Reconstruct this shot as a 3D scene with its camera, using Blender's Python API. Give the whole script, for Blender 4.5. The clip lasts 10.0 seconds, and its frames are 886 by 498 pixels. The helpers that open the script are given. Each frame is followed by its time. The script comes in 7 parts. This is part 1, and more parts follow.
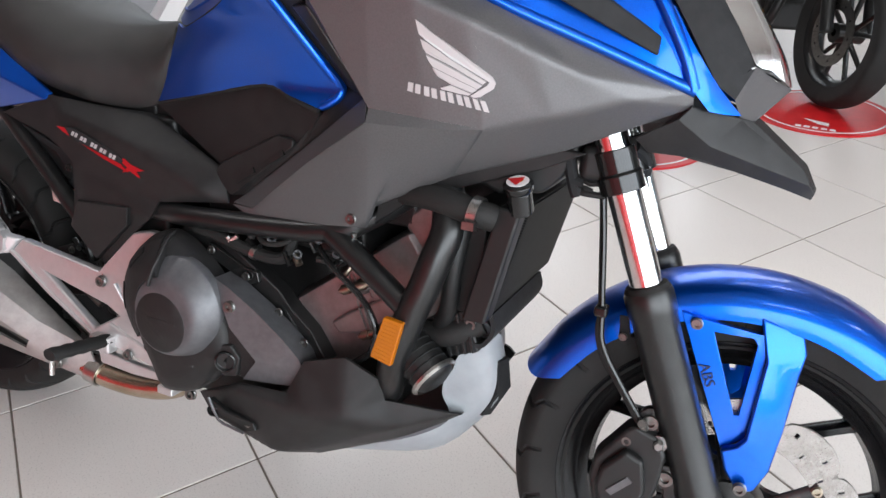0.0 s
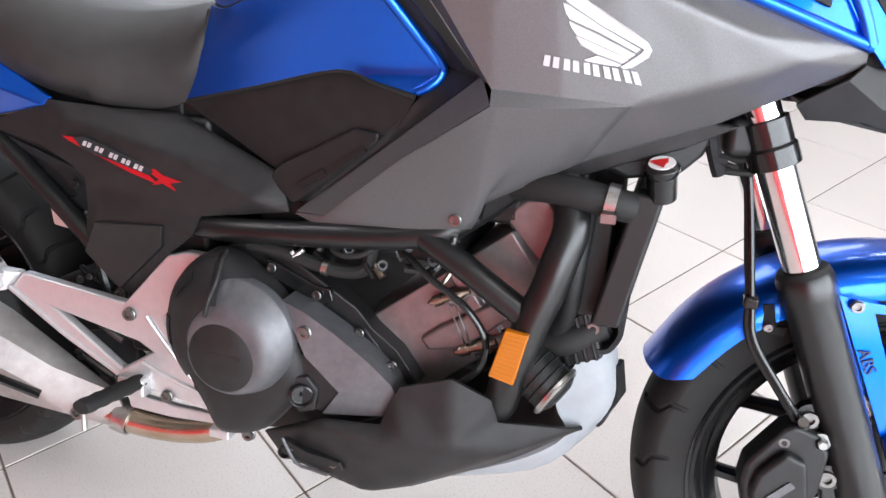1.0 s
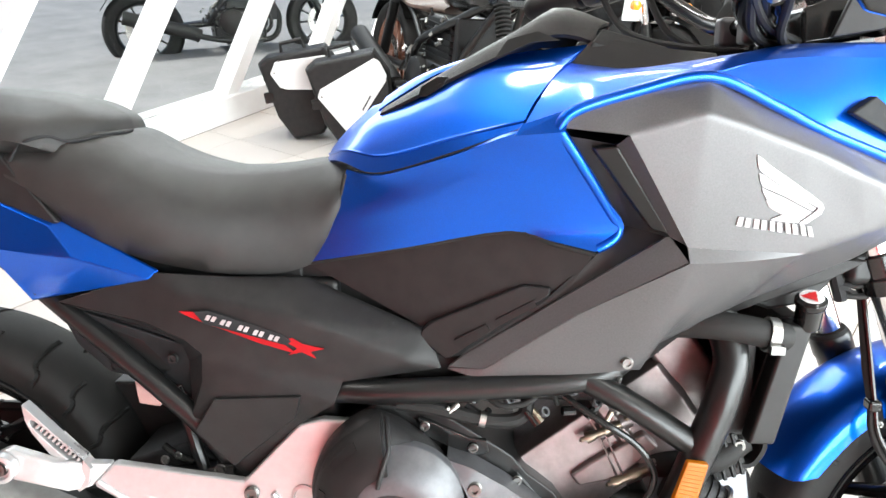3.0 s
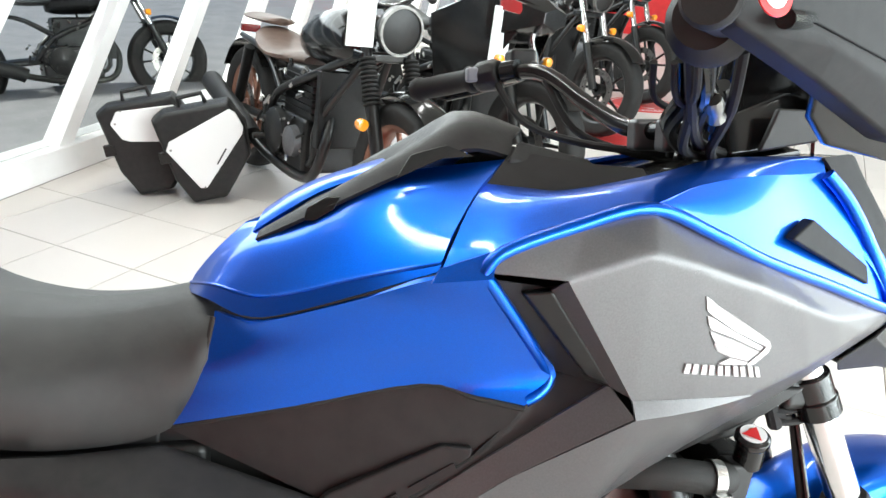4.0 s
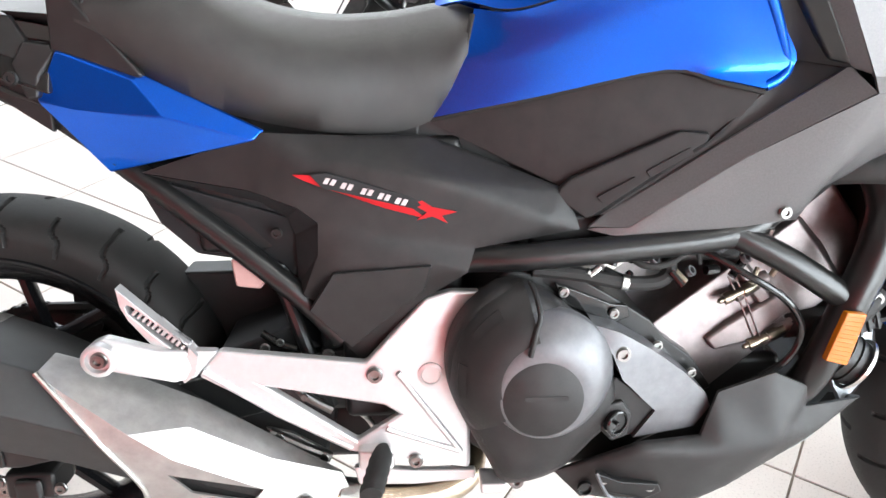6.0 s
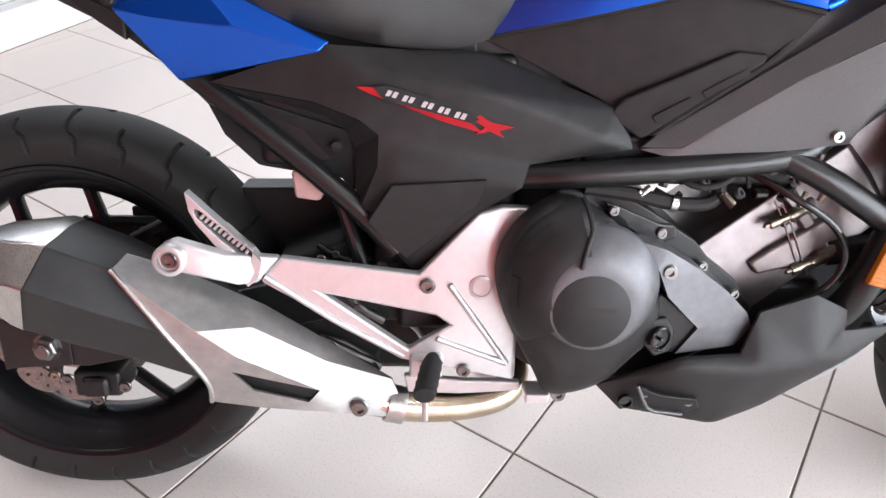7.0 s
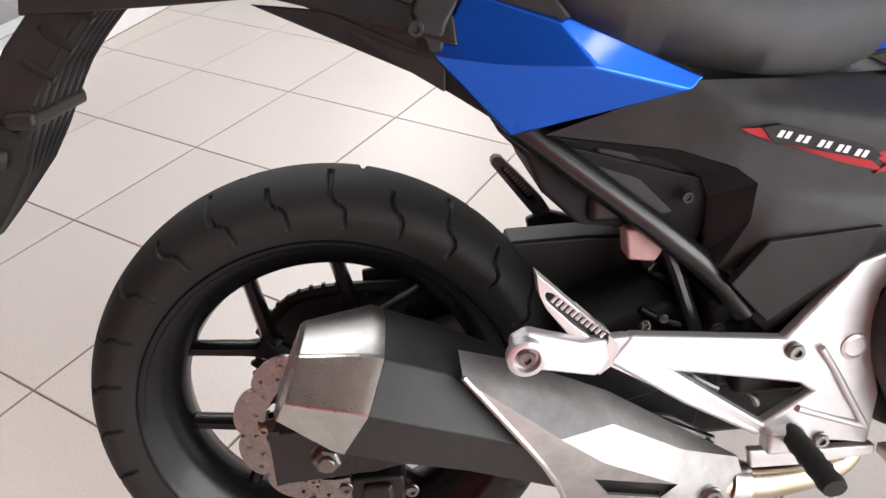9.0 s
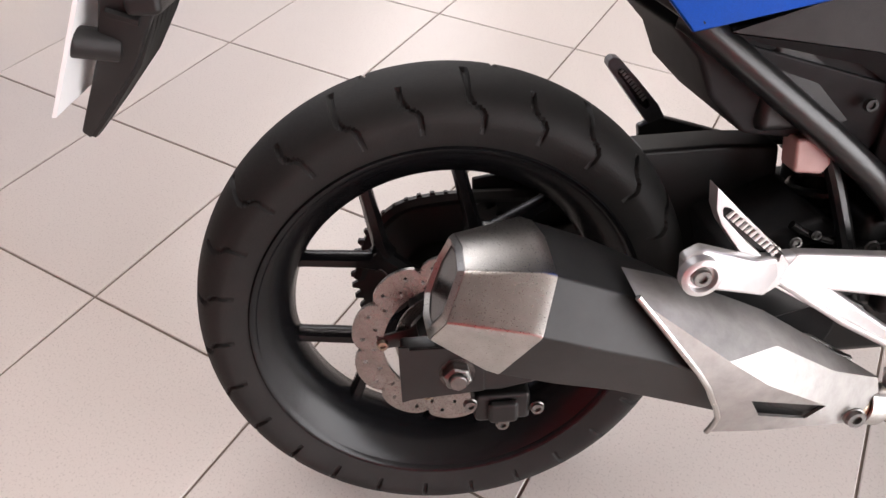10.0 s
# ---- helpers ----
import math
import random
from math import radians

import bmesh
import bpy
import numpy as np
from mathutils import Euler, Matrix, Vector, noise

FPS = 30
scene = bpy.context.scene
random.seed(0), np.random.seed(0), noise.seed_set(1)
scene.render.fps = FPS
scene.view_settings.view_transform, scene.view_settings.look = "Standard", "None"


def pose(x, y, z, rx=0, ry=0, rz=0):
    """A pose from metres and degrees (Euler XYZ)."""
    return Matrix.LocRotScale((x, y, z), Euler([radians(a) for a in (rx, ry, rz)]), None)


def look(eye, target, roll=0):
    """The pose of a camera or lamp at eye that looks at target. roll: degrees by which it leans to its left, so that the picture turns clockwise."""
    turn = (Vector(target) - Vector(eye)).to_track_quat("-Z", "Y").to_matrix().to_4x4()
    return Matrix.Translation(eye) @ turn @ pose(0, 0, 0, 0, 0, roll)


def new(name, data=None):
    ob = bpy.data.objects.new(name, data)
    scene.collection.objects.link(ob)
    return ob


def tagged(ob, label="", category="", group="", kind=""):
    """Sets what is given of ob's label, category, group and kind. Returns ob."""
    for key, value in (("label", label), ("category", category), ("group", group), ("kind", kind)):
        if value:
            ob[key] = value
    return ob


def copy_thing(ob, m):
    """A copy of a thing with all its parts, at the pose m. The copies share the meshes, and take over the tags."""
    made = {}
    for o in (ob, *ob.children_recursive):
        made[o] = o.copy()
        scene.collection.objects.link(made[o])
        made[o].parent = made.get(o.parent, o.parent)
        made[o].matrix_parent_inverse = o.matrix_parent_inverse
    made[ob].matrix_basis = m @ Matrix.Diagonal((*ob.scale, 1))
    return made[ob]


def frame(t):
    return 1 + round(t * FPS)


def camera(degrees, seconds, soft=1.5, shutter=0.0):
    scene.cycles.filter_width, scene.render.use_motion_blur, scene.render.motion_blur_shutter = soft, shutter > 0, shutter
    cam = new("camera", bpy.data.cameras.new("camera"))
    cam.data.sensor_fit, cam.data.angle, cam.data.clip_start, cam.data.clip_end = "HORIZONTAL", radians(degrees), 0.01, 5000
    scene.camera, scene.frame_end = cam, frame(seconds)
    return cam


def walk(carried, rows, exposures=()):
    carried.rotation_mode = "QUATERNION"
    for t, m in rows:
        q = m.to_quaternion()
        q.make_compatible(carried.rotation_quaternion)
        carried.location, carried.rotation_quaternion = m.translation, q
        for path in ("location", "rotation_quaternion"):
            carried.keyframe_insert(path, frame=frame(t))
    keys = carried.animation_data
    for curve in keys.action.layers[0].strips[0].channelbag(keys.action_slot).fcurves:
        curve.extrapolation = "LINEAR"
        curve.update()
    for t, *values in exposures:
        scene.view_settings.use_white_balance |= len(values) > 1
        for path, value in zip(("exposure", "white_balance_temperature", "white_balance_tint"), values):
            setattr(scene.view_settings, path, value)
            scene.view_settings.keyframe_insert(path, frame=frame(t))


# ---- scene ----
from mathutils.bvhtree import BVHTree
cam = camera(62.1, 10.0)
PATH = [
    (0, (2.381, 0.22, 1.099), (0.879, 1.078, 0.095), -1.3),
    (0.5, (2.313, 0.135, 1.105), (0.85, 1.058, 0.101), 0.7),
    (1, (2.152, 0.096, 1.058), (0.779, 1.108, 0.014), -2.5),
    (1.5, (2.032, 0.065, 1.028), (0.792, 1.156, -0.1), -1.3),
    (2, (1.973, -0.003, 1.037), (0.8, 1.137, -0.113), 1.2),
    (2.5, (1.897, -0.131, 1.095), (0.784, 1.144, 0.03), 1.4),
    (3, (1.847, -0.183, 1.163), (0.747, 1.241, 0.289), -0.1),
    (3.2, (1.814, -0.164, 1.186), (0.736, 1.295, 0.343), 0.9),
    (4.3, (1.69, -0.038, 1.219), (1.037, 1.68, 0.429), 2.2),
    (4.5, (1.691, -0.055, 1.228), (1.106, 1.674, 0.411), 1.6),
    (5, (1.646, -0.172, 1.202), (0.904, 1.422, 0.25), 0.7),
    (5.5, (1.617, -0.245, 1.125), (0.745, 1.268, 0.151), 1.0),
    (6, (1.63, -0.292, 1.045), (0.725, 1.156, 0.004), 0.5),
    (6.2, (1.638, -0.31, 1.019), (0.71, 1.132, -0.009), 0.7),
    (7.3, (1.597, -0.38, 1.018), (0.705, 0.964, -0.164), 1.2),
    (7.5, (1.568, -0.401, 1.03), (0.687, 0.944, -0.159), 1.0),
    (8, (1.495, -0.454, 1.06), (0.586, 0.919, -0.075), -1.4),
    (8.5, (1.383, -0.442, 1.056), (0.488, 0.959, -0.056), -0.7),
    (9, (1.171, -0.425, 1.019), (0.341, 0.946, -0.177), -2.2),
    (9.5, (1.067, -0.437, 0.985), (0.29, 0.854, -0.331), -1.3),
    (10, (1.006, -0.466, 0.991), (0.285, 0.776, -0.402), -0.7),
]
walk(cam, [(t, look(eye, target, roll)) for t, eye, target, roll in PATH], exposures=[(0.0, -0.1, 6300, 10), (0.5, 0.2, 6300, 11), (1.5, 0.55, 6200, 12), (3.0, 1.05, 6450, 5), (4.5, 0.66, 6350, 2), (5.5, 0.97, 6550, 5), (6.1, 1.13, 6300, 8), (7.5, 0.3, 6350, 14), (9.0, 0.33, 6700, 13), (10.0, 0.24, 6900, 18)])

# ---------------------------------------------------------------- light
world = bpy.data.worlds.new("world")
scene.world = world
world.use_nodes = True
wn = world.node_tree.nodes
sky = wn.new("ShaderNodeTexSky")
sky.sky_type, sky.sun_disc = "NISHITA", False
sky.sun_elevation, sky.sun_rotation = radians(48), radians(250)
wn["Background"].inputs["Strength"].default_value = 0.12
world.node_tree.links.new(sky.outputs["Color"], wn["Background"].inputs["Color"])

sun = new("sun", bpy.data.lights.new("sun", "SUN"))
sun.data.energy, sun.data.angle, sun.data.color = 3.0, radians(12), (1.0, 0.96, 0.9)
sun.matrix_world = look((-6, -3, 9), (0, 0, 0))


def area(name, eye, target, sx, sy, watts, colour=(1, 1, 1)):
    ob = new(name, bpy.data.lights.new(name, "AREA"))
    ob.data.shape, ob.data.size, ob.data.size_y = "RECTANGLE", sx, sy
    ob.data.energy, ob.data.color = watts, colour
    ob.matrix_world = look(eye, target)
    return ob


# the sky's light through the street window
area("window_daylight", (-2.05, 5.6, 2.1), (3, 6.6, 1.8), 9.5, 1.5, 150, (0.95, 0.98, 1.0))
# fill light added on the yard side, as from a window out of view
area("fill_light_yard", (5.5, 0.8, 1.5), (0, 0.8, 0.6), 7.5, 2.6, 430, (0.92, 0.97, 1.0))
# a row of tube lamps beside the street window, a weaker one further in
for y in (-1.0, 0.45, 1.9, 3.4, 5.2):
    area("ceiling_light", (-0.15, y, 3.2), (-0.15, y, 0), 0.13, 1.15, 12, (1.0, 0.98, 0.96))
for y in (0.6, 3.6):
    area("ceiling_light", (3.2, y, 3.2), (3.2, y, 0), 0.13, 1.15, 9, (1.0, 0.98, 0.96))

# ---------------------------------------------------------------- materials
def mat(name, colour, rough=0.5, metal=0.0, coat=0.0, spec=0.5):
    m = bpy.data.materials.new(name)
    m.use_nodes = True
    b = m.node_tree.nodes["Principled BSDF"]
    b.inputs["Base Color"].default_value = (*colour, 1)
    b.inputs["Roughness"].default_value = rough
    b.inputs["Metallic"].default_value = metal
    b.inputs["Coat Weight"].default_value = coat
    b.inputs["Coat Roughness"].default_value = 0.08
    b.inputs["Specular IOR Level"].default_value = spec
    return m


def node(m, kind, **values):
    n = m.node_tree.nodes.new(kind)
    for key, v in values.items():
        n.inputs[key.replace("_", " ")].default_value = v
    return n


def link(m, a, b):
    m.node_tree.links.new(a, b)


def shader(m):
    return m.node_tree.nodes["Principled BSDF"]


def vary(m, scale, dark, light, bump=0.0, bump_scale=None, rough=None, detail=4.0):
    """Two-scale variation: blotches in the colour, fine grain in bump and roughness."""
    tc = node(m, "ShaderNodeTexCoord")
    big = node(m, "ShaderNodeTexNoise", Scale=scale, Detail=detail, Roughness=0.6)
    fine = node(m, "ShaderNodeTexNoise", Scale=bump_scale or scale * 12, Detail=3.0, Roughness=0.5)
    link(m, tc.outputs["Object"], big.inputs["Vector"])
    link(m, tc.outputs["Object"], fine.inputs["Vector"])
    mix = node(m, "ShaderNodeMix")
    mix.data_type = "RGBA"
    mix.inputs[6].default_value = (*dark, 1)
    mix.inputs[7].default_value = (*light, 1)
    ramp = node(m, "ShaderNodeMapRange")
    ramp.inputs[1].default_value, ramp.inputs[2].default_value = 0.3, 0.7
    link(m, big.outputs["Fac"], ramp.inputs[0])
    link(m, ramp.outputs[0], mix.inputs[0])
    link(m, mix.outputs[2], shader(m).inputs["Base Color"])
    if rough:
        r = node(m, "ShaderNodeMapRange")
        r.inputs[3].default_value, r.inputs[4].default_value = rough
        link(m, fine.outputs["Fac"], r.inputs[0])
        link(m, r.outputs[0], shader(m).inputs["Roughness"])
    if bump:
        bp = node(m, "ShaderNodeBump", Strength=bump, Distance=0.002)
        link(m, fine.outputs["Fac"], bp.inputs["Height"])
        link(m, bp.outputs["Normal"], shader(m).inputs["Normal"])
    return m


def varied(name, dark, light, scale, rough, metal=0.0, bump=0.0, bump_scale=None, coat=0.0):
    return vary(mat(name, light, sum(rough) / 2, metal, coat), scale, dark, light, bump, bump_scale, rough)


BLUE = varied("metallic_blue_paint", (0.0, 0.094, 0.61), (0.0, 0.120, 0.73), 700, (0.28, 0.38), 0.92, 0.0, None, 0.6)
GREY = varied("matt_grey_paint", (0.098, 0.095, 0.097), (0.122, 0.119, 0.121), 500, (0.32, 0.40), 0.5, 0.12, 1800)
BLACK = varied("grained_black_plastic", (0.009, 0.0085, 0.0085), (0.017, 0.016, 0.016), 40, (0.40, 0.52), 0, 0.25, 1500)
shader(BLACK).inputs["Specular IOR Level"].default_value = 0.34
PLASTIC = varied("matt_black_plastic", (0.014, 0.014, 0.015), (0.021, 0.021, 0.022), 60, (0.62, 0.72), 0, 0.1, 1500)
shader(PLASTIC).inputs["Specular IOR Level"].default_value = 0.22
SATIN = varied("satin_black_steel", (0.006, 0.006, 0.006), (0.011, 0.011, 0.011), 60, (0.24, 0.36), 0.0, 0.06, 900)
RIM = varied("semi_gloss_black_rim_paint", (0.004, 0.004, 0.0045), (0.007, 0.007, 0.008), 60, (0.2, 0.28), 0.0, 0.03, 700)
shader(RIM).inputs["Specular IOR Level"].default_value = 0.28
GLOSS = varied("gloss_black_plastic", (0.006, 0.006, 0.006), (0.012, 0.012, 0.012), 30, (0.1, 0.18))
SEAT = varied("black_seat_vinyl", (0.014, 0.0135, 0.013), (0.023, 0.022, 0.021), 30, (0.45, 0.58), 0, 0.35, 1400)
RUBBER = varied("tyre_rubber", (0.0085, 0.008, 0.0077), (0.0135, 0.0127, 0.012), 25, (0.6, 0.78), 0, 0.2, 600)
shader(RUBBER).inputs["Specular IOR Level"].default_value = 0.36
CASE = varied("dark_grey_engine_paint", (0.095, 0.095, 0.10), (0.125, 0.125, 0.132), 80, (0.36, 0.46), 0.5, 0.1, 900)
CASE_DARK = varied("black_engine_casting", (0.007, 0.007, 0.007), (0.012, 0.0115, 0.0115), 50, (0.4, 0.5), 0.2, 0.06, 900)
CYL = varied("bronze_grey_engine_casting", (0.20, 0.172, 0.17), (0.26, 0.228, 0.224), 60, (0.34, 0.46), 0.8, 0.15, 700)
SILVER = varied("silver_painted_aluminium", (0.55, 0.537, 0.537), (0.60, 0.586, 0.586), 90, (0.3, 0.38), 0.65, 0.08, 900)
STEEL = varied("brushed_stainless_steel", (0.46, 0.45, 0.43), (0.55, 0.54, 0.52), 60, (0.24, 0.33), 1.0, 0.008, 700)
SHIELD = varied("dull_brushed_steel", (0.33, 0.322, 0.31), (0.43, 0.42, 0.405), 45, (0.48, 0.60), 1.0, 0.05, 500)
PIPE = varied("straw_tinted_exhaust_steel", (0.42, 0.33, 0.22), (0.6, 0.52, 0.42), 18, (0.18, 0.3), 1.0)
BOLT = varied("zinc_plated_bolt", (0.17, 0.165, 0.16), (0.25, 0.245, 0.235), 60, (0.26, 0.4), 1.0)
CHROME = varied("polished_chrome", (0.66, 0.65, 0.64), (0.74, 0.74, 0.74), 20, (0.10, 0.18), 1.0)
SKID = varied("light_grey_resin", (0.23, 0.245, 0.26), (0.29, 0.305, 0.32), 20, (0.4, 0.52), 0, 0.1, 700)
MUFFLER = varied("heatproof_black_paint", (0.012, 0.012, 0.012), (0.019, 0.019, 0.019), 60, (0.48, 0.58), 0.2, 0.12, 1200)
DISC = varied("drilled_brake_steel", (0.24, 0.225, 0.21), (0.32, 0.30, 0.285), 60, (0.22, 0.34), 1.0)
BRASS = varied("zinc_plated_steel", (0.27, 0.225, 0.17), (0.38, 0.33, 0.26), 40, (0.25, 0.4), 1.0)
BADGE = mat("dark_red_badge", (0.34, 0.006, 0.010), 0.5, 0, 0, 0.2)
AMBER = mat("amber_reflector_plastic", (0.36, 0.105, 0.002), 0.22, 0, 0.0)
LENS = mat("amber_lens", (0.9, 0.3, 0.01), 0.12, 0, 1.0)
RED = varied("red_vinyl", (0.5, 0.01, 0.012), (0.62, 0.014, 0.018), 12, (0.3, 0.45))
REDLAMP = mat("red_lamp_plastic", (0.22, 0.004, 0.004), 0.12, 0, 1.0)
WHITE = mat("white_vinyl", (0.8, 0.8, 0.8), 0.4)
DECAL = mat("silver_white_decal", (0.46, 0.44, 0.44), 0.42, 0.3)
NAVY = mat("navy_blue_print", (0.004, 0.012, 0.06), 0.4)
DARKDECAL = mat("dark_grey_print", (0.05, 0.05, 0.055), 0.5)
FINS = varied("radiator_fins", (0.008, 0.008, 0.008), (0.014, 0.014, 0.014), 60, (0.45, 0.6), 0.3)
BROWN = varied("brown_seat_leather", (0.09, 0.06, 0.047), (0.14, 0.095, 0.075), 25, (0.4, 0.55), 0, 0.3, 900)
COPPER = varied("bronze_rim_paint", (0.2, 0.09, 0.06), (0.27, 0.13, 0.09), 30, (0.3, 0.4), 0.6)
# whitish plastic; the pink is a reflection put into its base colour
MILKY = varied("milky_plastic_pink_reflection", (0.40, 0.24, 0.22), (0.48, 0.31, 0.29), 30, (0.35, 0.5))
PAPER = mat("white_price_card", (0.82, 0.82, 0.82), 0.6)
GROUT = varied("dark_tile_grout", (0.14, 0.11, 0.09), (0.24, 0.2, 0.165), 30, (0.75, 0.9), 0, 0.4, 300)
WALL = varied("white_wall_paint", (0.76, 0.75, 0.74), (0.82, 0.81, 0.8), 3, (0.55, 0.7), 0, 0.1, 200)
WALLDARK = varied("dark_brown_wall_paint", (0.09, 0.06, 0.058), (0.12, 0.08, 0.078), 3, (0.55, 0.7), 0, 0.1, 200)
CEILING = varied("grey_ceiling_board", (0.24, 0.22, 0.2), (0.3, 0.275, 0.25), 2, (0.7, 0.85), 0, 0.2, 120)
FRAMEPAINT = varied("white_window_frame_paint", (0.78, 0.78, 0.78), (0.84, 0.84, 0.84), 8, (0.3, 0.42))
PAVING = varied("grey_street_paving", (0.17, 0.17, 0.18), (0.24, 0.24, 0.25), 3, (0.7, 0.9), 0, 0.3, 60)
BACKDROP = varied("pale_street_front", (0.45, 0.45, 0.46), (0.6, 0.6, 0.6), 1.5, (0.7, 0.9))
CLEAR = mat("clear_headlight_plastic", (0.95, 0.95, 0.95), 0.03)
shader(CLEAR).inputs["Transmission Weight"].default_value = 1.0
GLASS = mat("window_glass", (0.97, 0.99, 0.98), 0.01)
shader(GLASS).inputs["Transmission Weight"].default_value = 1.0
shader(GLASS).inputs["IOR"].default_value = 1.1

# glazed floor tile: cream ground with fine grey and brown speckles, each tile a little different
TILE = mat("cream_speckled_floor_tile", (0.7, 0.66, 0.63), 0.22, 0, 0, 0.5)
tc = node(TILE, "ShaderNodeTexCoord")
speck = node(TILE, "ShaderNodeTexNoise", Scale=260.0, Detail=2.0, Roughness=0.7)
cloud = node(TILE, "ShaderNodeTexNoise", Scale=3.0, Detail=4.0, Roughness=0.6)
info = node(TILE, "ShaderNodeObjectInfo")
shift = node(TILE, "ShaderNodeVectorMath")
shift.operation = "ADD"
link(TILE, tc.outputs["Object"], shift.inputs[0])
link(TILE, info.outputs["Location"], shift.inputs[1])
for n in (speck, cloud):
    link(TILE, shift.outputs[0], n.inputs["Vector"])
dots = node(TILE, "ShaderNodeMapRange")
dots.inputs[1].default_value, dots.inputs[2].default_value = 0.56, 0.68
link(TILE, speck.outputs["Fac"], dots.inputs[0])
ground = node(TILE, "ShaderNodeMix")
ground.data_type = "RGBA"
ground.inputs[6].default_value, ground.inputs[7].default_value = (0.65, 0.605, 0.57, 1), (0.71, 0.665, 0.63, 1)
link(TILE, cloud.outputs["Fac"], ground.inputs[0])
each = node(TILE, "ShaderNodeHueSaturation")
val = node(TILE, "ShaderNodeMapRange")
val.inputs[3].default_value, val.inputs[4].default_value = 0.96, 1.03
link(TILE, info.outputs["Random"], val.inputs[0])
link(TILE, val.outputs[0], each.inputs["Value"])
link(TILE, ground.outputs[2], each.inputs["Color"])
spots = node(TILE, "ShaderNodeMix")
spots.data_type = "RGBA"
spots.inputs[7].default_value = (0.33, 0.29, 0.27, 1)
scaled = node(TILE, "ShaderNodeMath")
scaled.operation = "MULTIPLY"
scaled.inputs[1].default_value = 0.42
link(TILE, dots.outputs[0], scaled.inputs[0])
link(TILE, scaled.outputs[0], spots.inputs[0])
link(TILE, each.outputs["Color"], spots.inputs[6])
link(TILE, spots.outputs[2], shader(TILE).inputs["Base Color"])
tr = node(TILE, "ShaderNodeMapRange")
tr.inputs[3].default_value, tr.inputs[4].default_value = 0.26, 0.31
link(TILE, cloud.outputs["Fac"], tr.inputs[0])
link(TILE, tr.outputs[0], shader(TILE).inputs["Roughness"])

# ---------------------------------------------------------------- modelling tools
V = Vector


def finish(bm, name, material, smooth=35.0):
    bmesh.ops.recalc_face_normals(bm, faces=bm.faces[:])
    me = bpy.data.meshes.new(name)
    bm.to_mesh(me)
    bm.free()
    me.materials.append(material)
    if smooth:
        me.polygons.foreach_set("use_smooth", [True] * len(me.polygons))
        me.set_sharp_from_angle(angle=radians(smooth))
    return me


def part(name, bm, material, parent, label="", bevel=0.0, smooth=35.0, segments=2, creased=False):
    ob = new(name, finish(bm, name, material, 180.0 if bevel else smooth))
    ob.parent = parent
    if bevel:
        b = ob.modifiers.new("bevel", "BEVEL")
        b.width, b.segments, b.limit_method, b.angle_limit = bevel, segments, "ANGLE", radians(7 if creased else 28)
        b.harden_normals = True
    return tagged(ob, label)


def thing(name, m, label, category, group="", kind=""):
    ob = new(name)
    ob.matrix_world = m
    ob.empty_display_size = 0.1
    return tagged(ob, label, category, group, kind)


def flip(bm):
    """The mirror image on the other side of the machine."""
    out = bm.copy()
    for v in out.verts:
        v.co.y = -v.co.y
    bmesh.ops.reverse_faces(out, faces=out.faces[:])
    return out


def box(x0, x1, y0, y1, z0, z1):
    bm = bmesh.new()
    bmesh.ops.create_cube(bm, size=1, matrix=Matrix.LocRotScale(
        ((x0 + x1) / 2, (y0 + y1) / 2, (z0 + z1) / 2), None, (x1 - x0, y1 - y0, z1 - z0)))
    return bm


def facets(verts, faces, thick=0.004, into=(0, 1, 0), soft=0, cell=0.014):
    """A creased panel of flat faces, with thickness away from the viewer's side; soft rounds its creases."""
    bm = bmesh.new()
    vs = [bm.verts.new(v) for v in verts]
    fs = [bm.faces.new([vs[i] for i in f]) for f in faces]
    for v in [v for v in vs if not v.link_faces]:
        bm.verts.remove(v)
    vs = bm.verts[:]
    bmesh.ops.recalc_face_normals(bm, faces=fs)
    if soft:
        for _ in range(6):
            bmesh.ops.triangulate(bm, faces=bm.faces[:])
            long = [e for e in bm.edges if e.calc_length() > cell * 1.4]
            if not long:
                break
            bmesh.ops.subdivide_edges(bm, edges=long, cuts=1)
        bmesh.ops.triangulate(bm, faces=bm.faces[:])
        inner = [v for v in bm.verts if not v.is_boundary]
        for _ in range(soft):
            new_co = [v.co.lerp(sum((e.other_vert(v).co for e in v.link_edges), V((0, 0, 0))) / len(v.link_edges), 0.6) for v in inner]
            for v, c in zip(inner, new_co):
                v.co = c
        vs, fs = bm.verts[:], bm.faces[:]
    back = {}
    for v in vs:
        back[v] = bm.verts.new(v.co + V(into) * thick)
    rim = [e for e in bm.edges if len(e.link_faces) == 1]
    for e in rim:
        a, b = e.verts
        if not bm.faces.get((a, b, back[b], back[a])):
            bm.faces.new((a, b, back[b], back[a]))
    for f in fs:
        if not bm.faces.get([back[v] for v in f.verts]):
            bm.faces.new([back[v] for v in reversed(f.verts)])
    return bm


def slab(outline, y0, y1):
    """A flat plate: an outline (x, z) in the machine's side plane, from y0 to y1."""
    bm = bmesh.new()
    a = [bm.verts.new((x, y0, z)) for x, z in outline]
    b = [bm.verts.new((x, y1, z)) for x, z in outline]
    n = len(a)
    bm.faces.new(a)
    bm.faces.new(b[::-1])
    for i in range(n):
        bm.faces.new((a[i], b[i], b[(i + 1) % n], a[(i + 1) % n]))
    return bm


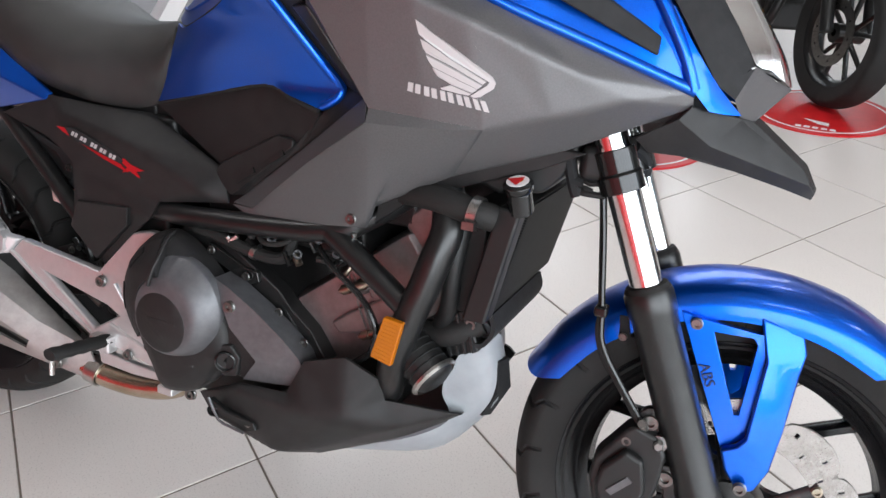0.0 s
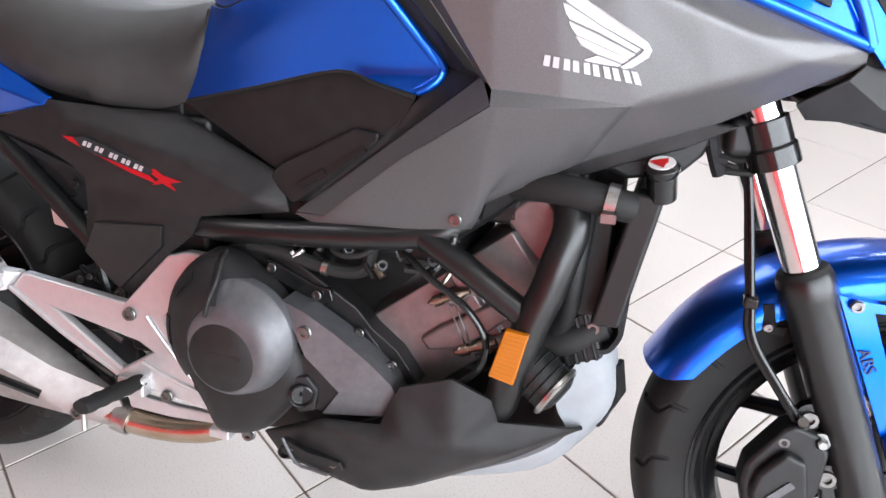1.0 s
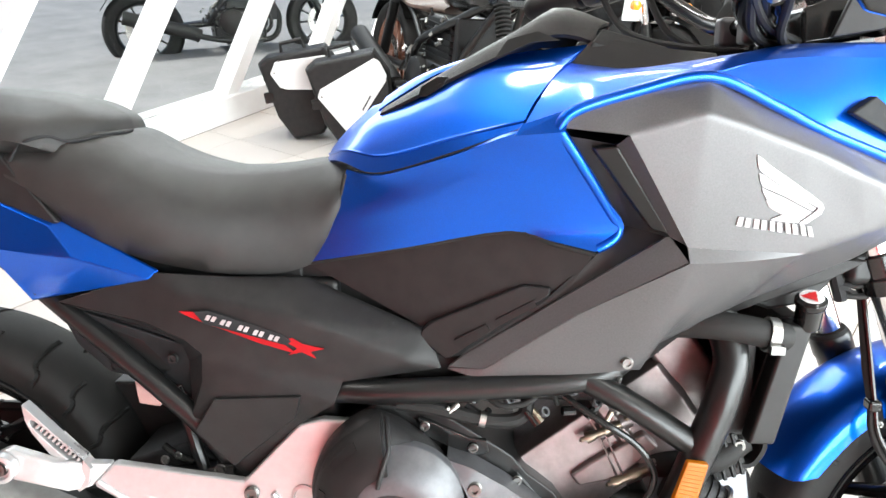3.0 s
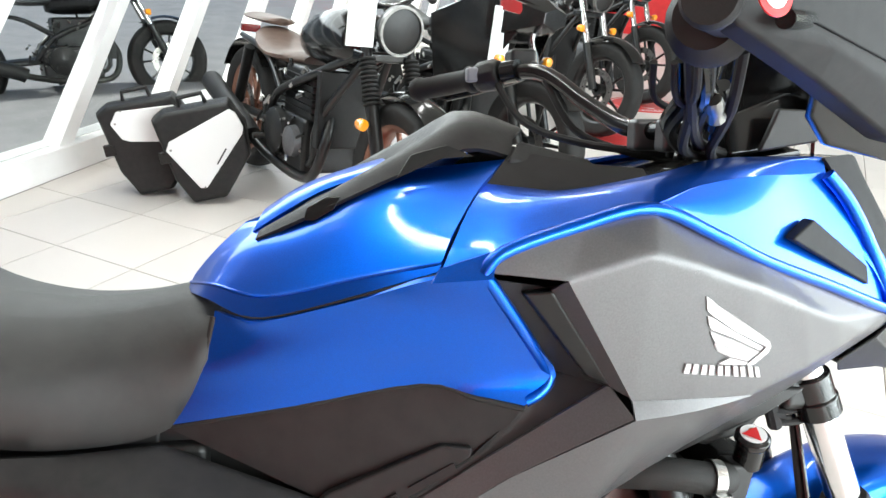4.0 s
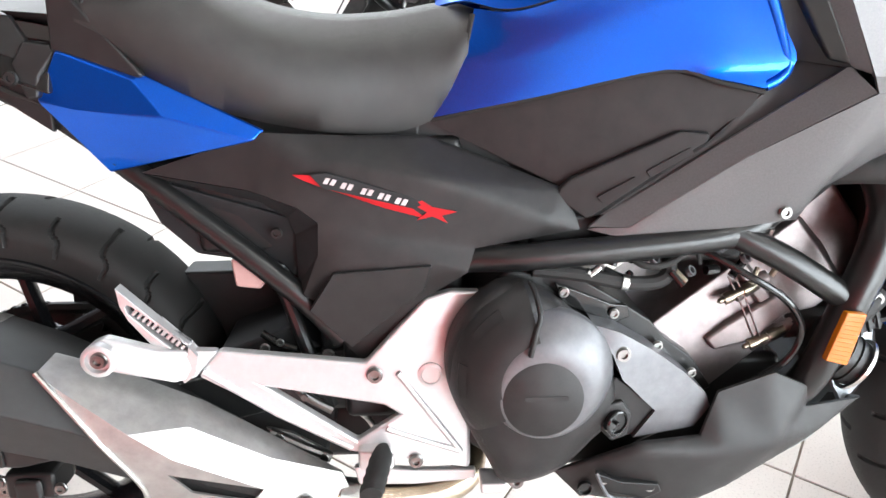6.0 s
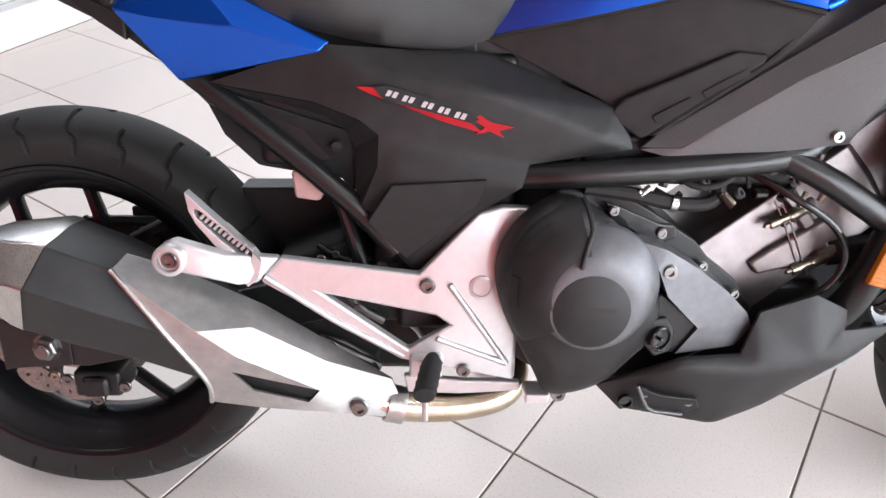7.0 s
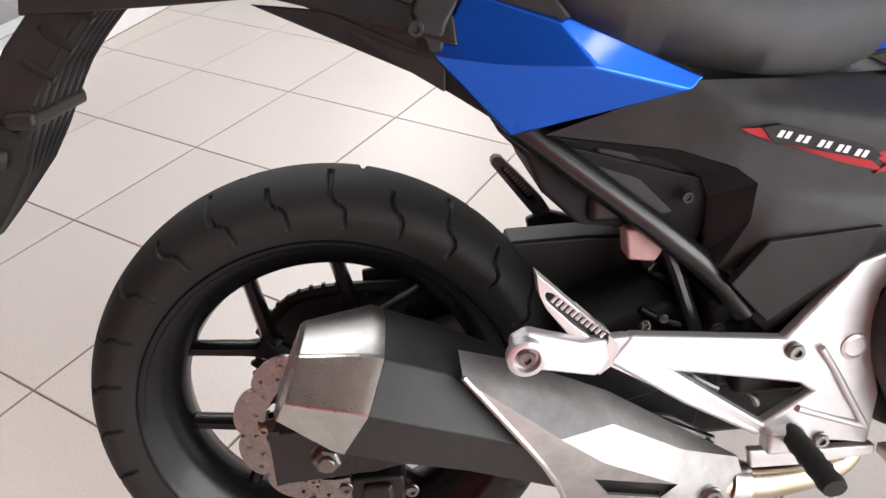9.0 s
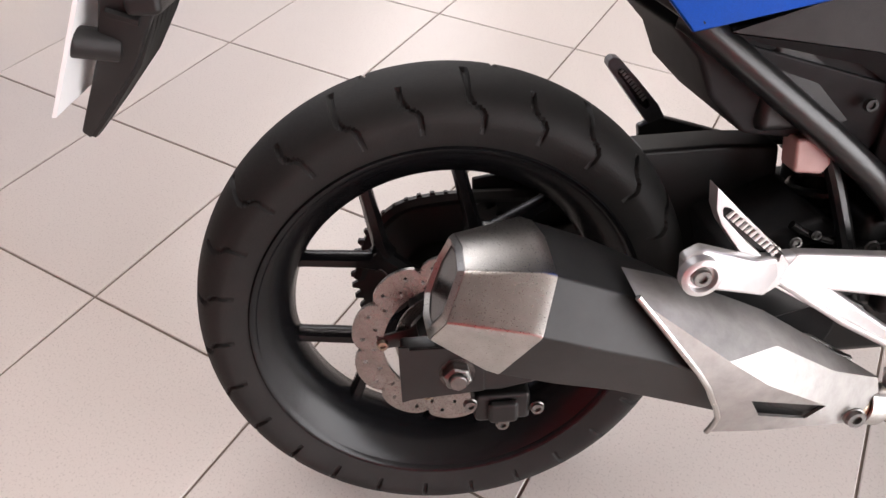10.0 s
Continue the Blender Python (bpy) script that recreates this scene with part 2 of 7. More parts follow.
def frame_plate(outer, inner, y0, y1):
    """A plate with one opening; both outlines have the same number of corners."""
    bm = bmesh.new()
    rings = [[bm.verts.new((x, y, z)) for x, z in o] for y in (y0, y1) for o in (outer, inner)]
    n = len(outer)
    for i in range(n):
        j = (i + 1) % n
        o0, i0, o1, i1 = rings
        bm.faces.new((o0[i], o0[j], i0[j], i0[i]))
        bm.faces.new((o1[j], o1[i], i1[i], i1[j]))
        bm.faces.new((o0[j], o0[i], o1[i], o1[j]))
        bm.faces.new((i0[i], i0[j], i1[j], i1[i]))
    return bm


def spline(points, n, closed=False):
    """Points along a smooth curve through the given ones."""
    p = [V(q) for q in points]
    if len(p) == 2 and not closed:
        return [p[0].lerp(p[1], i / n) for i in range(n + 1)]
    count = len(p) if closed else len(p) - 1
    out = []
    for k in range(count):
        if closed:
            a, b, c, d = p[k - 1], p[k], p[(k + 1) % len(p)], p[(k + 2) % len(p)]
        else:
            a, b, c, d = p[max(k - 1, 0)], p[k], p[k + 1], p[min(k + 2, len(p) - 1)]
        for i in range(n):
            t = i / n
            out.append(0.5 * (2 * b + (c - a) * t + (2 * a - 5 * b + 4 * c - d) * t * t + (3 * b - a - 3 * c + d) * t ** 3))
    if not closed:
        out.append(p[-1])
    return out


def skin(rows, nu=4, nv=4, thick=0.004):
    """A smooth panel through rows of points; thickness behind it."""
    rows = [spline(r, nu) for r in rows]
    cols = [spline(c, nv) for c in zip(*rows)]
    bm = bmesh.new()
    grid = [[bm.verts.new(q) for q in c] for c in cols]
    fs = []
    for i in range(len(grid) - 1):
        for j in range(len(grid[0]) - 1):
            fs.append(bm.faces.new((grid[i][j], grid[i + 1][j], grid[i + 1][j + 1], grid[i][j + 1])))
    if thick:
        bmesh.ops.recalc_face_normals(bm, faces=fs)
        bmesh.ops.solidify(bm, geom=fs, thickness=thick)
    return bm


def sheet(low, high, n=6, cuts=3, hollow=0.0, thick=0.004):
    """A panel of straight rules between two edges with the same number of points; hollow sinks its middle."""
    def fine(row):
        return [V(a).lerp(V(b), k / cuts) for a, b in zip(row, row[1:]) for k in range(cuts)] + [V(row[-1])]
    a, b = fine(low), fine(high)
    m = len(a)
    verts = [p.lerp(q, j / n) + V((0, hollow * math.sin(math.pi * j / n), 0)) for j in range(n + 1) for p, q in zip(a, b)]
    faces = [(j * m + i, j * m + i + 1, (j + 1) * m + i + 1, (j + 1) * m + i) for j in range(n) for i in range(m - 1)]
    return facets(verts, faces, thick)


def loft(sections, n=1, closed=True, cap=True):
    """A body skinned over closed sections that have the same number of points."""
    if n > 1:
        cols = [spline(c, n) for c in zip(*sections)]
        sections = list(zip(*cols))
    bm = bmesh.new()
    rings = [[bm.verts.new(q) for q in s] for s in sections]
    m = len(rings[0])
    for a, b in zip(rings, rings[1:]):
        for i in range(m if closed else m - 1):
            bm.faces.new((a[i], a[(i + 1) % m], b[(i + 1) % m], b[i]))
    if cap:
        bm.faces.new(rings[0][::-1])
        bm.faces.new(rings[-1])
    return bm


def tube(points, r, n=6, sides=12, cap=True, radii=None):
    path = spline(points, n) if n > 1 else [V(p) for p in points]
    bm = bmesh.new()
    up = V((0.123, 0.31, 0.94)).normalized()
    rings = []
    for i, p in enumerate(path):
        d = (path[min(i + 1, len(path) - 1)] - path[max(i - 1, 0)]).normalized()
        side = d.cross(up).normalized()
        up = side.cross(d).normalized()
        rr = r if radii is None else radii[0] + (radii[1] - radii[0]) * i / (len(path) - 1)
        rings.append([bm.verts.new(p + rr * (math.cos(a) * side + math.sin(a) * up))
                      for a in (2 * math.pi * k / sides for k in range(sides))])
    for a, b in zip(rings, rings[1:]):
        for i in range(sides):
            bm.faces.new((a[i], a[(i + 1) % sides], b[(i + 1) % sides], b[i]))
    if cap:
        bm.faces.new(rings[0][::-1])
        bm.faces.new(rings[-1])
    return bm


def lathe(profile, centre=(0, 0, 0), axis=(0, 1, 0), sides=48, closed=False, turn=0.0):
    """A turned body: profile (radius, distance along the axis)."""
    axis = V(axis).normalized()
    a = axis.orthogonal().normalized()
    b = axis.cross(a)
    c = V(centre)
    bm = bmesh.new()
    rings = []
    for k in range(sides):
        t = 2 * math.pi * k / sides + turn
        d = math.cos(t) * a + math.sin(t) * b
        rings.append([bm.verts.new(c + r * d + h * axis) for r, h in profile])
    m = len(profile)
    for k in range(sides):
        p, q = rings[k], rings[(k + 1) % sides]
        for i in range(m if closed else m - 1):
            bm.faces.new((p[i], q[i], q[(i + 1) % m], p[(i + 1) % m]))
    bmesh.ops.remove_doubles(bm, verts=bm.verts[:], dist=1e-5)
    return bm


def join(*parts):
    """Several shapes of one piece in one mesh."""
    out = bmesh.new()
    for p in parts:
        me = bpy.data.meshes.new("piece")
        p.to_mesh(me)
        p.free()
        out.from_mesh(me)
        bpy.data.meshes.remove(me)
    return out


def bolt(parent, at, axis=(0, -1, 0), r=0.009, material=None, label="", name="bolt"):
    """A flanged cap bolt with a socket in its head."""
    h = r * 0.75
    bm = lathe([(0, 0), (r * 1.2, 0), (r * 1.2, h * 0.25), (r * 1.05, h * 0.4), (r, h), (r * 0.55, h), (r * 0.5, h * 0.45), (0, h * 0.45)], at, axis, 14)
    return part(name, bm, material or BOLT, parent, label)


def bars(parent, name, spans, material, depth=0.0008, label=""):
    """Printing that stands for writing: plain bars, each given by four corners."""
    bm = bmesh.new()
    for q in spans:
        n = (V(q[1]) - V(q[0])).cross(V(q[2]) - V(q[0])).normalized()
        if n.y > 0:
            n = -n
        front = [bm.verts.new(V(p) + n * (0.0006 + depth)) for p in q]
        back = [bm.verts.new(V(p) + n * -0.001) for p in q]
        bm.faces.new(front)
        bm.faces.new(back[::-1])
        for i in range(len(q)):
            j = (i + 1) % len(q)
            bm.faces.new((front[i], back[i], back[j], front[j]))
    return part(name, bm, material, parent, label, smooth=0)


def strokes(blocks):
    """Each block of lettering as two upright bars."""
    out = []
    for a, b, c, d in [[V(q) for q in block] for block in blocks]:
        for u, v in ((0.02, 0.38), (0.56, 0.92)):
            out.append([a.lerp(b, u), a.lerp(b, v), d.lerp(c, v), d.lerp(c, u)])
    return out


# ---------------------------------------------------------------- the showroom
TS = 0.42
X0, X1, Y0, Y1, H = -3.7, 5.6, -3.4, 12.0, 3.3


def structure(name, bm, material, label, category, bevel=0.0):
    ob = new(name, finish(bm, name, material, 30))
    if bevel:
        b = ob.modifiers.new("bevel", "BEVEL")
        b.width, b.segments = bevel, 2
    return tagged(ob, label, category, "", "structure")


floor = structure("floor", box(X0, X1, Y0, Y1, -0.12, -0.0025), GROUT, "dark grout bed under cream speckled floor tiles", "floor")
structure("ceiling", box(X0 - 0.2, X1 + 0.2, Y0 - 0.2, Y1 + 0.2, H, H + 0.15), CEILING, "plain grey boarded showroom ceiling", "ceiling")
structure("wall_north", box(X0, X1, Y1, Y1 + 0.2, 0, H), WALL, "white painted wall at the end of the showroom", "wall")
# unseen wall and red panel, added and coloured for the reflections they give
structure("wall_south", box(X0, X1, Y0 - 0.2, Y0, 0, H), WALLDARK, "unseen dark brown wall added to close the room behind the walkway", "wall")
structure("red_reflector", box(X0 + 3.5, X1 - 0.1, Y0 + 0.003, Y0 + 0.03, 0.0, 1.75), RED, "unseen red panel added along the wall to give red reflections", "dado")
structure("trim", box(-1.2, 0.6, Y1 - 1.0, Y1 - 0.003, 0.0, 1.1), RED, "red display plinth before the end wall", "plinth", 0.01)


def shopfront(name, m, width, label, lean=0.0):
    """A glazed front: low white plinth, head beam, white mullions and panes."""
    root = thing(name, m, label, "shop window", "", "structure")
    part("plinth", box(0, width, -0.2, 0.0, 0, 0.14), FRAMEPAINT, root, "", 0.006)
    part("head_beam", box(0, width, -0.2, 0.0, 2.95, H), FRAMEPAINT, root, "", 0.004)
    if lean:
        # slanting white bars, a glass bay between each two
        step, x = 0.83, width - 0.28
        while x - lean > 0:
            for name_, a, b, y0, y1, m in (("mullion", x - 0.05, x + 0.05, -0.14, -0.03, FRAMEPAINT), ("pane", x - step + 0.05, x - 0.05, -0.09, -0.08, GLASS)):
                p = part(name_, loft([[(a, y0, 0.14), (b, y0, 0.14), (b, y1, 0.14), (a, y1, 0.14)], [(a - lean, y0, 2.95), (b - lean, y0, 2.95), (b - lean, y1, 2.95), (a - lean, y1, 2.95)]]), m, root, smooth=0)
                p.visible_shadow = m is not GLASS
            x -= step
        return root
    n = round(width / 1.15)
    for k in range(n + 1):
        x = width * k / n
        part("mullion", box(max(0, x - 0.05), min(width, x + 0.05), -0.14, -0.03, 0.14, 2.95), FRAMEPAINT, root, "", 0.006)
    for k in range(n):
        p = part("pane", box(width * k / n + 0.05, width * (k + 1) / n - 0.05, -0.09, -0.08, 0.14, 2.95), GLASS, root, smooth=0)
        p.visible_shadow = False
    return root


# the street front runs a little askew to the tiles
ASK = math.degrees(math.atan(0.2))
YW = 0.45
west = box(0, (YW - Y0) / math.cos(radians(ASK)), -0.2, 0, 0, H)
west.transform(pose(-1.1 - 0.2 * YW, YW, 0, 0, 0, -90 + ASK))
structure("wall_west", west, WALLDARK, "dark brown painted wall beside the shop window", "wall")
shopfront("window_1", pose(-1.1 - 0.2 * Y1, Y1, 0, 0, 0, -90 + ASK), (Y1 - YW) / math.cos(radians(ASK)), "shop window with slanting white bars above a low white plinth", 2.45)
# assumed window behind the added yard-side fill light, never in view
shopfront("window_unseen", pose(X1, Y0, 0, 0, 0, 90), Y1 - Y0, "wide unseen shop window with white frames, assumed on the yard side")

structure("ground", box(-60, 60, -60, 60, -0.3, -0.13), PAVING, "grey street paving outside the shop window", "paving")
pave = bmesh.new()
lower = [pave.verts.new((x, y, -0.1)) for x, y in ((-14, -20), (-1.32 + 0.2 * 20, -20), (-1.32 - 0.2 * 30, 30), (-14, 30))]
upper = [pave.verts.new(v.co + Vector((0, 0, 0.112))) for v in lower]
pave.faces.new(upper)
for k in range(4):
    pave.faces.new((lower[k], lower[(k + 1) % 4], upper[(k + 1) % 4], upper[k]))
structure("pavement", pave, PAVING, "grey paving slabs before the shop window", "pavement")
structure("backdrop", box(-14.2, -14.0, -25, 30, -0.1, 7), BACKDROP, "pale building fronts across the street", "building front")
structure("backdrop", box(18.0, 18.2, -25, 30, -0.1, 6), BACKDROP, "pale building fronts beyond the street", "building front")

# ---------------------------------------------------------------- the blue motorcycle
# its own frame: x ahead from the rear axle, y to its left, z up; it leans on its side stand
bike = thing("motorcycle", pose(0.7519, -0.0083, 0.0025, 0, 0, 35) @ pose(0, 0, 0, -14, 0, 0),
             "metallic blue and matt grey adventure motorcycle leaning on its side stand", "motorcycle")


def both(name, bm, material, label="", **kw):
    """The same part on both sides of the machine."""
    other = flip(bm)
    part(name, bm, material, bike, label, **kw)
    part(name, other, material, bike, label, **kw)


# blue storage lid of the tank, two halves that meet under the dark centre trim
lid = [
    [(0.590, -0.012, 0.846), (0.622, -0.082, 0.853), (0.680, -0.133, 0.843), (0.769, -0.180, 0.874), (0.845, -0.221, 0.904)],
    [(0.600, -0.012, 0.866), (0.638, -0.072, 0.878), (0.692, -0.118, 0.887), (0.785, -0.158, 0.922), (0.862, -0.196, 0.934)],
    [(0.622, -0.010, 0.892), (0.660, -0.058, 0.907), (0.708, -0.096, 0.918), (0.800, -0.126, 0.958), (0.892, -0.152, 0.968)],
    [(0.655, -0.006, 0.922), (0.690, -0.040, 0.932), (0.730, -0.066, 0.944), (0.812, -0.090, 0.982), (0.930, -0.108, 0.999)],
]
shoulder = [V(a).lerp(V(b), f) + V((0, -d, 0)) for a, b, f, d in zip(lid[0], lid[1], (0.5, 0.55, 0.50, 0.36, 0.24), (0.0, 0.004, 0.006, 0.005, 0.001))]
both("tank_lid", join(skin([lid[0], shoulder], 5, 3, 0.004), skin([shoulder] + lid[1:], 5, 5, 0.004)), BLUE, "metallic blue lacquered lid with a shoulder crease", smooth=30)
both("lid_crease", tube(shoulder, 0.0022, 5, 6), BLUE, smooth=60)
# dark trim along the lid's middle
trim_rows = [
    [(0.672, -0.070, 0.913), (0.740, -0.098, 0.946), (0.820, -0.113, 0.984), (0.888, -0.113, 1.010), (0.938, -0.108, 1.002)],
    [(0.678, -0.055, 0.922), (0.745, -0.078, 0.961), (0.825, -0.088, 1.006), (0.890, -0.086, 1.036), (0.944, -0.082, 1.020)],
    [(0.684, -0.030, 0.912), (0.752, -0.046, 0.945), (0.832, -0.050, 0.996), (0.892, -0.050, 1.047), (0.962, -0.048, 1.030)],
    [(0.686, 0.0, 0.912), (0.756, 0.0, 0.945), (0.836, 0.0, 0.998), (0.894, 0.0, 1.050), (0.970, 0.0, 1.032)],
]
both("lid_trim", skin(trim_rows, 4, 3, 0.005), BLACK, "dark textured centre trim")
both("lid_recess", facets([(0.7233, -0.0940, 0.9354), (0.7272, -0.0930, 0.9481), (0.7474, -0.0980, 0.9598), (0.7616, -0.1020, 0.9598), (0.7545, -0.1040, 0.9475), (0.7343, -0.0990, 0.9352)], [(0, 1, 2, 3, 4, 5)], 0.004), GLOSS, "black six-sided slot", bevel=0.001)
# no hollow here: a black plate gives the recess its shade
both("lid_recess", facets([(0.8173, -0.1220, 0.9811), (0.8318, -0.1160, 1.0033), (0.8676, -0.1170, 1.0132), (0.8947, -0.1230, 1.0024), (0.8599, -0.1240, 0.9999)], [(0, 1, 2, 4), (2, 3, 4)], 0.004), FINS, "black plate for the shaded recess under the trim's peak")
centre_rows = [[(x, s_ * y, z + 0.001) for x, y, z in ((0.668, 0.050, 0.917), (0.700, 0.057, 0.938), (0.745, 0.062, 0.963), (0.805, 0.070, 0.984))] for s_ in (-1, 1)]
centre_mid = [[(x, s_ * y, z + 0.007) for x, y, z in ((0.676, 0.030, 0.928), (0.712, 0.036, 0.951), (0.752, 0.042, 0.968), (0.812, 0.046, 0.986))] for s_ in (-1, 1)]
part("lid_centre", skin([centre_rows[0], centre_mid[0], centre_mid[1], centre_rows[1]], 4, 4, 0.004), BLUE, bike, "blue middle of the storage lid")
both("trim_cap", facets([(0.930, -0.118, 1.000), (0.945, -0.104, 1.020), (1.030, -0.078, 1.000), (1.060, -0.095, 0.972), (0.990, -0.112, 0.985)],
                        [(0, 1, 2, 3, 4)], 0.02, (0, 0.4, -1)), BLACK, bevel=0.004)
both("lid_side", skin([[(0.905, -0.133, 0.974), (0.985, -0.139, 0.969), (1.078, -0.130, 0.982)],
                       [(0.938, -0.106, 1.009), (1.005, -0.112, 0.997), (1.080, -0.110, 0.990)]], 3, 3, 0.004), BLACK, "dark textured panel before the lid")

# blue flank below the lid
flank = [
    [(0.583, -0.092, 0.722), (0.712, -0.128, 0.752), (0.838, -0.157, 0.781), (0.892, -0.172, 0.769), (0.938, -0.181, 0.759)],
    [(0.605, -0.098, 0.758), (0.730, -0.140, 0.784), (0.835, -0.166, 0.804), (0.899, -0.172, 0.790), (0.971, -0.174, 0.790)],
    [(0.626, -0.105, 0.795), (0.735, -0.152, 0.822), (0.837, -0.188, 0.847), (0.902, -0.198, 0.846), (0.934, -0.200, 0.840)],
    [(0.636, -0.096, 0.843), (0.684, -0.135, 0.843), (0.768, -0.177, 0.871), (0.842, -0.224, 0.902), (0.886, -0.234, 0.904)],
]
both("tank_flank", skin(flank, 4, 4, 0.005), BLUE, "metallic blue side panel")
both("flank_edge", tube([(0.884, -0.232, 0.904), (0.925, -0.205, 0.848), (0.960, -0.176, 0.797), (0.9655, -0.173, 0.787), (0.962, -0.175, 0.777), (0.952, -0.178, 0.769), (0.940, -0.1785, 0.7635)], 0.0065, 6, 8), BLUE, "rounded blue edge", smooth=60)
both("flank_corner", facets([(0.838, -0.232, 0.896), (0.846, -0.228, 0.908), (0.897, -0.2365, 0.926), (0.890, -0.244, 0.901)], [(0, 1, 2, 3)], 0.004), BLUE)

# blue upper cowl from the tank to the nose
crease = [(1.041, -0.223, 0.963), (1.108, -0.185, 0.978), (1.188, -0.150, 0.985), (1.245, -0.128, 0.985)]
low_top = [(0.847, -0.226, 0.905), (0.898, -0.235, 0.926), (0.965, -0.229, 0.946)] + crease + [(1.288, -0.117, 0.987)]
mid_top = [(0.880, -0.175, 0.954), (0.936, -0.185, 0.962), (0.998, -0.184, 0.971), (1.075, -0.176, 0.984), (1.135, -0.152, 0.992), (1.203, -0.130, 0.998), (1.256, -0.116, 1.001), (1.289, -0.112, 0.996)]
high_top = [(0.905, -0.132, 0.976), (0.945, -0.136, 0.972), (0.990, -0.137, 0.970), (1.085, -0.126, 0.985), (1.160, -0.105, 1.000), (1.220, -0.104, 1.003), (1.262, -0.106, 1.004), (1.290, -0.107, 1.003)]
both("upper_cowl", skin([low_top, mid_top, high_top], 4, 5, 0.005), BLUE, "metallic blue upper cowl", smooth=50)
side_low = [(1.041, -0.222, 0.962), (1.110, -0.206, 0.934), (1.180, -0.188, 0.906), (1.280, -0.156, 0.868), (1.384, -0.120, 0.830)]
side_high = crease + [(1.288, -0.117, 0.987)]
front = [(1.384, -0.120, 0.830), (1.362, -0.124, 0.872), (1.325, -0.126, 0.928), (1.288, -0.117, 0.987)]
side_rows = []
for k, f in enumerate((0.0, 0.33, 0.67, 1.0)):
    side_rows.append([V(a).lerp(V(b), f) + V((0, -0.002 * math.sin(math.pi * f), 0)) for a, b in zip(side_low[:4], side_high[:4])] + [V(front[k])])
both("cowl_side", skin(side_rows, 4, 3, 0.005), BLUE, "metallic blue side of the cowl", smooth=50)
part("tank_core", loft([[(x, -w, a), (x, -w, b), (x, w, b), (x, w, a)] for x, w, a, b in ((0.61, 0.075, 0.71, 0.835), (0.70, 0.09, 0.64, 0.85), (0.82, 0.12, 0.63, 0.92), (0.95, 0.125, 0.64, 0.965), (1.10, 0.115, 0.70, 0.965), (1.25, 0.10, 0.77, 0.96), (1.36, 0.085, 0.80, 0.86))]),
     BLACK, bike, "dark box under the bodywork", bevel=0.01)
part("air_box", box(0.56, 0.80, -0.085, 0.085, 0.59, 0.735), CASE_DARK, bike, "dark air box under the seat", bevel=0.01)
both("cowl_rib", tube([(0.884, -0.236, 0.905), (0.900, -0.237, 0.923), (0.965, -0.231, 0.944), (1.041, -0.224, 0.960), (1.115, -0.209, 0.932), (1.180, -0.190, 0.903), (1.280, -0.158, 0.868), (1.386, -0.121, 0.829)], 0.0065, 5, 8), BLUE, smooth=60)
both("cowl_rib", tube([(1.383, -0.122, 0.830), (1.365, -0.124, 0.872), (1.318, -0.127, 0.948), (1.286, -0.124, 0.985)], 0.008, 5, 8), BLUE, smooth=60)
both("cowl_vent", facets([(1.212, -0.182, 0.923), (1.243, -0.170, 0.942), (1.342, -0.129, 0.884), (1.341, -0.136, 0.863)], [(0, 1, 2, 3)], 0.02), PLASTIC, "dark grey triangular insert", bevel=0.003)

# matt grey side fairing
def fairing_face(x, z):
    """y on the fairing's large bulging face."""
    return -0.2219 + 0.0815 * (x - 1.036) - 0.190 * (z - 0.775) + 0.635 * (x - 1.036) ** 2


def face_at(x, z):
    return (x, fairing_face(x, z), z)


G = [(0.760, -0.141, 0.597), (0.798, -0.151, 0.589), (0.972, -0.161, 0.601), (1.006, -0.163, 0.610), (1.013, -0.167, 0.640),
     (1.122, -0.160, 0.698), (1.252, -0.134, 0.745), (1.385, -0.113, 0.811), face_at(1.322, 0.814), face_at(1.033, 0.775),
     face_at(0.957, 0.899), (0.880, -0.236, 0.906), face_at(1.035, 0.922), (1.043, -0.224, 0.957), face_at(1.148, 0.886),
     (1.178, -0.190, 0.903), (1.384, -0.119, 0.828), face_at(1.170, 0.766), (1.014, -0.212, 0.769), (0.806, -0.148, 0.607),
     (0.910, -0.236, 0.925), (0.978, -0.231, 0.944), face_at(1.102, 0.769), face_at(1.245, 0.788), face_at(1.090, 0.906), face_at(1.220, 0.857), face_at(1.275, 0.836), face_at(1.288, 0.801)]
GF = [(17, 5, 6, 23), (23, 6, 27), (27, 6, 8), (6, 7, 8),
      (9, 22, 12, 10), (22, 17, 24, 12), (17, 23, 14, 24), (23, 27, 25, 14), (27, 8, 26, 25),
      (10, 12, 13, 21, 20, 11), (12, 24, 13), (24, 14, 15, 13), (14, 25, 15), (25, 26, 15), (26, 8, 16, 15), (7, 16, 8)]
both("side_fairing", facets(G, GF, 0.006, soft=1, cell=0.006), GREY, "matt grey side fairing", smooth=50)
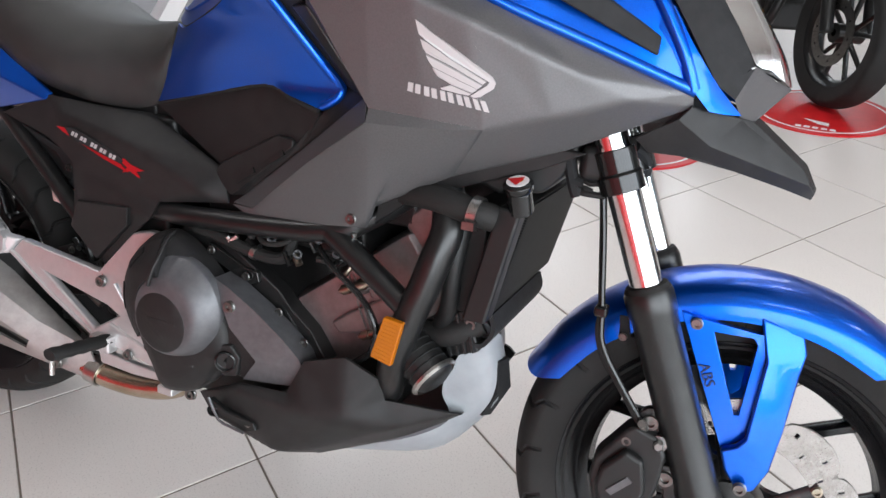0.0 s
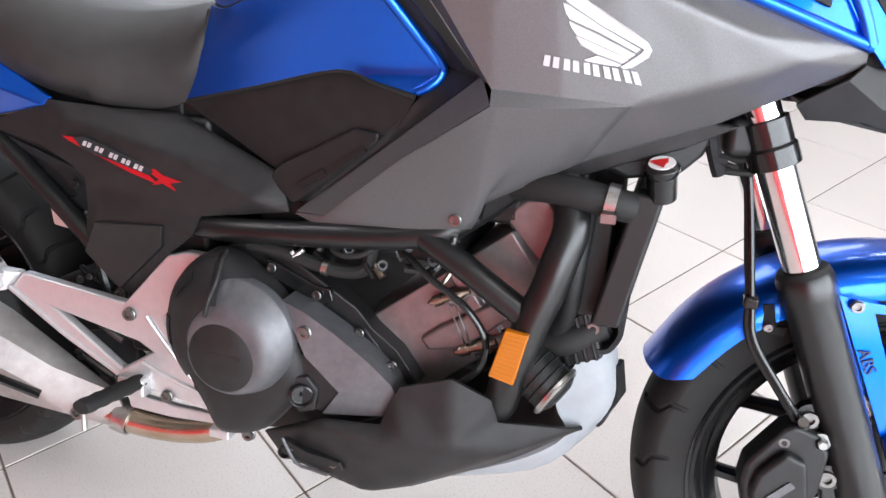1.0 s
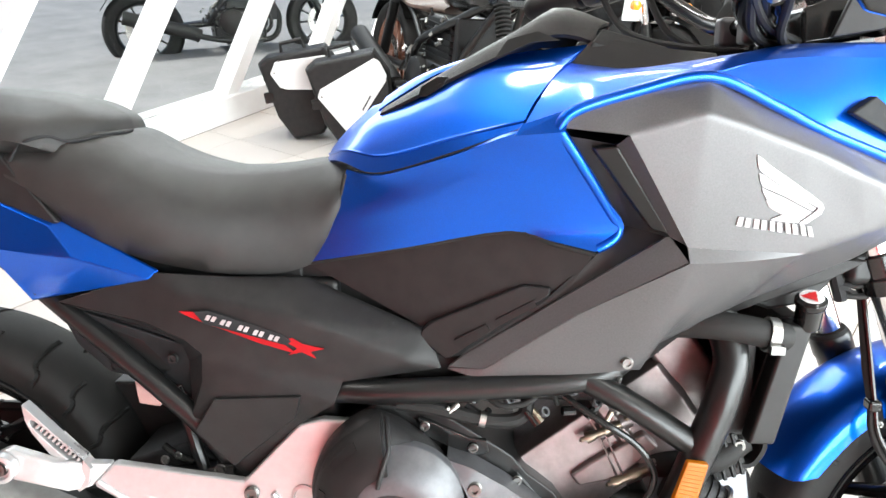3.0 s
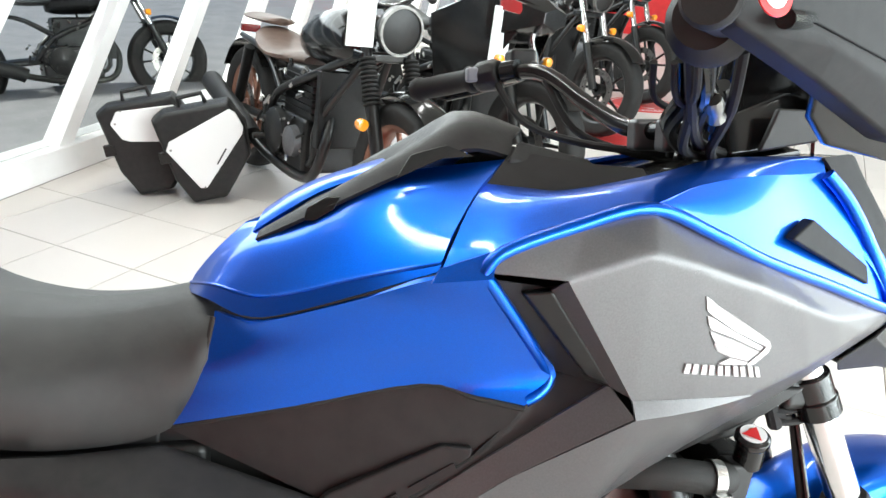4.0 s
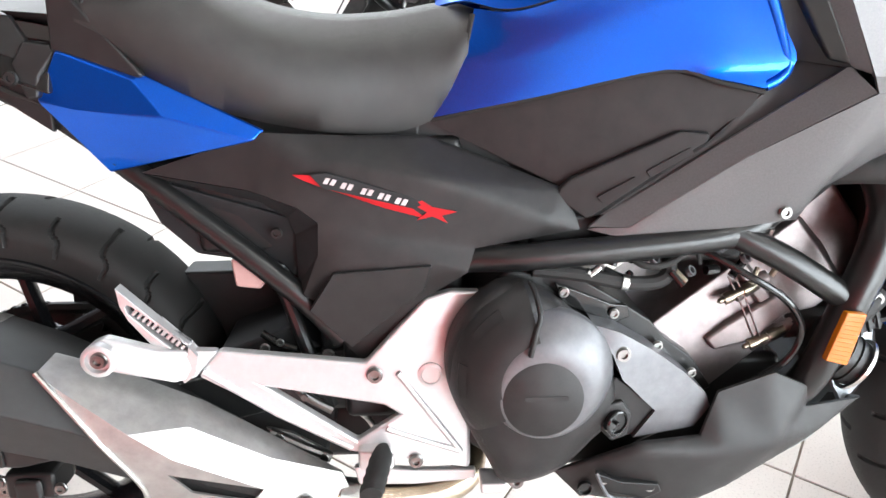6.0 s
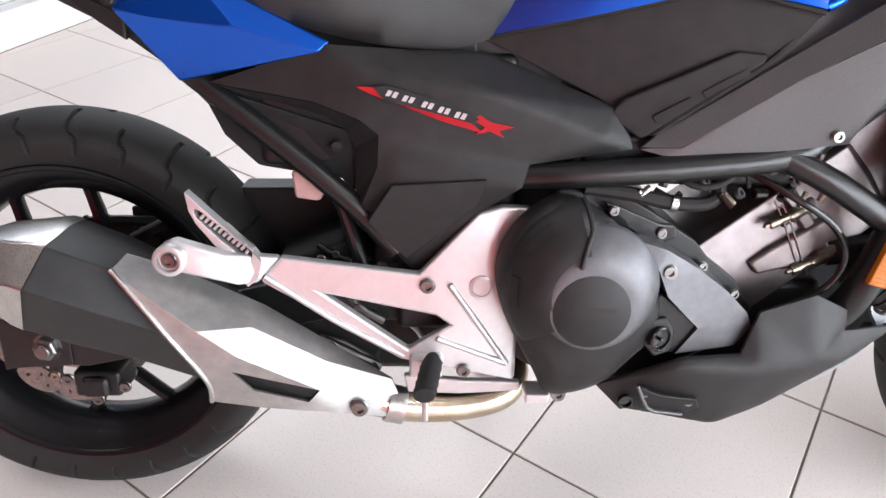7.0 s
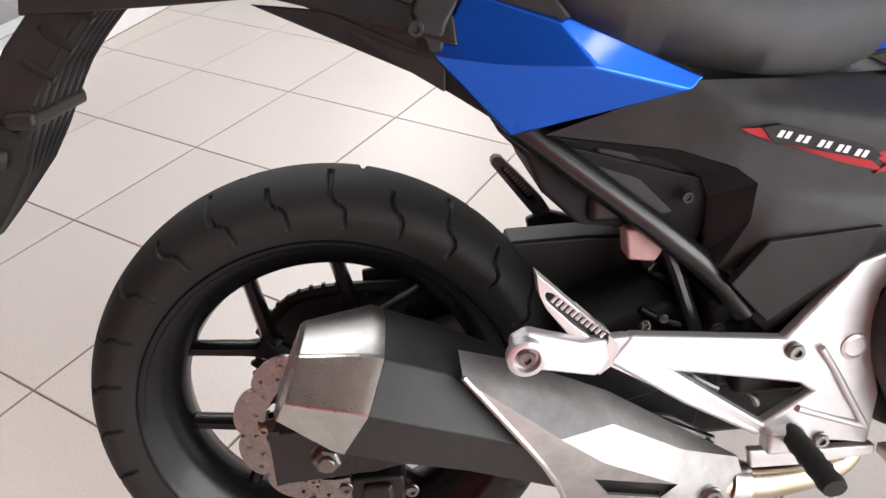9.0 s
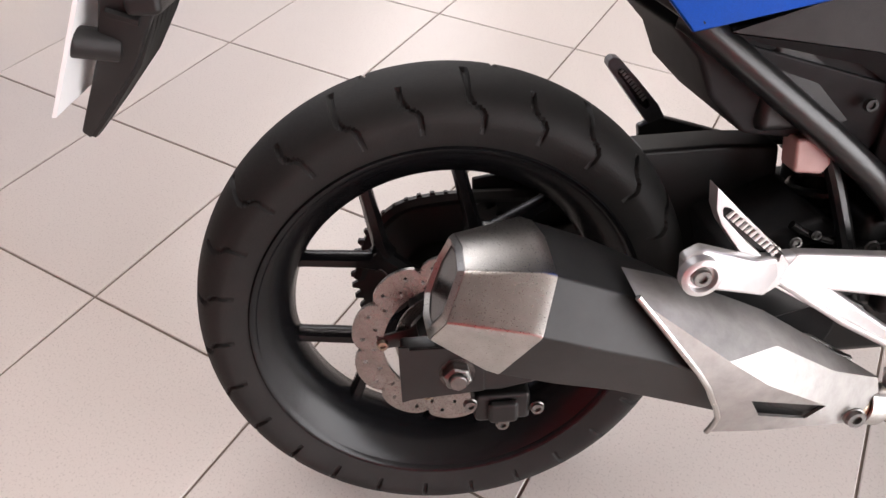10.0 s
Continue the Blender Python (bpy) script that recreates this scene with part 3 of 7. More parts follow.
# its lower half stands a little proud, with a bright step that dies out towards the nose
step_low = [(1.034, fairing_face(1.034, 0.776) - 0.0085, 0.7590), (1.070, fairing_face(1.070, 0.7725) - 0.0068, 0.7595), (1.104, fairing_face(1.104, 0.7705) - 0.0046, 0.7605), (1.138, fairing_face(1.138, 0.7680) - 0.0020, 0.7625), (1.170, fairing_face(1.170, 0.766) - 0.0002, 0.7655)]
step_high = [face_at(1.033, 0.7755), face_at(1.070, 0.7732), face_at(1.104, 0.7710), face_at(1.138, 0.7685), face_at(1.171, 0.7664)]
both("fairing_lower", sheet([(0.766, -0.1410, 0.5955), (0.798, -0.1510, 0.5890), (0.910, -0.1580, 0.5965), (1.004, -0.1630, 0.6095), (1.012, -0.1645, 0.6250), (1.015, -0.1665, 0.6400), (1.068, -0.1640, 0.6690), (1.122, -0.1600, 0.6980)],
                            [(0.772, -0.1425, 0.5975), (0.812, -0.1515, 0.6000), (0.924, -0.1875, 0.6870)] + step_low, 10, 4), GREY, "lower half of the grey fairing", smooth=60)
both("fairing_step", sheet(step_low, step_high, 2, 3), GREY, smooth=30)
both("fairing_edge", facets([(1.034, -0.2300, 0.760), (0.924, -0.1875, 0.687), (0.812, -0.1515, 0.600), (0.766, -0.1405, 0.598), (0.786, -0.137, 0.614), (0.902, -0.168, 0.699), (1.017, -0.202, 0.786)],
                             [(0, 1, 5, 6), (1, 2, 4, 5), (2, 3, 4)], 0.004), GREY, "chamfered edge of the fairing", bevel=0.002)
both("fairing_return", facets([face_at(0.957, 0.899), face_at(1.034, 0.776), (1.017, -0.204, 0.784), (0.946, -0.230, 0.887)], [(0, 1, 2, 3)], 0.004), GREY, bevel=0.001)
# dark channel between tank and fairing
both("fairing_channel", facets(
    [(0.886, -0.222, 0.898), (0.957, -0.243, 0.893), (1.029, -0.212, 0.781), (1.004, -0.198, 0.751), (0.792, -0.141, 0.592), (0.818, -0.140, 0.604), (0.903, -0.156, 0.702),
     (0.938, -0.172, 0.751), (0.972, -0.168, 0.790), (0.945, -0.220, 0.888)],
    [(0, 9, 8), (9, 1, 2, 8)], 0.004, soft=1, cell=0.010), BLACK, smooth=50)
both("channel_floor", sheet([(0.7890, -0.1385, 0.6125), (0.9030, -0.1665, 0.6975), (0.9760, -0.1880, 0.7530), (1.0240, -0.2070, 0.7810)],
                            [(0.7690, -0.1420, 0.6110), (0.8885, -0.1655, 0.7010), (0.9380, -0.1740, 0.7520), (0.9720, -0.1680, 0.7900)], 5, 4, 0.004), BLACK, "dark hollow along the fairing", smooth=60)
both("channel_rib", facets([(0.921, -0.226, 0.884), (0.948, -0.234, 0.887), (1.019, -0.206, 0.784), (0.998, -0.194, 0.790)], [(0, 1, 2, 3)], 0.014), SATIN, "raised rib in the channel", bevel=0.004)

# black middle panel and its louvred insert
both("middle_panel", facets(
    [(0.582, -0.094, 0.717), (0.838, -0.154, 0.779), (0.937, -0.178, 0.755), (0.905, -0.164, 0.703), (0.742, -0.124, 0.640), (0.860, -0.160, 0.752)],
    [(0, 1, 5), (1, 2, 5), (5, 2, 3), (0, 5, 3, 4)], 0.004, soft=2, cell=0.010), BLACK, smooth=50)
both("louvre_panel", facets([(0.7283, -0.1340, 0.6317), (0.7316, -0.1350, 0.6434), (0.7430, -0.1380, 0.6553), (0.8580, -0.1630, 0.7137), (0.8902, -0.1690, 0.7117), (0.8891, -0.1680, 0.7015), (0.7705, -0.1440, 0.6111), (0.7624, -0.1420, 0.6086)], [tuple(range(8))], 0.012), BLACK, "black louvred air panel", bevel=0.003)
# slots as black strips on the surface, in place of their inner shade
for a, b in (((0.7743, 0.6366), (0.8132, 0.6605)), ((0.8257, 0.6675), (0.8702, 0.6954))):
    both("louvre_slot_shade", facets([(x, -0.1530 - (x - 0.80) * 0.215 + (z - 0.655) * 0.05, z) for x, z in (a, b, (b[0] + 0.0045, b[1] - 0.0068), (a[0] + 0.0045, a[1] - 0.0068))], [(0, 1, 2, 3)], 0.006), FINS)

# black side cover with its lower pad
both("side_cover", facets(
    [(0.392, -0.138, 0.713), (0.490, -0.128, 0.707), (0.578, -0.108, 0.704), (0.742, -0.130, 0.641), (0.757, -0.140, 0.596), (0.632, -0.151, 0.578),
     (0.470, -0.153, 0.604), (0.450, -0.150, 0.573), (0.250, -0.118, 0.666), (0.623, -0.161, 0.552), (0.574, -0.147, 0.516), (0.494, -0.132, 0.430),
     (0.428, -0.123, 0.499), (0.430, -0.138, 0.523), (0.452, -0.152, 0.612), (0.585, -0.160, 0.663), (0.425, -0.148, 0.690), (0.47, -0.156, 0.56), (0.726, -0.154, 0.607), (0.375, -0.140, 0.648), (0.430, -0.150, 0.629)],
    [(0, 1, 15, 16), (1, 2, 15), (2, 3, 18, 15), (3, 4, 18), (18, 4, 5), (18, 5, 15), (15, 5, 6, 14), (16, 15, 14), (14, 6, 7), (0, 16, 14, 20, 19, 8), (5, 9, 17, 6), (6, 17, 7), (9, 10, 11, 12, 17), (12, 13, 7, 17)],
    0.004, soft=2, cell=0.009), BLACK, "black grained side cover", smooth=50)
both("cover_return", facets(
    [(0.252, -0.117, 0.664), (0.375, -0.139, 0.647), (0.430, -0.149, 0.628), (0.452, -0.151, 0.611), (0.450, -0.149, 0.573), (0.430, -0.137, 0.523), (0.430, -0.123, 0.499),
     (0.285, -0.110, 0.652), (0.382, -0.112, 0.628), (0.411, -0.113, 0.609), (0.420, -0.114, 0.588), (0.420, -0.114, 0.525), (0.413, -0.112, 0.505)],
    [(0, 1, 8, 7), (1, 2, 9, 8), (2, 3, 10, 9), (3, 4, 11, 10), (4, 5, 12, 11), (5, 6, 12)], 0.004), PLASTIC, "turned-in edge of the side cover", smooth=20)
both("cover_pad", facets([(0.436, -0.152, 0.504), (0.467, -0.161, 0.553), (0.581, -0.1655, 0.562), (0.572, -0.160, 0.530), (0.484, -0.145, 0.452)],
                         [(0, 1, 2, 3, 4)], 0.012), BLACK, "raised black pad", bevel=0.002)
both("cover_inner", facets([(0.235, -0.106, 0.662), (0.44, -0.112, 0.600), (0.415, -0.104, 0.53), (0.40, -0.10, 0.545), (0.30, -0.09, 0.615)], [(0, 1, 2, 3, 4)], 0.01), PLASTIC, bevel=0.003)
bolt(bike, (0.398, -0.114, 0.590), r=0.006, material=FINS)

# blue tail panel with a bright upper crease
both("tail_panel", facets(
    [(0.1764, -0.126, 0.8028), (0.2659, -0.124, 0.7769), (0.2597, -0.140, 0.7726), (0.2934, -0.147, 0.7309), (0.3966, -0.137, 0.7157), (0.3838, -0.140, 0.7041), (0.2152, -0.118, 0.6667), (0.145, -0.116, 0.7478), (0.1965, -0.146, 0.7409)],
    [(0, 1, 2), (1, 4, 5, 3, 2), (0, 2, 3, 8, 7), (7, 8, 3, 5, 6)], 0.005), BLUE, "metallic blue tail panel with a bright upper facet", bevel=0.003, segments=3, creased=True)
both("tail_trim", facets([(0.165, -0.110, 0.806), (0.168, -0.134, 0.756), (0.05, -0.116, 0.792), (-0.06, -0.10, 0.822), (-0.06, -0.09, 0.850), (0.06, -0.10, 0.832)],
                         [(0, 1, 2, 5), (5, 2, 3, 4)], 0.012), GLOSS, "gloss black tail trim", bevel=0.003)
both("tail_flank", facets([(0.148, -0.114, 0.745), (0.05, -0.106, 0.792), (-0.02, -0.088, 0.80), (0.14, -0.094, 0.722), (0.222, -0.112, 0.668), (0.225, -0.124, 0.675)],
                         [(0, 1, 2, 3), (0, 3, 4, 5)], 0.01), BLACK, bevel=0.003)
both("seat_trim", facets([(0.178, -0.132, 0.880), (0.20, -0.134, 0.862), (0.272, -0.136, 0.775), (0.262, -0.134, 0.772), (0.17, -0.122, 0.802)], [(0, 1, 2, 3, 4)], 0.03), BLACK, "black plastic trim beside the seat", bevel=0.004)
part("seat_base", slab([(0.19, 0.785), (0.26, 0.785), (0.40, 0.740), (0.57, 0.722), (0.57, 0.692), (0.40, 0.692), (0.26, 0.702), (0.19, 0.740)], -0.088, 0.088), BLACK, bike, "black seat base", bevel=0.004)

# seat: rider's saddle and the raised pillion pad
def saddle(stations):
    """Sections across the seat: x, half width, lower edge, shoulder height and crown height."""
    rings = []
    for x, w, low, shoulder, crown, lean in stations:
        half = [(x + lean, w * 0.86, low), (x + lean * 0.6, w, low + (shoulder - low) * 0.35), (x + lean * 0.3, w * 0.97, low + (shoulder - low) * 0.75),
                (x, w * 0.84, shoulder), (x, w * 0.5, crown - (crown - shoulder) * 0.22)]
        rings.append([(a, -b, c) for a, b, c in half] + [(x, 0, crown)] + [(a, b, c) for a, b, c in half[::-1]] + [(x, 0, low)])
    return loft(rings, 5)


rider = saddle([(0.205, 0.132, 0.812, 0.872, 0.893, 0.0), (0.262, 0.140, 0.774, 0.872, 0.894, 0.0), (0.312, 0.146, 0.748, 0.864, 0.889, 0.0), (0.358, 0.148, 0.733, 0.842, 0.8655, 0.0),
                       (0.410, 0.147, 0.720, 0.817, 0.848, 0.0), (0.470, 0.136, 0.709, 0.803, 0.840, 0.005), (0.535, 0.118, 0.708, 0.804, 0.843, 0.012),
                       (0.590, 0.112, 0.726, 0.815, 0.852, 0.004), (0.618, 0.112, 0.768, 0.828, 0.852, 0.004), (0.640, 0.104, 0.806, 0.834, 0.846, 0.0)])
pad = saddle([(-0.06, 0.085, 0.880, 0.925, 0.945, 0.0), (0.02, 0.11, 0.866, 0.925, 0.946, 0), (0.125, 0.128, 0.862, 0.914, 0.941, 0.0),
              (0.215, 0.139, 0.858, 0.910, 0.936, 0.0), (0.262, 0.142, 0.862, 0.907, 0.927, 0.0), (0.294, 0.143, 0.862, 0.900, 0.914, 0.0), (0.310, 0.136, 0.858, 0.888, 0.903, 0.0), (0.317, 0.122, 0.856, 0.874, 0.886, 0.0)])
for v in pad.verts:
    v.co.x -= 3.0 * v.co.y ** 2 * max(0.0, min(1.0, (v.co.x - 0.15) / 0.15))
seam = []
trees = [BVHTree.FromBMesh(rider), BVHTree.FromBMesh(pad)]
for q in ((0.2126, -0.137, 0.8517), (0.227, -0.136, 0.8648), (0.2425, -0.134, 0.8766), (0.263, -0.125, 0.8817), (0.277, -0.113, 0.8756), (0.2907, -0.100, 0.8687), (0.3006, -0.080, 0.8640), (0.3087, -0.060, 0.8625), (0.3130, -0.035, 0.8660), (0.3150, -0.015, 0.8740)):
    hits = [tree.find_nearest(V(q))[0] for tree in trees]
    seam.append(min(hits, key=lambda h: h.y) + V((0.001, -0.0012, 0.001)))
part("saddle", rider, SEAT, bike, "black vinyl rider seat", smooth=60)
part("pillion_pad", pad, SEAT, bike, "raised black pillion pad", smooth=60)
part("seat_seam", tube(seam, 0.0022, 3, 6), PLASTIC, bike, "black seam between the seats")

# marks on the bodywork: feathered wing, bars in place of lettering
def on_fairing(x, z):
    """A point just proud of the grey fairing's flat face."""
    return (x, fairing_face(x, z) - 0.0006, z)


wing = [
    [(1.0934, 0.8796), (1.1011, 0.8750), (1.1086, 0.8691), (1.1338, 0.8546), (1.1650, 0.8351), (1.1787, 0.8260), (1.1826, 0.8196), (1.1803, 0.8131), (1.1659, 0.8029), (1.1584, 0.8015), (1.1552, 0.8030), (1.1729, 0.8161), (1.1758, 0.8202), (1.1339, 0.8413), (1.1054, 0.8587), (1.0971, 0.8651)],
    [(1.0964, 0.8609), (1.1035, 0.8585), (1.1339, 0.8405), (1.1753, 0.8187), (1.1711, 0.8155), (1.1567, 0.8223), (1.1340, 0.8334), (1.1034, 0.8458), (1.0995, 0.8515)],
    [(1.1027, 0.8445), (1.1340, 0.8318), (1.1567, 0.8211), (1.1703, 0.8147), (1.1644, 0.8105), (1.1455, 0.8181), (1.1110, 0.8318), (1.1059, 0.8381)],
    [(1.1104, 0.8305), (1.1443, 0.8170), (1.1636, 0.8096), (1.1583, 0.8058), (1.1342, 0.8135), (1.1162, 0.8223)],
    [(1.1201, 0.8086), (1.1323, 0.8132), (1.1575, 0.8050), (1.1546, 0.8032), (1.1419, 0.8042), (1.1214, 0.8075)],
]
feathers = []
for k, f in enumerate(wing):
    mx, mz = sum(q[0] for q in f) / len(f), sum(q[1] for q in f) / len(f)
    g = 1.0 if k == 0 else 0.93
    feathers.append([on_fairing(mx + (x - mx) * g, mz + (z - mz) * g) for x, z in f])
bars(bike, "wing_mark", feathers, DECAL, 0.0003, "silver white wing mark")
letters = []
for k in range(5):
    u, v = k / 5 + 0.008, (k + 1) / 5 - 0.022
    top = [(1.0831 + 0.0916 * f, 0.8115 - 0.0134 * f) for f in (u, v)]
    low = [(1.0816 + 0.0985 * f, 0.8017 - 0.0159 * f) for f in (v, u)]
    letters.append([on_fairing(*q) for q in top + low])
for stroke in strokes(letters):
    bars(bike, "maker_mark", [stroke], DECAL, 0.0003, "silver white bar of the lettering")


bars(bike, "model_badge", [[(0.4275, -0.1555, 0.6687), (0.4470, -0.1555, 0.6682), (0.4594, -0.1555, 0.6540), (0.5585, -0.1555, 0.6295), (0.5759, -0.1555, 0.6161), (0.5286, -0.1555, 0.6294), (0.4392, -0.1555, 0.6623)]], BADGE, 0.0008, "red and black slanted model badge")
bars(bike, "badge_end", [[(0.5589, -0.1557, 0.6342), (0.5713, -0.1557, 0.6375), (0.5831, -0.1557, 0.6296), (0.6109, -0.1557, 0.6237), (0.5931, -0.1557, 0.6196), (0.5997, -0.1557, 0.6109), (0.5824, -0.1557, 0.6189), (0.5652, -0.1557, 0.6148), (0.5768, -0.1557, 0.6236)]], BADGE, 0.0012, "red badge end")
bars(bike, "badge_ground", [[(0.4470, -0.1555, 0.6688), (0.4652, -0.1555, 0.6708), (0.5578, -0.1555, 0.6427), (0.5696, -0.1555, 0.6328), (0.5619, -0.1555, 0.6282), (0.4594, -0.1555, 0.6540)]], PLASTIC, 0.0024, "black badge ground")
bars(bike, "badge_lettering", strokes([[(0.4645, -0.1558, 0.6656), (0.4777, -0.1558, 0.6624), (0.4739, -0.1558, 0.6562), (0.4606, -0.1558, 0.6594)], [(0.4831, -0.1558, 0.66), (0.4965, -0.1558, 0.6567), (0.4927, -0.1558, 0.6505), (0.4793, -0.1558, 0.6538)], [(0.5053, -0.1558, 0.6534), (0.5186, -0.1558, 0.6501), (0.5148, -0.1558, 0.6438), (0.5014, -0.1558, 0.6471)], [(0.5242, -0.1558, 0.6477), (0.5376, -0.1558, 0.6443), (0.5339, -0.1558, 0.638), (0.5204, -0.1558, 0.6413)], [(0.5432, -0.1558, 0.6419), (0.5568, -0.1558, 0.6386), (0.553, -0.1558, 0.6321), (0.5395, -0.1558, 0.6355)]]), DECAL, 0.0030, "silver white bars of lettering")
bolt(bike, (0.986, -0.1695, 0.620), r=0.0065)
both("fairing_inner", facets([(1.010, -0.152, 0.612), (1.016, -0.155, 0.642), (1.122, -0.152, 0.699), (1.250, -0.134, 0.747), (1.278, -0.134, 0.745), (1.225, -0.140, 0.718), (1.150, -0.140, 0.690), (1.060, -0.144, 0.655)], [(0, 1, 2, 7), (7, 2, 6), (6, 2, 3, 5), (5, 3, 4)], 0.01), BLACK, bevel=0.003)
both("rail_band", facets([(0.014, -0.100, 0.847), (0.124, -0.105, 0.839), (0.142, -0.112, 0.812), (0.128, -0.118, 0.793), (0.032, -0.112, 0.833)], [(0, 1, 2, 3, 4)], 0.01), BLACK, "black band of the grab rail", bevel=0.002)
both("rail_clamp", facets([(0.140, -0.118, 0.813), (0.170, -0.118, 0.809), (0.175, -0.122, 0.800), (0.158, -0.128, 0.775), (0.154, -0.130, 0.752), (0.141, -0.130, 0.750), (0.127, -0.126, 0.788)], [(0, 1, 2, 3, 4, 5, 6)], 0.02), BLACK, "black clamp of the grab rail", bevel=0.004)
for at in ((-0.014, -0.119, 0.834), (0.130, -0.132, 0.774)):
    bolt(bike, at, r=0.0065, material=FINS)
both("rail_cover", facets([(-0.067, -0.100, 0.845), (0.004, -0.100, 0.810), (0.049, -0.102, 0.787), (0.119, -0.105, 0.735), (0.156, -0.110, 0.711), (0.158, -0.115, 0.748), (0.121, -0.112, 0.788), (0.002, -0.105, 0.844)], [(0, 1, 2, 7), (2, 3, 6, 7), (3, 4, 5, 6)], 0.01), BLACK, "black cover under the grab rail", bevel=0.003)
# dark tubes along the panel joints, standing for the shade in the gaps
both("gap_line", tube([(0.583, -0.094, 0.720), (0.712, -0.130, 0.750), (0.838, -0.159, 0.779), (0.892, -0.174, 0.767), (0.938, -0.183, 0.757)], 0.0032, 5, 8), RUBBER)
both("gap_line", tube([(0.583, -0.094, 0.722), (0.605, -0.100, 0.758), (0.622, -0.106, 0.795), (0.632, -0.100, 0.838)], 0.0038, 5, 8), RUBBER)
both("gap_line", tube([(0.640, -0.100, 0.846), (0.684, -0.136, 0.844), (0.768, -0.180, 0.872), (0.843, -0.224, 0.902)], 0.0011, 6, 6), FINS)

# ---------------------------------------------------------------- wheels
def tyre_mesh(centre, radius, width, bead, grooves, depth=0.0045, seg=1014, sections=60):
    """A tyre with its curved crown, sidewalls and zigzag rain grooves sunk into the tread."""
    cx, cy, cz = centre
    bm = bmesh.new()
    half = width / 2
    prof = []
    for k in range(sections + 1):
        s = -1 + 2 * k / sections
        a = s * radians(118)
        y = half * math.sin(min(max(a, -radians(90)), radians(90)))
        if abs(a) > radians(90):
            y = math.copysign(half * (1 - 0.20 * ((abs(a) - radians(90)) / radians(28)) ** 1.3), a)
        drop = (1 - math.cos(min(abs(a), radians(90)))) * half * 0.52
        if abs(a) > radians(90):
            drop += (radius - bead - half * 0.52) * (abs(a) - radians(90)) / radians(28)
        prof.append((y, radius - drop, s, min(abs(a), radians(98)) * (1 if a > 0 else -1)))
    rings = []
    for i in range(seg):
        t = i / seg
        ring = []
        for y, r, s, lean in prof:
            cut = 0.0
            u = abs(s)
            if 0.04 < u < 0.83:
                zig = 0.05 * u + 0.12 * math.tanh((u - 0.56) / 0.06)
                turns = t * grooves + (0.5 if s > 0 else 0.0) + zig
                near = abs((turns + 0.5) % 1.0 - 0.5)
                if u > 0.28 or int(turns + 0.5) % 2 == 0:
                    cut = depth * min(max((0.050 - near) / 0.020, 0.0), 1.0) * min(1.0, (0.83 - u) / 0.05)
            a = 2 * math.pi * t
            rr = r - cut * math.cos(lean)
            ring.append(bm.verts.new((cx + rr * math.cos(a), cy + y - cut * math.sin(lean), cz + rr * math.sin(a))))
        rings.append(ring)
    for i in range(seg):
        p, q = rings[i], rings[(i + 1) % seg]
        for j in range(len(p) - 1):
            bm.faces.new((p[j], q[j], q[j + 1], p[j + 1]))
        bm.faces.new((p[-1], q[-1], q[0], p[0]))
    return bm


def spoke_mesh(c, ang0, ang1, r0, r1, w0, w1, y, t):
    """One tapering cast spoke, from the hub to the rim."""
    cx, cz = c
    p0 = V((cx + r0 * math.cos(ang0), 0, cz + r0 * math.sin(ang0)))
    p1 = V((cx + r1 * math.cos(ang1), 0, cz + r1 * math.sin(ang1)))
    d = (p1 - p0).normalized()
    n = V((-d.z, 0, d.x))
    secs = []
    for f in (0.0, 0.15, 0.5, 0.85, 1.0):
        p = p0.lerp(p1, f)
        w = w0 + (w1 - w0) * f + (0.006 if f in (0.0, 1.0) else 0)
        secs.append([p + n * w + V((0, y - t * 0.4, 0)), p + n * w * 0.5 + V((0, y - t, 0)), p - n * w * 0.5 + V((0, y - t, 0)), p - n * w + V((0, y - t * 0.4, 0)),
                     p - n * w + V((0, y + t * 0.4, 0)), p - n * w * 0.5 + V((0, y + t, 0)), p + n * w * 0.5 + V((0, y + t, 0)), p + n * w + V((0, y + t * 0.4, 0))])
    return loft(secs, 2)


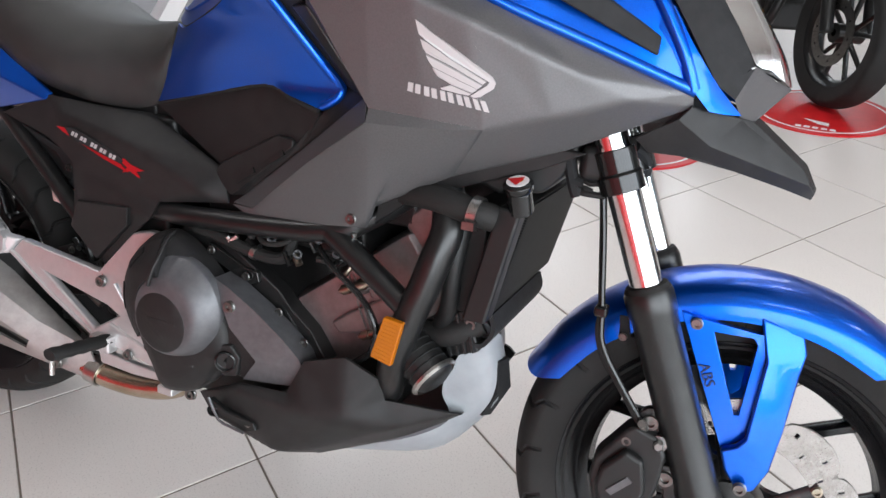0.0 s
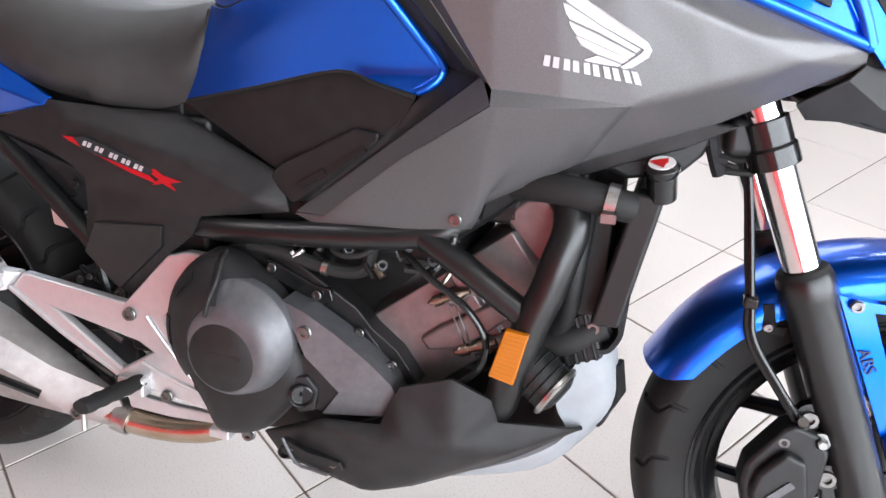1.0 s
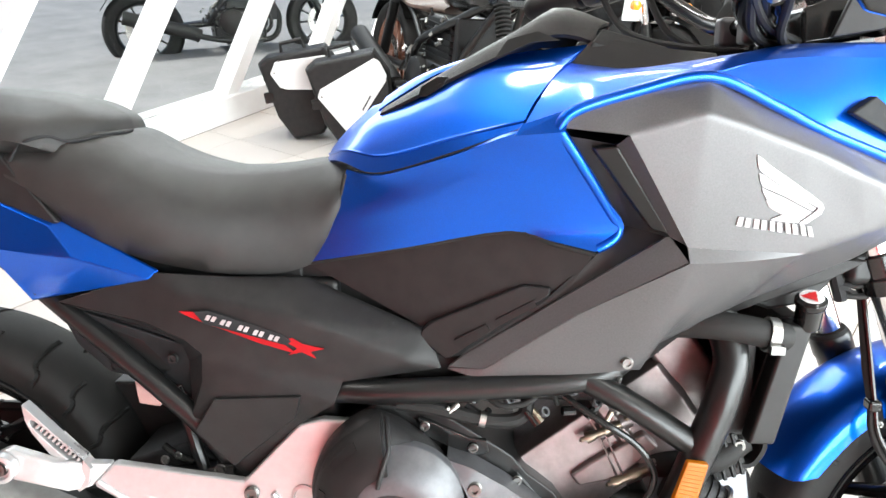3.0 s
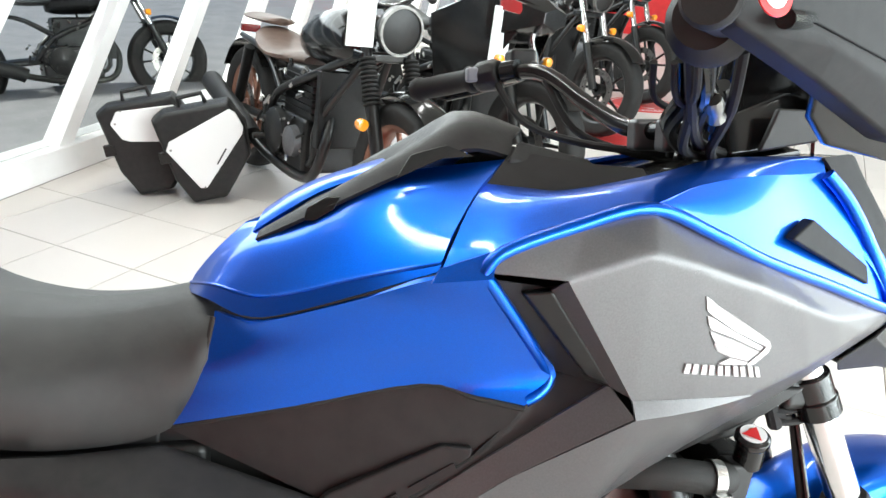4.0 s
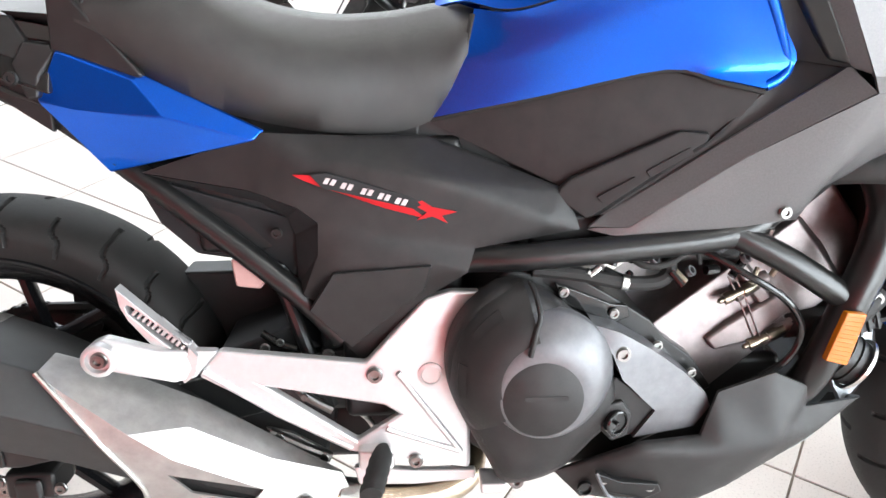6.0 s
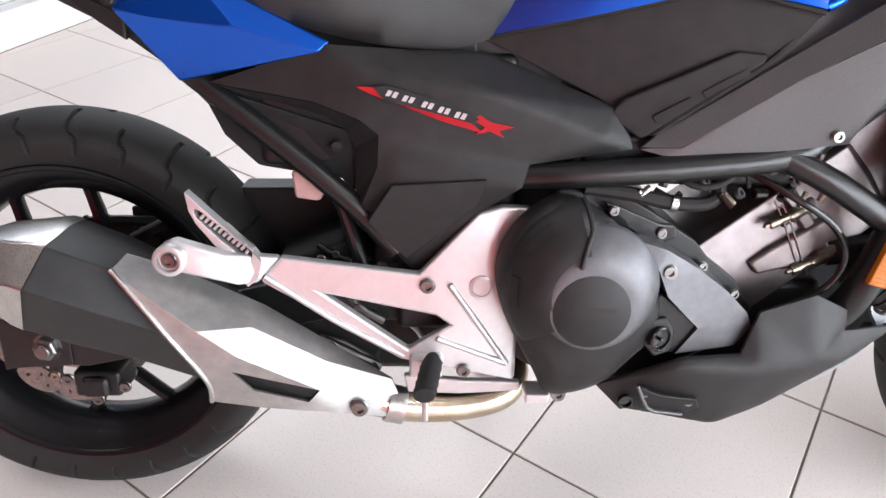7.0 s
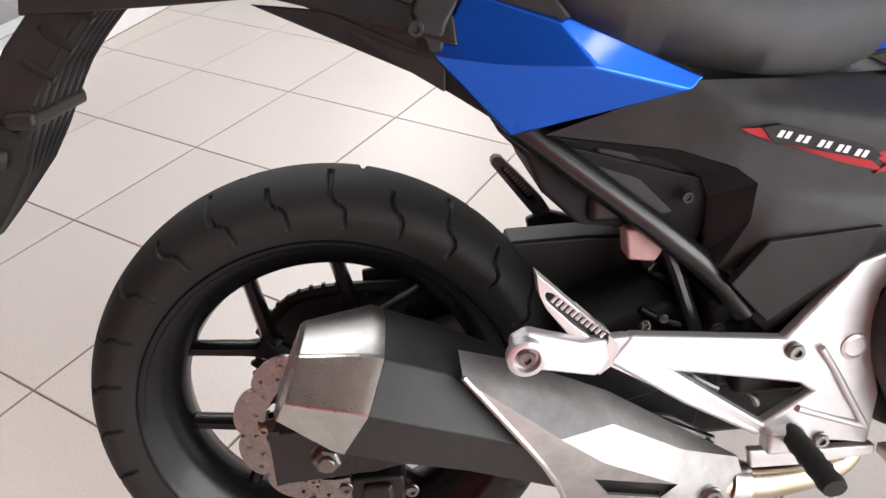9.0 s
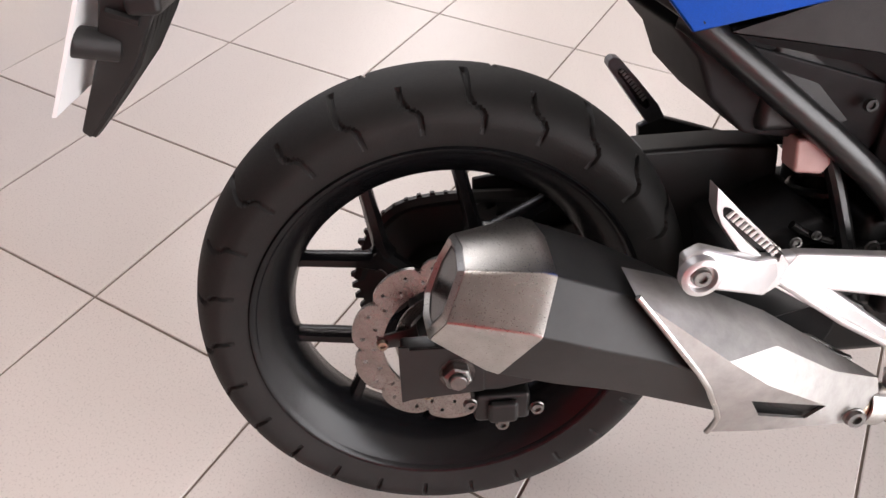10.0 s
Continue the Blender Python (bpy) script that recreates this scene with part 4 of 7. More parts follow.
def cast_wheel(name, centre, radius, width, bead, rimw, pairs, turn, grooves, parent):
    cx, cy, cz = centre
    wheel = new(name)
    wheel.parent = parent
    tagged(wheel, "black cast wheel with paired spokes")
    part("tyre", tyre_mesh(centre, radius, width, bead, grooves), RUBBER, wheel, "black road tyre with zigzag grooves", smooth=24)
    h = rimw / 2
    rim = [(bead + 0.012, -h), (bead + 0.014, -h + 0.004), (bead + 0.006, -h + 0.010), (bead - 0.010, -h + 0.016), (bead - 0.020, -h * 0.45), (bead - 0.030, 0), (bead - 0.020, h * 0.45), (bead - 0.010, h - 0.016),
           (bead + 0.006, h - 0.010), (bead + 0.014, h - 0.004), (bead + 0.012, h), (bead + 0.002, h - 0.002), (bead - 0.014, h - 0.022), (bead - 0.030, h * 0.45), (bead - 0.036, 0), (bead - 0.030, -h * 0.45),
           (bead - 0.014, -h + 0.022), (bead + 0.002, -h + 0.002)]
    part("rim", lathe(rim, centre, (0, 1, 0), 96, True), RIM, wheel, "satin black rim", smooth=50)
    for side in (-1, 1):
        lip = [(bead + 0.009, side * (h - 0.002)), (bead + 0.013, side * (h + 0.001)), (bead + 0.011, side * (h + 0.004)), (bead + 0.006, side * (h + 0.003)), (bead + 0.002, side * (h - 0.004))]
        part("rim_lip", lathe(lip, centre, (0, 1, 0), 96, True), RIM, wheel, smooth=60)
    part("hub", lathe([(0.018, -0.075), (0.045, -0.075), (0.05, -0.05), (0.042, -0.03), (0.046, 0.0), (0.042, 0.03), (0.052, 0.05), (0.05, 0.08), (0.018, 0.08)], centre, (0, 1, 0), 40), SATIN, wheel)
    for k in range(pairs):
        a = turn + 2 * math.pi * k / pairs
        # each spoke has one stem that forks into two arms
        part("spoke", join(spoke_mesh((cx, cz), a, a, 0.038, 0.116, 0.015, 0.013, cy, 0.015),
                           *[spoke_mesh((cx, cz), a + side * 0.05, a + side * 0.35, 0.104, bead - 0.022, 0.010, 0.0085, cy, 0.013) for side in (-1, 1)]), RIM, wheel)
    return wheel


REAR, FRONT = (0.0, 0.028, 0.308), (1.515, 0.0, 0.297)
rear_wheel = cast_wheel("rear_wheel", REAR, 0.301, 0.146, 0.222, 0.126, 5, radians(137), 26, bike)
front_wheel = cast_wheel("front_wheel", FRONT, 0.297, 0.120, 0.218, 0.098, 5, radians(135), 22, bike)


def wave_disc(centre, r, y, waves, name, parent):
    """A petal brake disc: scalloped edge, rings of through holes, inner carrier with spokes."""
    cx, cz = centre
    bm = bmesh.new()
    n = waves * 16
    r_in = r * 0.68
    # rings of the annulus; small square holes are left out of the band
    steps = [r_in, r_in + (r - r_in) * 0.22, r_in + (r - r_in) * 0.36, r_in + (r - r_in) * 0.56, r_in + (r - r_in) * 0.70, 1.0]
    def ring(yy):
        out = []
        for i in range(n):
            a = 2 * math.pi * i / n
            ro = r * (0.86 + 0.14 * abs(math.sin(a * waves / 2)) ** 0.35)
            out.append([bm.verts.new((cx + q * math.cos(a), yy, cz + q * math.sin(a))) for q in steps[:-1] + [ro]])
        return out
    f, b = ring(y - 0.0025), ring(y + 0.0025)
    hole = lambda i, j: (j == 1 and i % 8 in (0,)) or (j == 3 and i % 8 in (4,))
    m = len(steps) - 1
    for i in range(n):
        k = (i + 1) % n
        for j in range(m):
            if hole(i, j):
                ca = [(f[i][j], b[i][j]), (f[k][j], b[k][j]), (f[k][j + 1], b[k][j + 1]), (f[i][j + 1], b[i][j + 1])]
                for q in range(4):
                    (a0, a1), (b0, b1) = ca[q], ca[(q + 1) % 4]
                    bm.faces.new((a0, b0, b1, a1))
                continue
            bm.faces.new((f[i][j], f[k][j], f[k][j + 1], f[i][j + 1]))
            bm.faces.new((b[k][j], b[i][j], b[i][j + 1], b[k][j + 1]))
        bm.faces.new((f[i][0], b[i][0], b[k][0], f[k][0]))
        bm.faces.new((f[k][m], b[k][m], b[i][m], f[i][m]))
    part(name, bm, DISC, parent, "petal brake disc with drilled holes", smooth=0)


wave_disc((0.0, 0.308), 0.117, -0.058, 10, "brake_disc", rear_wheel)
wave_disc((1.515, 0.297), 0.160, -0.066, 10, "brake_disc", front_wheel)
for c, y, w, r in (((0.0, 0.308), -0.058, rear_wheel, 0.080), ((1.515, 0.297), -0.066, front_wheel, 0.115)):
    for k in range(5):
        a = 2 * math.pi * k / 5 + 0.3
        part("disc_arm", spoke_mesh(c, a, a + 0.25, 0.04, r + 0.005, 0.012, 0.009, y, 0.004), SATIN, w)
        bolt(w, (c[0] + r * math.cos(a + 0.25), y - 0.004, c[1] + r * math.sin(a + 0.25)), r=0.006, material=BRASS)
part("sensor_ring", lathe([(0.052, -0.082), (0.066, -0.082), (0.066, -0.079), (0.052, -0.079)], REAR, (0, 1, 0), 48, True), DISC, rear_wheel, "slotted steel sensor ring")

# chain sprocket behind the wheel
teeth = []
for k in range(43 * 4):
    a = 2 * math.pi * k / (43 * 4)
    r = 0.119 if k % 4 in (0, 1) else 0.110
    teeth.append((r * math.cos(a), 0.312 + r * math.sin(a)))
part("sprocket", slab(teeth, 0.088, 0.094), CASE_DARK, rear_wheel, "black toothed sprocket", smooth=0)
part("chain", tube([(-0.108, 0.091, 0.312), (-0.076, 0.091, 0.388), (0.0, 0.091, 0.420), (0.25, 0.091, 0.412), (0.50, 0.091, 0.408)], 0.009, 6, 6), CASE_DARK, bike, "black drive chain")

def arc_row(r, a0, a1, y, n=7, cx=1.515, cz=0.297):
    return [(cx + r * math.cos(radians(a0 + (a1 - a0) * k / (n - 1))), y, cz + r * math.sin(radians(a0 + (a1 - a0) * k / (n - 1)))) for k in range(n)]


# swinging arm with the chain guard, axle and adjuster plate
for s in (-1, 1):
    part("swing_arm", loft([[(0.52, s * 0.06, 0.44), (0.52, s * 0.10, 0.44), (0.52, s * 0.10, 0.38), (0.52, s * 0.06, 0.38)],
                            [(0.30, s * 0.085, 0.405), (0.30, s * 0.118, 0.405), (0.30, s * 0.118, 0.335), (0.30, s * 0.085, 0.335)],
                            [(0.05, s * 0.090, 0.345), (0.05, s * 0.118, 0.345), (0.05, s * 0.118, 0.280), (0.05, s * 0.090, 0.280)],
                            [(-0.06, s * 0.090, 0.345), (-0.06, s * 0.116, 0.345), (-0.06, s * 0.116, 0.283), (-0.06, s * 0.090, 0.283)]]), SATIN, bike, "satin black swinging arm", bevel=0.004)
part("adjuster_plate", slab([(-0.062, 0.276), (-0.062, 0.352), (-0.05, 0.352), (-0.05, 0.348), (0.03, 0.346), (0.03, 0.284), (-0.05, 0.279)], -0.121, -0.117), SATIN, bike, "", 0.001)
part("axle_nut", join(lathe([(0, 0), (0.021, 0), (0.021, 0.003), (0, 0.003)], (0, -0.118, 0.312), (0, -1, 0), 28), lathe([(0, 0.003), (0.0165, 0.003), (0.0165, 0.013), (0.013, 0.015), (0, 0.015)], (0, -0.118, 0.312), (0, -1, 0), 6),
                      lathe([(0, 0.015), (0.0105, 0.015), (0.0105, 0.019), (0.009, 0.021), (0, 0.021)], (0, -0.118, 0.312), (0, -1, 0), 20)), BOLT, bike, "plated axle nut", bevel=0.001)
part("chain_guard", facets([(0.10, 0.062, 0.470), (0.10, 0.118, 0.462), (0.30, 0.118, 0.478), (0.46, 0.118, 0.470), (0.46, 0.062, 0.480), (0.30, 0.062, 0.492)], [(0, 1, 2, 5), (5, 2, 3, 4)], 0.006, (0, 0, -1)), BLACK, bike, "black plastic chain guard", bevel=0.002)
part("chain_cover", slab([(0.0456, 0.4402), (0.1380, 0.4530), (0.2295, 0.4241), (0.2474, 0.3160), (0.1991, 0.3298), (0.1465, 0.3239), (0.0457, 0.3580)], 0.100, 0.108), PLASTIC, bike, "black plastic chain cover", bevel=0.002)
ring_in, ring_out = arc_row(0.322, -12, 20, 0, 5, 0.0, 0.308), [(0.43, 0, 0.24), (0.45, 0, 0.30), (0.46, 0, 0.36), (0.45, 0, 0.42), (0.40, 0, 0.455)]
part("tail_lower", facets([(0.205, -0.09, 0.668), (0.236, -0.09, 0.635), (0.253, -0.088, 0.596), (0.293, -0.086, 0.556), (0.42, -0.10, 0.54), (0.42, -0.11, 0.66)], [(0, 1, 2, 3, 4, 5)], 0.17), PLASTIC, bike, "black plastic underside of the tail", bevel=0.006)
part("inner_mudguard", loft([[(a[0], -0.080, a[2]), (b[0], -0.085, b[2]), (b[0], 0.10, b[2]), (a[0], 0.10, a[2])] for a, b in zip(ring_in, ring_out)]), PLASTIC, bike, "black plastic inner mudguard", bevel=0.006)
# rear caliper below the axle
part("rear_caliper", join(box(0.02, 0.085, -0.112, -0.055, 0.228, 0.268), box(0.035, 0.07, -0.122, -0.11, 0.232, 0.262)), CASE_DARK, bike, "black rear brake caliper", bevel=0.006)
for x, z in ((0.015, 0.258), (0.052, 0.226), (0.092, 0.246)):
    bolt(bike, (x, -0.112, z), r=0.007)
part("fluid_reservoir", loft([[(x, y, z) for x, z in ((0.338, 0.556), (0.372, 0.556), (0.380, 0.528), (0.372, 0.516), (0.342, 0.520))] for y in (-0.108, -0.078)]), MILKY, bike, "milky fluid reservoir with a pink reflection in its colour", bevel=0.004)
part("shock_spring", tube([(0.445 + 0.034 * math.cos(a * 1.05), 0.0 + 0.034 * math.sin(a * 1.05), 0.36 + a * 0.0042) for a in range(0, 50)], 0.006, 2, 8), SATIN, bike, "black shock absorber spring")
part("shock_body", lathe([(0, 0.34), (0.022, 0.34), (0.022, 0.60), (0, 0.60)], (0.445, 0, 0), (0, 0, 1), 20), SATIN, bike)

# ---------------------------------------------------------------- fork, mudguard, front brake
FD = (V((1.4935, 0, 0.282)) - V((1.3145, 0, 0.719))).normalized()


def fork_point(z, y, off=0.0):
    k = (z - 0.719) / FD.z
    p = V((1.3145, y, 0.719)) + FD * k
    n = V((FD.z, 0, -FD.x))
    return p - n * off


for s in (-1, 1):
    y = s * 0.098
    part("fork_tube", tube([fork_point(0.860, y), fork_point(0.570, y)], 0.0205, 1, 28), CHROME, bike, "polished chrome fork tube")
    part("fork_leg", lathe([(0, 0), (0.029, 0), (0.031, 0.006), (0.031, 0.030), (0.0285, 0.036), (0.0285, 0.27), (0.030, 0.30), (0.030, 0.335), (0, 0.335)], fork_point(0.586, y), FD, 32), SATIN, bike, "satin black lower fork leg")
    part("dust_seal", lathe([(0.0206, -0.006), (0.026, -0.006), (0.029, 0.0), (0.0206, 0.002)], fork_point(0.586, y), FD, 32), RUBBER, bike)
    part("fork_clamp", join(lathe([(0.0208, -0.017), (0.0255, -0.017), (0.0255, 0.012), (0.0275, 0.014), (0.0275, 0.036), (0.0208, 0.036)], fork_point(0.735, y), FD, 28, True)), GLOSS, bike, "black lower fork clamp", bevel=0.003)
part("fork_bridge", join(box(1.264, 1.318, -0.112, 0.112, 0.708, 0.752)), CASE_DARK, bike, "black fork bridge", bevel=0.012)
part("steering_head", lathe([(0, 0.74), (0.035, 0.74), (0.035, 0.90), (0, 0.90)], (1.235, 0, 0), (0, 0, 1), 24), SATIN, bike)
part("front_axle", lathe([(0, -0.13), (0.014, -0.13), (0.014, 0.13), (0, 0.13)], FRONT, (0, 1, 0), 20), STEEL, bike)


def guard_row(r, a0, a1, y):
    """A line along the mudguard, which hugs the tyre more closely towards the front."""
    out = []
    for k in range(7):
        a, q = radians(a0 + (a1 - a0) * k / 6), r - 0.018 * k / 6
        out.append((1.515 + q * math.cos(a), y, 0.297 + q * math.sin(a)))
    return out


fender_rows = [guard_row(0.274, 151, 60, -0.072), guard_row(0.300, 155, 56, -0.070), guard_row(0.317, 156, 55, -0.046), guard_row(0.323, 156.5, 54, 0.0),
               guard_row(0.317, 156.5, 55, 0.046), guard_row(0.300, 156, 56, 0.070), guard_row(0.272, 154, 60, 0.072)]
part("front_mudguard", skin(fender_rows, 4, 3, 0.004), BLUE, bike, "metallic blue front mudguard", smooth=50)
stay_o = [(1.414, 0.560), (1.448, 0.555), (1.517, 0.549), (1.520, 0.517), (1.516, 0.411), (1.491, 0.389)]
stay_i = [(1.456, 0.542), (1.480, 0.5425), (1.502, 0.543), (1.508, 0.535), (1.504, 0.440), (1.498, 0.439)]
both("mudguard_stay", frame_plate(stay_o, stay_i, -0.081, -0.070), BLUE, "metallic blue mudguard bracket with an opening", bevel=0.002)
raised = [(1.506, -0.074, 0.570), (1.558, -0.070, 0.558), (1.566, -0.070, 0.531), (1.563, -0.073, 0.506), (1.559, -0.077, 0.428), (1.552, -0.087, 0.375), (1.539, -0.090, 0.345), (1.521, -0.092, 0.338), (1.499, -0.093, 0.367),
          (1.490, -0.093, 0.393), (1.507, -0.098, 0.404), (1.516, -0.099, 0.417), (1.520, -0.096, 0.521)]
both("stay_rim", facets(raised, [(0, 1, 2, 12), (12, 2, 3), (12, 3, 4, 11), (11, 4, 5), (11, 5, 10), (10, 5, 6, 7, 8, 9)], 0.014), BLUE, bevel=0.004, segments=3)
bolt(bike, (1.433, -0.083, 0.550), r=0.0065)
bolt(bike, (1.521, -0.094, 0.350), r=0.0075)
part("guard_tab", facets([(1.338, -0.076, 0.535), (1.350, -0.076, 0.537), (1.356, -0.078, 0.510), (1.370, -0.078, 0.512), (1.366, -0.078, 0.498), (1.342, -0.078, 0.503)], [(0, 1, 2, 5), (5, 2, 3, 4)], 0.004), PLASTIC, bike, "black bracket on the mudguard", bevel=0.001)
bolt(bike, (1.347, -0.080, 0.509), r=0.0048)
# caliper with two bolts, hose and plain maker's bar
part("front_caliper", join(slab([(1.337, 0.327), (1.340, 0.355), (1.374, 0.404), (1.385, 0.412), (1.413, 0.403), (1.428, 0.380), (1.424, 0.330), (1.405, 0.262), (1.372, 0.262), (1.346, 0.292)], -0.122, -0.084),
                           slab([(1.347, 0.325), (1.352, 0.350), (1.378, 0.382), (1.402, 0.372), (1.410, 0.330), (1.398, 0.280), (1.372, 0.275), (1.356, 0.295)], -0.136, -0.12)), CASE_DARK, bike, "black two-piston brake caliper", bevel=0.006)
part("caliper_bracket", slab([(1.405, 0.405), (1.43, 0.43), (1.455, 0.36), (1.47, 0.29), (1.44, 0.27), (1.43, 0.33)], -0.104, -0.090), SATIN, bike, "", 0.003)
for x, y, z in ((1.403, -0.102, 0.418), (1.433, -0.106, 0.346)):
    part("bracket_eye", lathe([(0.008, -0.006), (0.0165, -0.006), (0.0165, 0.006), (0.008, 0.006)], (x, y, z), (0, 1, 0), 20, True), SATIN, bike)
for x, y, z, r in ((1.403, -0.108, 0.416, 0.010), (1.433, -0.112, 0.346, 0.010), (1.379, -0.124, 0.389, 0.006), (1.420, -0.110, 0.318, 0.005)):
    bolt(bike, (x, y, z), r=r)
part("banjo_bolt", join(lathe([(0, 0), (0.011, 0), (0.011, 0.006), (0, 0.006)], (1.416, -0.112, 0.393), (0.0, -1, 0.05), 20), lathe([(0, 0.006), (0.007, 0.006), (0.007, 0.014), (0.005, 0.016), (0, 0.016)], (1.416, -0.112, 0.393), (0.0, -1, 0.05), 6)), BOLT, bike, "plated banjo bolt")
part("bleed_screw", lathe([(0, 0), (0.004, 0), (0.004, 0.012), (0.006, 0.012), (0.006, 0.02), (0, 0.02)], (1.398, -0.112, 0.404), (-0.3, -0.6, 0.7), 10), STEEL, bike)
bars(bike, "caliper_lettering", [[(1.362, -0.137, 0.322), (1.370, -0.137, 0.317), (1.393, -0.137, 0.342), (1.386, -0.137, 0.348)]], CASE, 0.0006, "grey bar of cast lettering")
part("brake_hose", tube([(1.292, -0.086, 0.715), (1.302, -0.090, 0.655), (1.3105, -0.096, 0.596), (1.3184, -0.105, 0.5485), (1.320, -0.110, 0.520), (1.331, -0.112, 0.491), (1.3560, -0.112, 0.4573), (1.392, -0.112, 0.408)], 0.0047, 6, 10), RUBBER, bike, "black rubber brake hose")
part("sensor_cable", tube([(1.296, -0.092, 0.70), (1.307, -0.098, 0.640), (1.321, -0.110, 0.548), (1.330, -0.116, 0.505), (1.366, -0.118, 0.452), (1.410, -0.112, 0.392)], 0.0035, 6, 8), GLOSS, bike, "thin black sensor cable")
for pts, r in (([(1.272, -0.100, 0.7080), (1.281, -0.102, 0.7050), (1.290, -0.100, 0.7060), (1.302, -0.095, 0.7030)], 0.0036), ([(1.262, -0.100, 0.6930), (1.278, -0.102, 0.6920), (1.300, -0.098, 0.6915)], 0.0042), ([(1.268, -0.100, 0.7000), (1.276, -0.103, 0.6990), (1.284, -0.100, 0.6960)], 0.0030)):
    part("control_cable", tube(pts, r, 4, 8), RUBBER, bike)
for pts, r in (([(1.251, -0.100, 0.732), (1.256, -0.102, 0.715), (1.262, -0.102, 0.698), (1.266, -0.100, 0.688)], 0.0085), ([(1.242, -0.100, 0.728), (1.250, -0.102, 0.718)], 0.007), ([(1.258, -0.104, 0.706), (1.272, -0.104, 0.704)], 0.007)):
    part("wire_plug", tube(pts, r, 3, 8), PLASTIC, bike, "black wiring plug")
# added dark block that keeps bright gaps above the radiator closed
part("harness_filler", facets([(1.130, -0.120, 0.690), (1.160, -0.122, 0.724), (1.215, -0.118, 0.738), (1.262, -0.108, 0.752), (1.262, -0.104, 0.735), (1.246, -0.106, 0.706), (1.224, -0.112, 0.684), (1.170, -0.120, 0.676)], [tuple(range(8))], 0.05), CASE_DARK, bike, "dark filler for the wiring clutter above the radiator", bevel=0.006)
part("cable_guide", tube([(1.3020, 0.060, 0.7335), (1.315, 0.080, 0.720), (1.318, 0.088, 0.700), (1.314, 0.090, 0.676)], 0.009, 4, 10, radii=None), PLASTIC, bike, "black cable guide")
part("hose_clip", box(1.311, 1.328, -0.118, -0.098, 0.541, 0.556), GLOSS, bike, "", 0.004)
curve = bpy.data.curves.new("lettering", "FONT")
curve.body, curve.size, curve.extrude, curve.align_x = "ABS", 0.019, 0.0006, "CENTER"
probe = new("lettering", curve)
dg = bpy.context.evaluated_depsgraph_get()
me = bpy.data.meshes.new_from_object(probe.evaluated_get(dg))
bpy.data.objects.remove(probe)
me.materials.append(NAVY)
abs_mark = new("lettering", me)
abs_mark.parent = bike
abs_mark.matrix_basis = Matrix.Translation((1.452, -0.0830, 0.482)) @ Matrix.Rotation(radians(90), 4, "X") @ Matrix.Rotation(radians(-64), 4, "Z")
tagged(abs_mark, "dark printed letters reading ABS")

# the steering is turned to the left, about the line of the near fork leg
pivot = fork_point(0.5, -0.098)
STEER = Matrix.Translation(pivot) @ Matrix.Rotation(radians(5), 4, -FD) @ Matrix.Translation(-pivot)
for ob in [c for c in bike.children if c.name.split(".")[0] in ("front_wheel", "fork_tube", "fork_leg", "dust_seal", "fork_clamp", "fork_bridge", "front_axle", "front_mudguard", "mudguard_stay", "stay_rim", "front_caliper", "caliper_bracket", "bracket_eye", "banjo_bolt", "bleed_screw", "caliper_lettering", "lettering")]:
    ob.matrix_basis = STEER @ ob.matrix_basis

# black beak under the headlight
beak = facets([(1.328, -0.115, 0.768), (1.372, -0.116, 0.796), (1.384, -0.120, 0.811), (1.436, -0.072, 0.800), (1.448, -0.050, 0.796), (1.514, -0.026, 0.745), (1.523, -0.026, 0.730), (1.411, -0.100, 0.769), (1.399, -0.090, 0.752),
               (1.342, -0.098, 0.752), (1.532, -0.018, 0.719), (1.529, -0.018, 0.711), (1.497, -0.036, 0.722), (1.450, 0.0, 0.800), (1.518, 0.0, 0.748), (1.534, 0.0, 0.720), (1.529, 0.0, 0.710)],
              [(0, 1, 7, 8, 9), (1, 2, 3, 7), (3, 4, 5, 6, 7), (7, 6, 10, 12, 8), (10, 11, 12), (4, 13, 14, 5), (5, 14, 15, 10, 6), (10, 15, 16, 11)], 0.005, (0, 0.4, 0.6))
both("beak", beak, BLACK, "black pointed plastic beak", bevel=0.002)
part("beak_underside", facets([(1.35, -0.095, 0.757), (1.438, -0.048, 0.737), (1.512, -0.018, 0.717), (1.512, 0.018, 0.717), (1.438, 0.048, 0.737), (1.35, 0.095, 0.757)], [(0, 1, 2, 3, 4, 5)], 0.004, (0, 0, 1)), BLACK, bike)
# blue leg of the cowl beside the headlight and the grey facet under it
both("nose_leg", skin([[(1.294, -0.127, 0.919), (1.343, -0.129, 0.887), (1.379, -0.127, 0.836), (1.403, -0.115, 0.809)],
                       [(1.322, -0.126, 0.920), (1.360, -0.127, 0.884), (1.394, -0.122, 0.838), (1.420, -0.106, 0.807)],
                       [(1.349, -0.122, 0.917), (1.376, -0.124, 0.878), (1.408, -0.120, 0.838), (1.436, -0.095, 0.807)]], 4, 3, 0.004), BLUE, "blue lower nose strip")
nose = [(1.427, -0.108, 0.824), (1.441, -0.086, 0.860), (1.456, -0.058, 0.857), (1.483, 0.0, 0.836), (1.446, -0.046, 0.793), (1.434, -0.068, 0.803), (1.407, -0.118, 0.838), (1.425, -0.102, 0.848), (1.446, 0.0, 0.788), (1.40, -0.112, 0.808)]
both("nose_lower", facets(nose, [(0, 1, 5), (1, 2, 4, 5), (2, 3, 4), (3, 8, 4)], 0.005), GREY, "grey facet under the headlight", bevel=0.0015)
both("nose_lower_side", facets(nose, [(6, 7, 0), (7, 1, 0)], 0.004), PLASTIC, "dark grey lower nose panel")
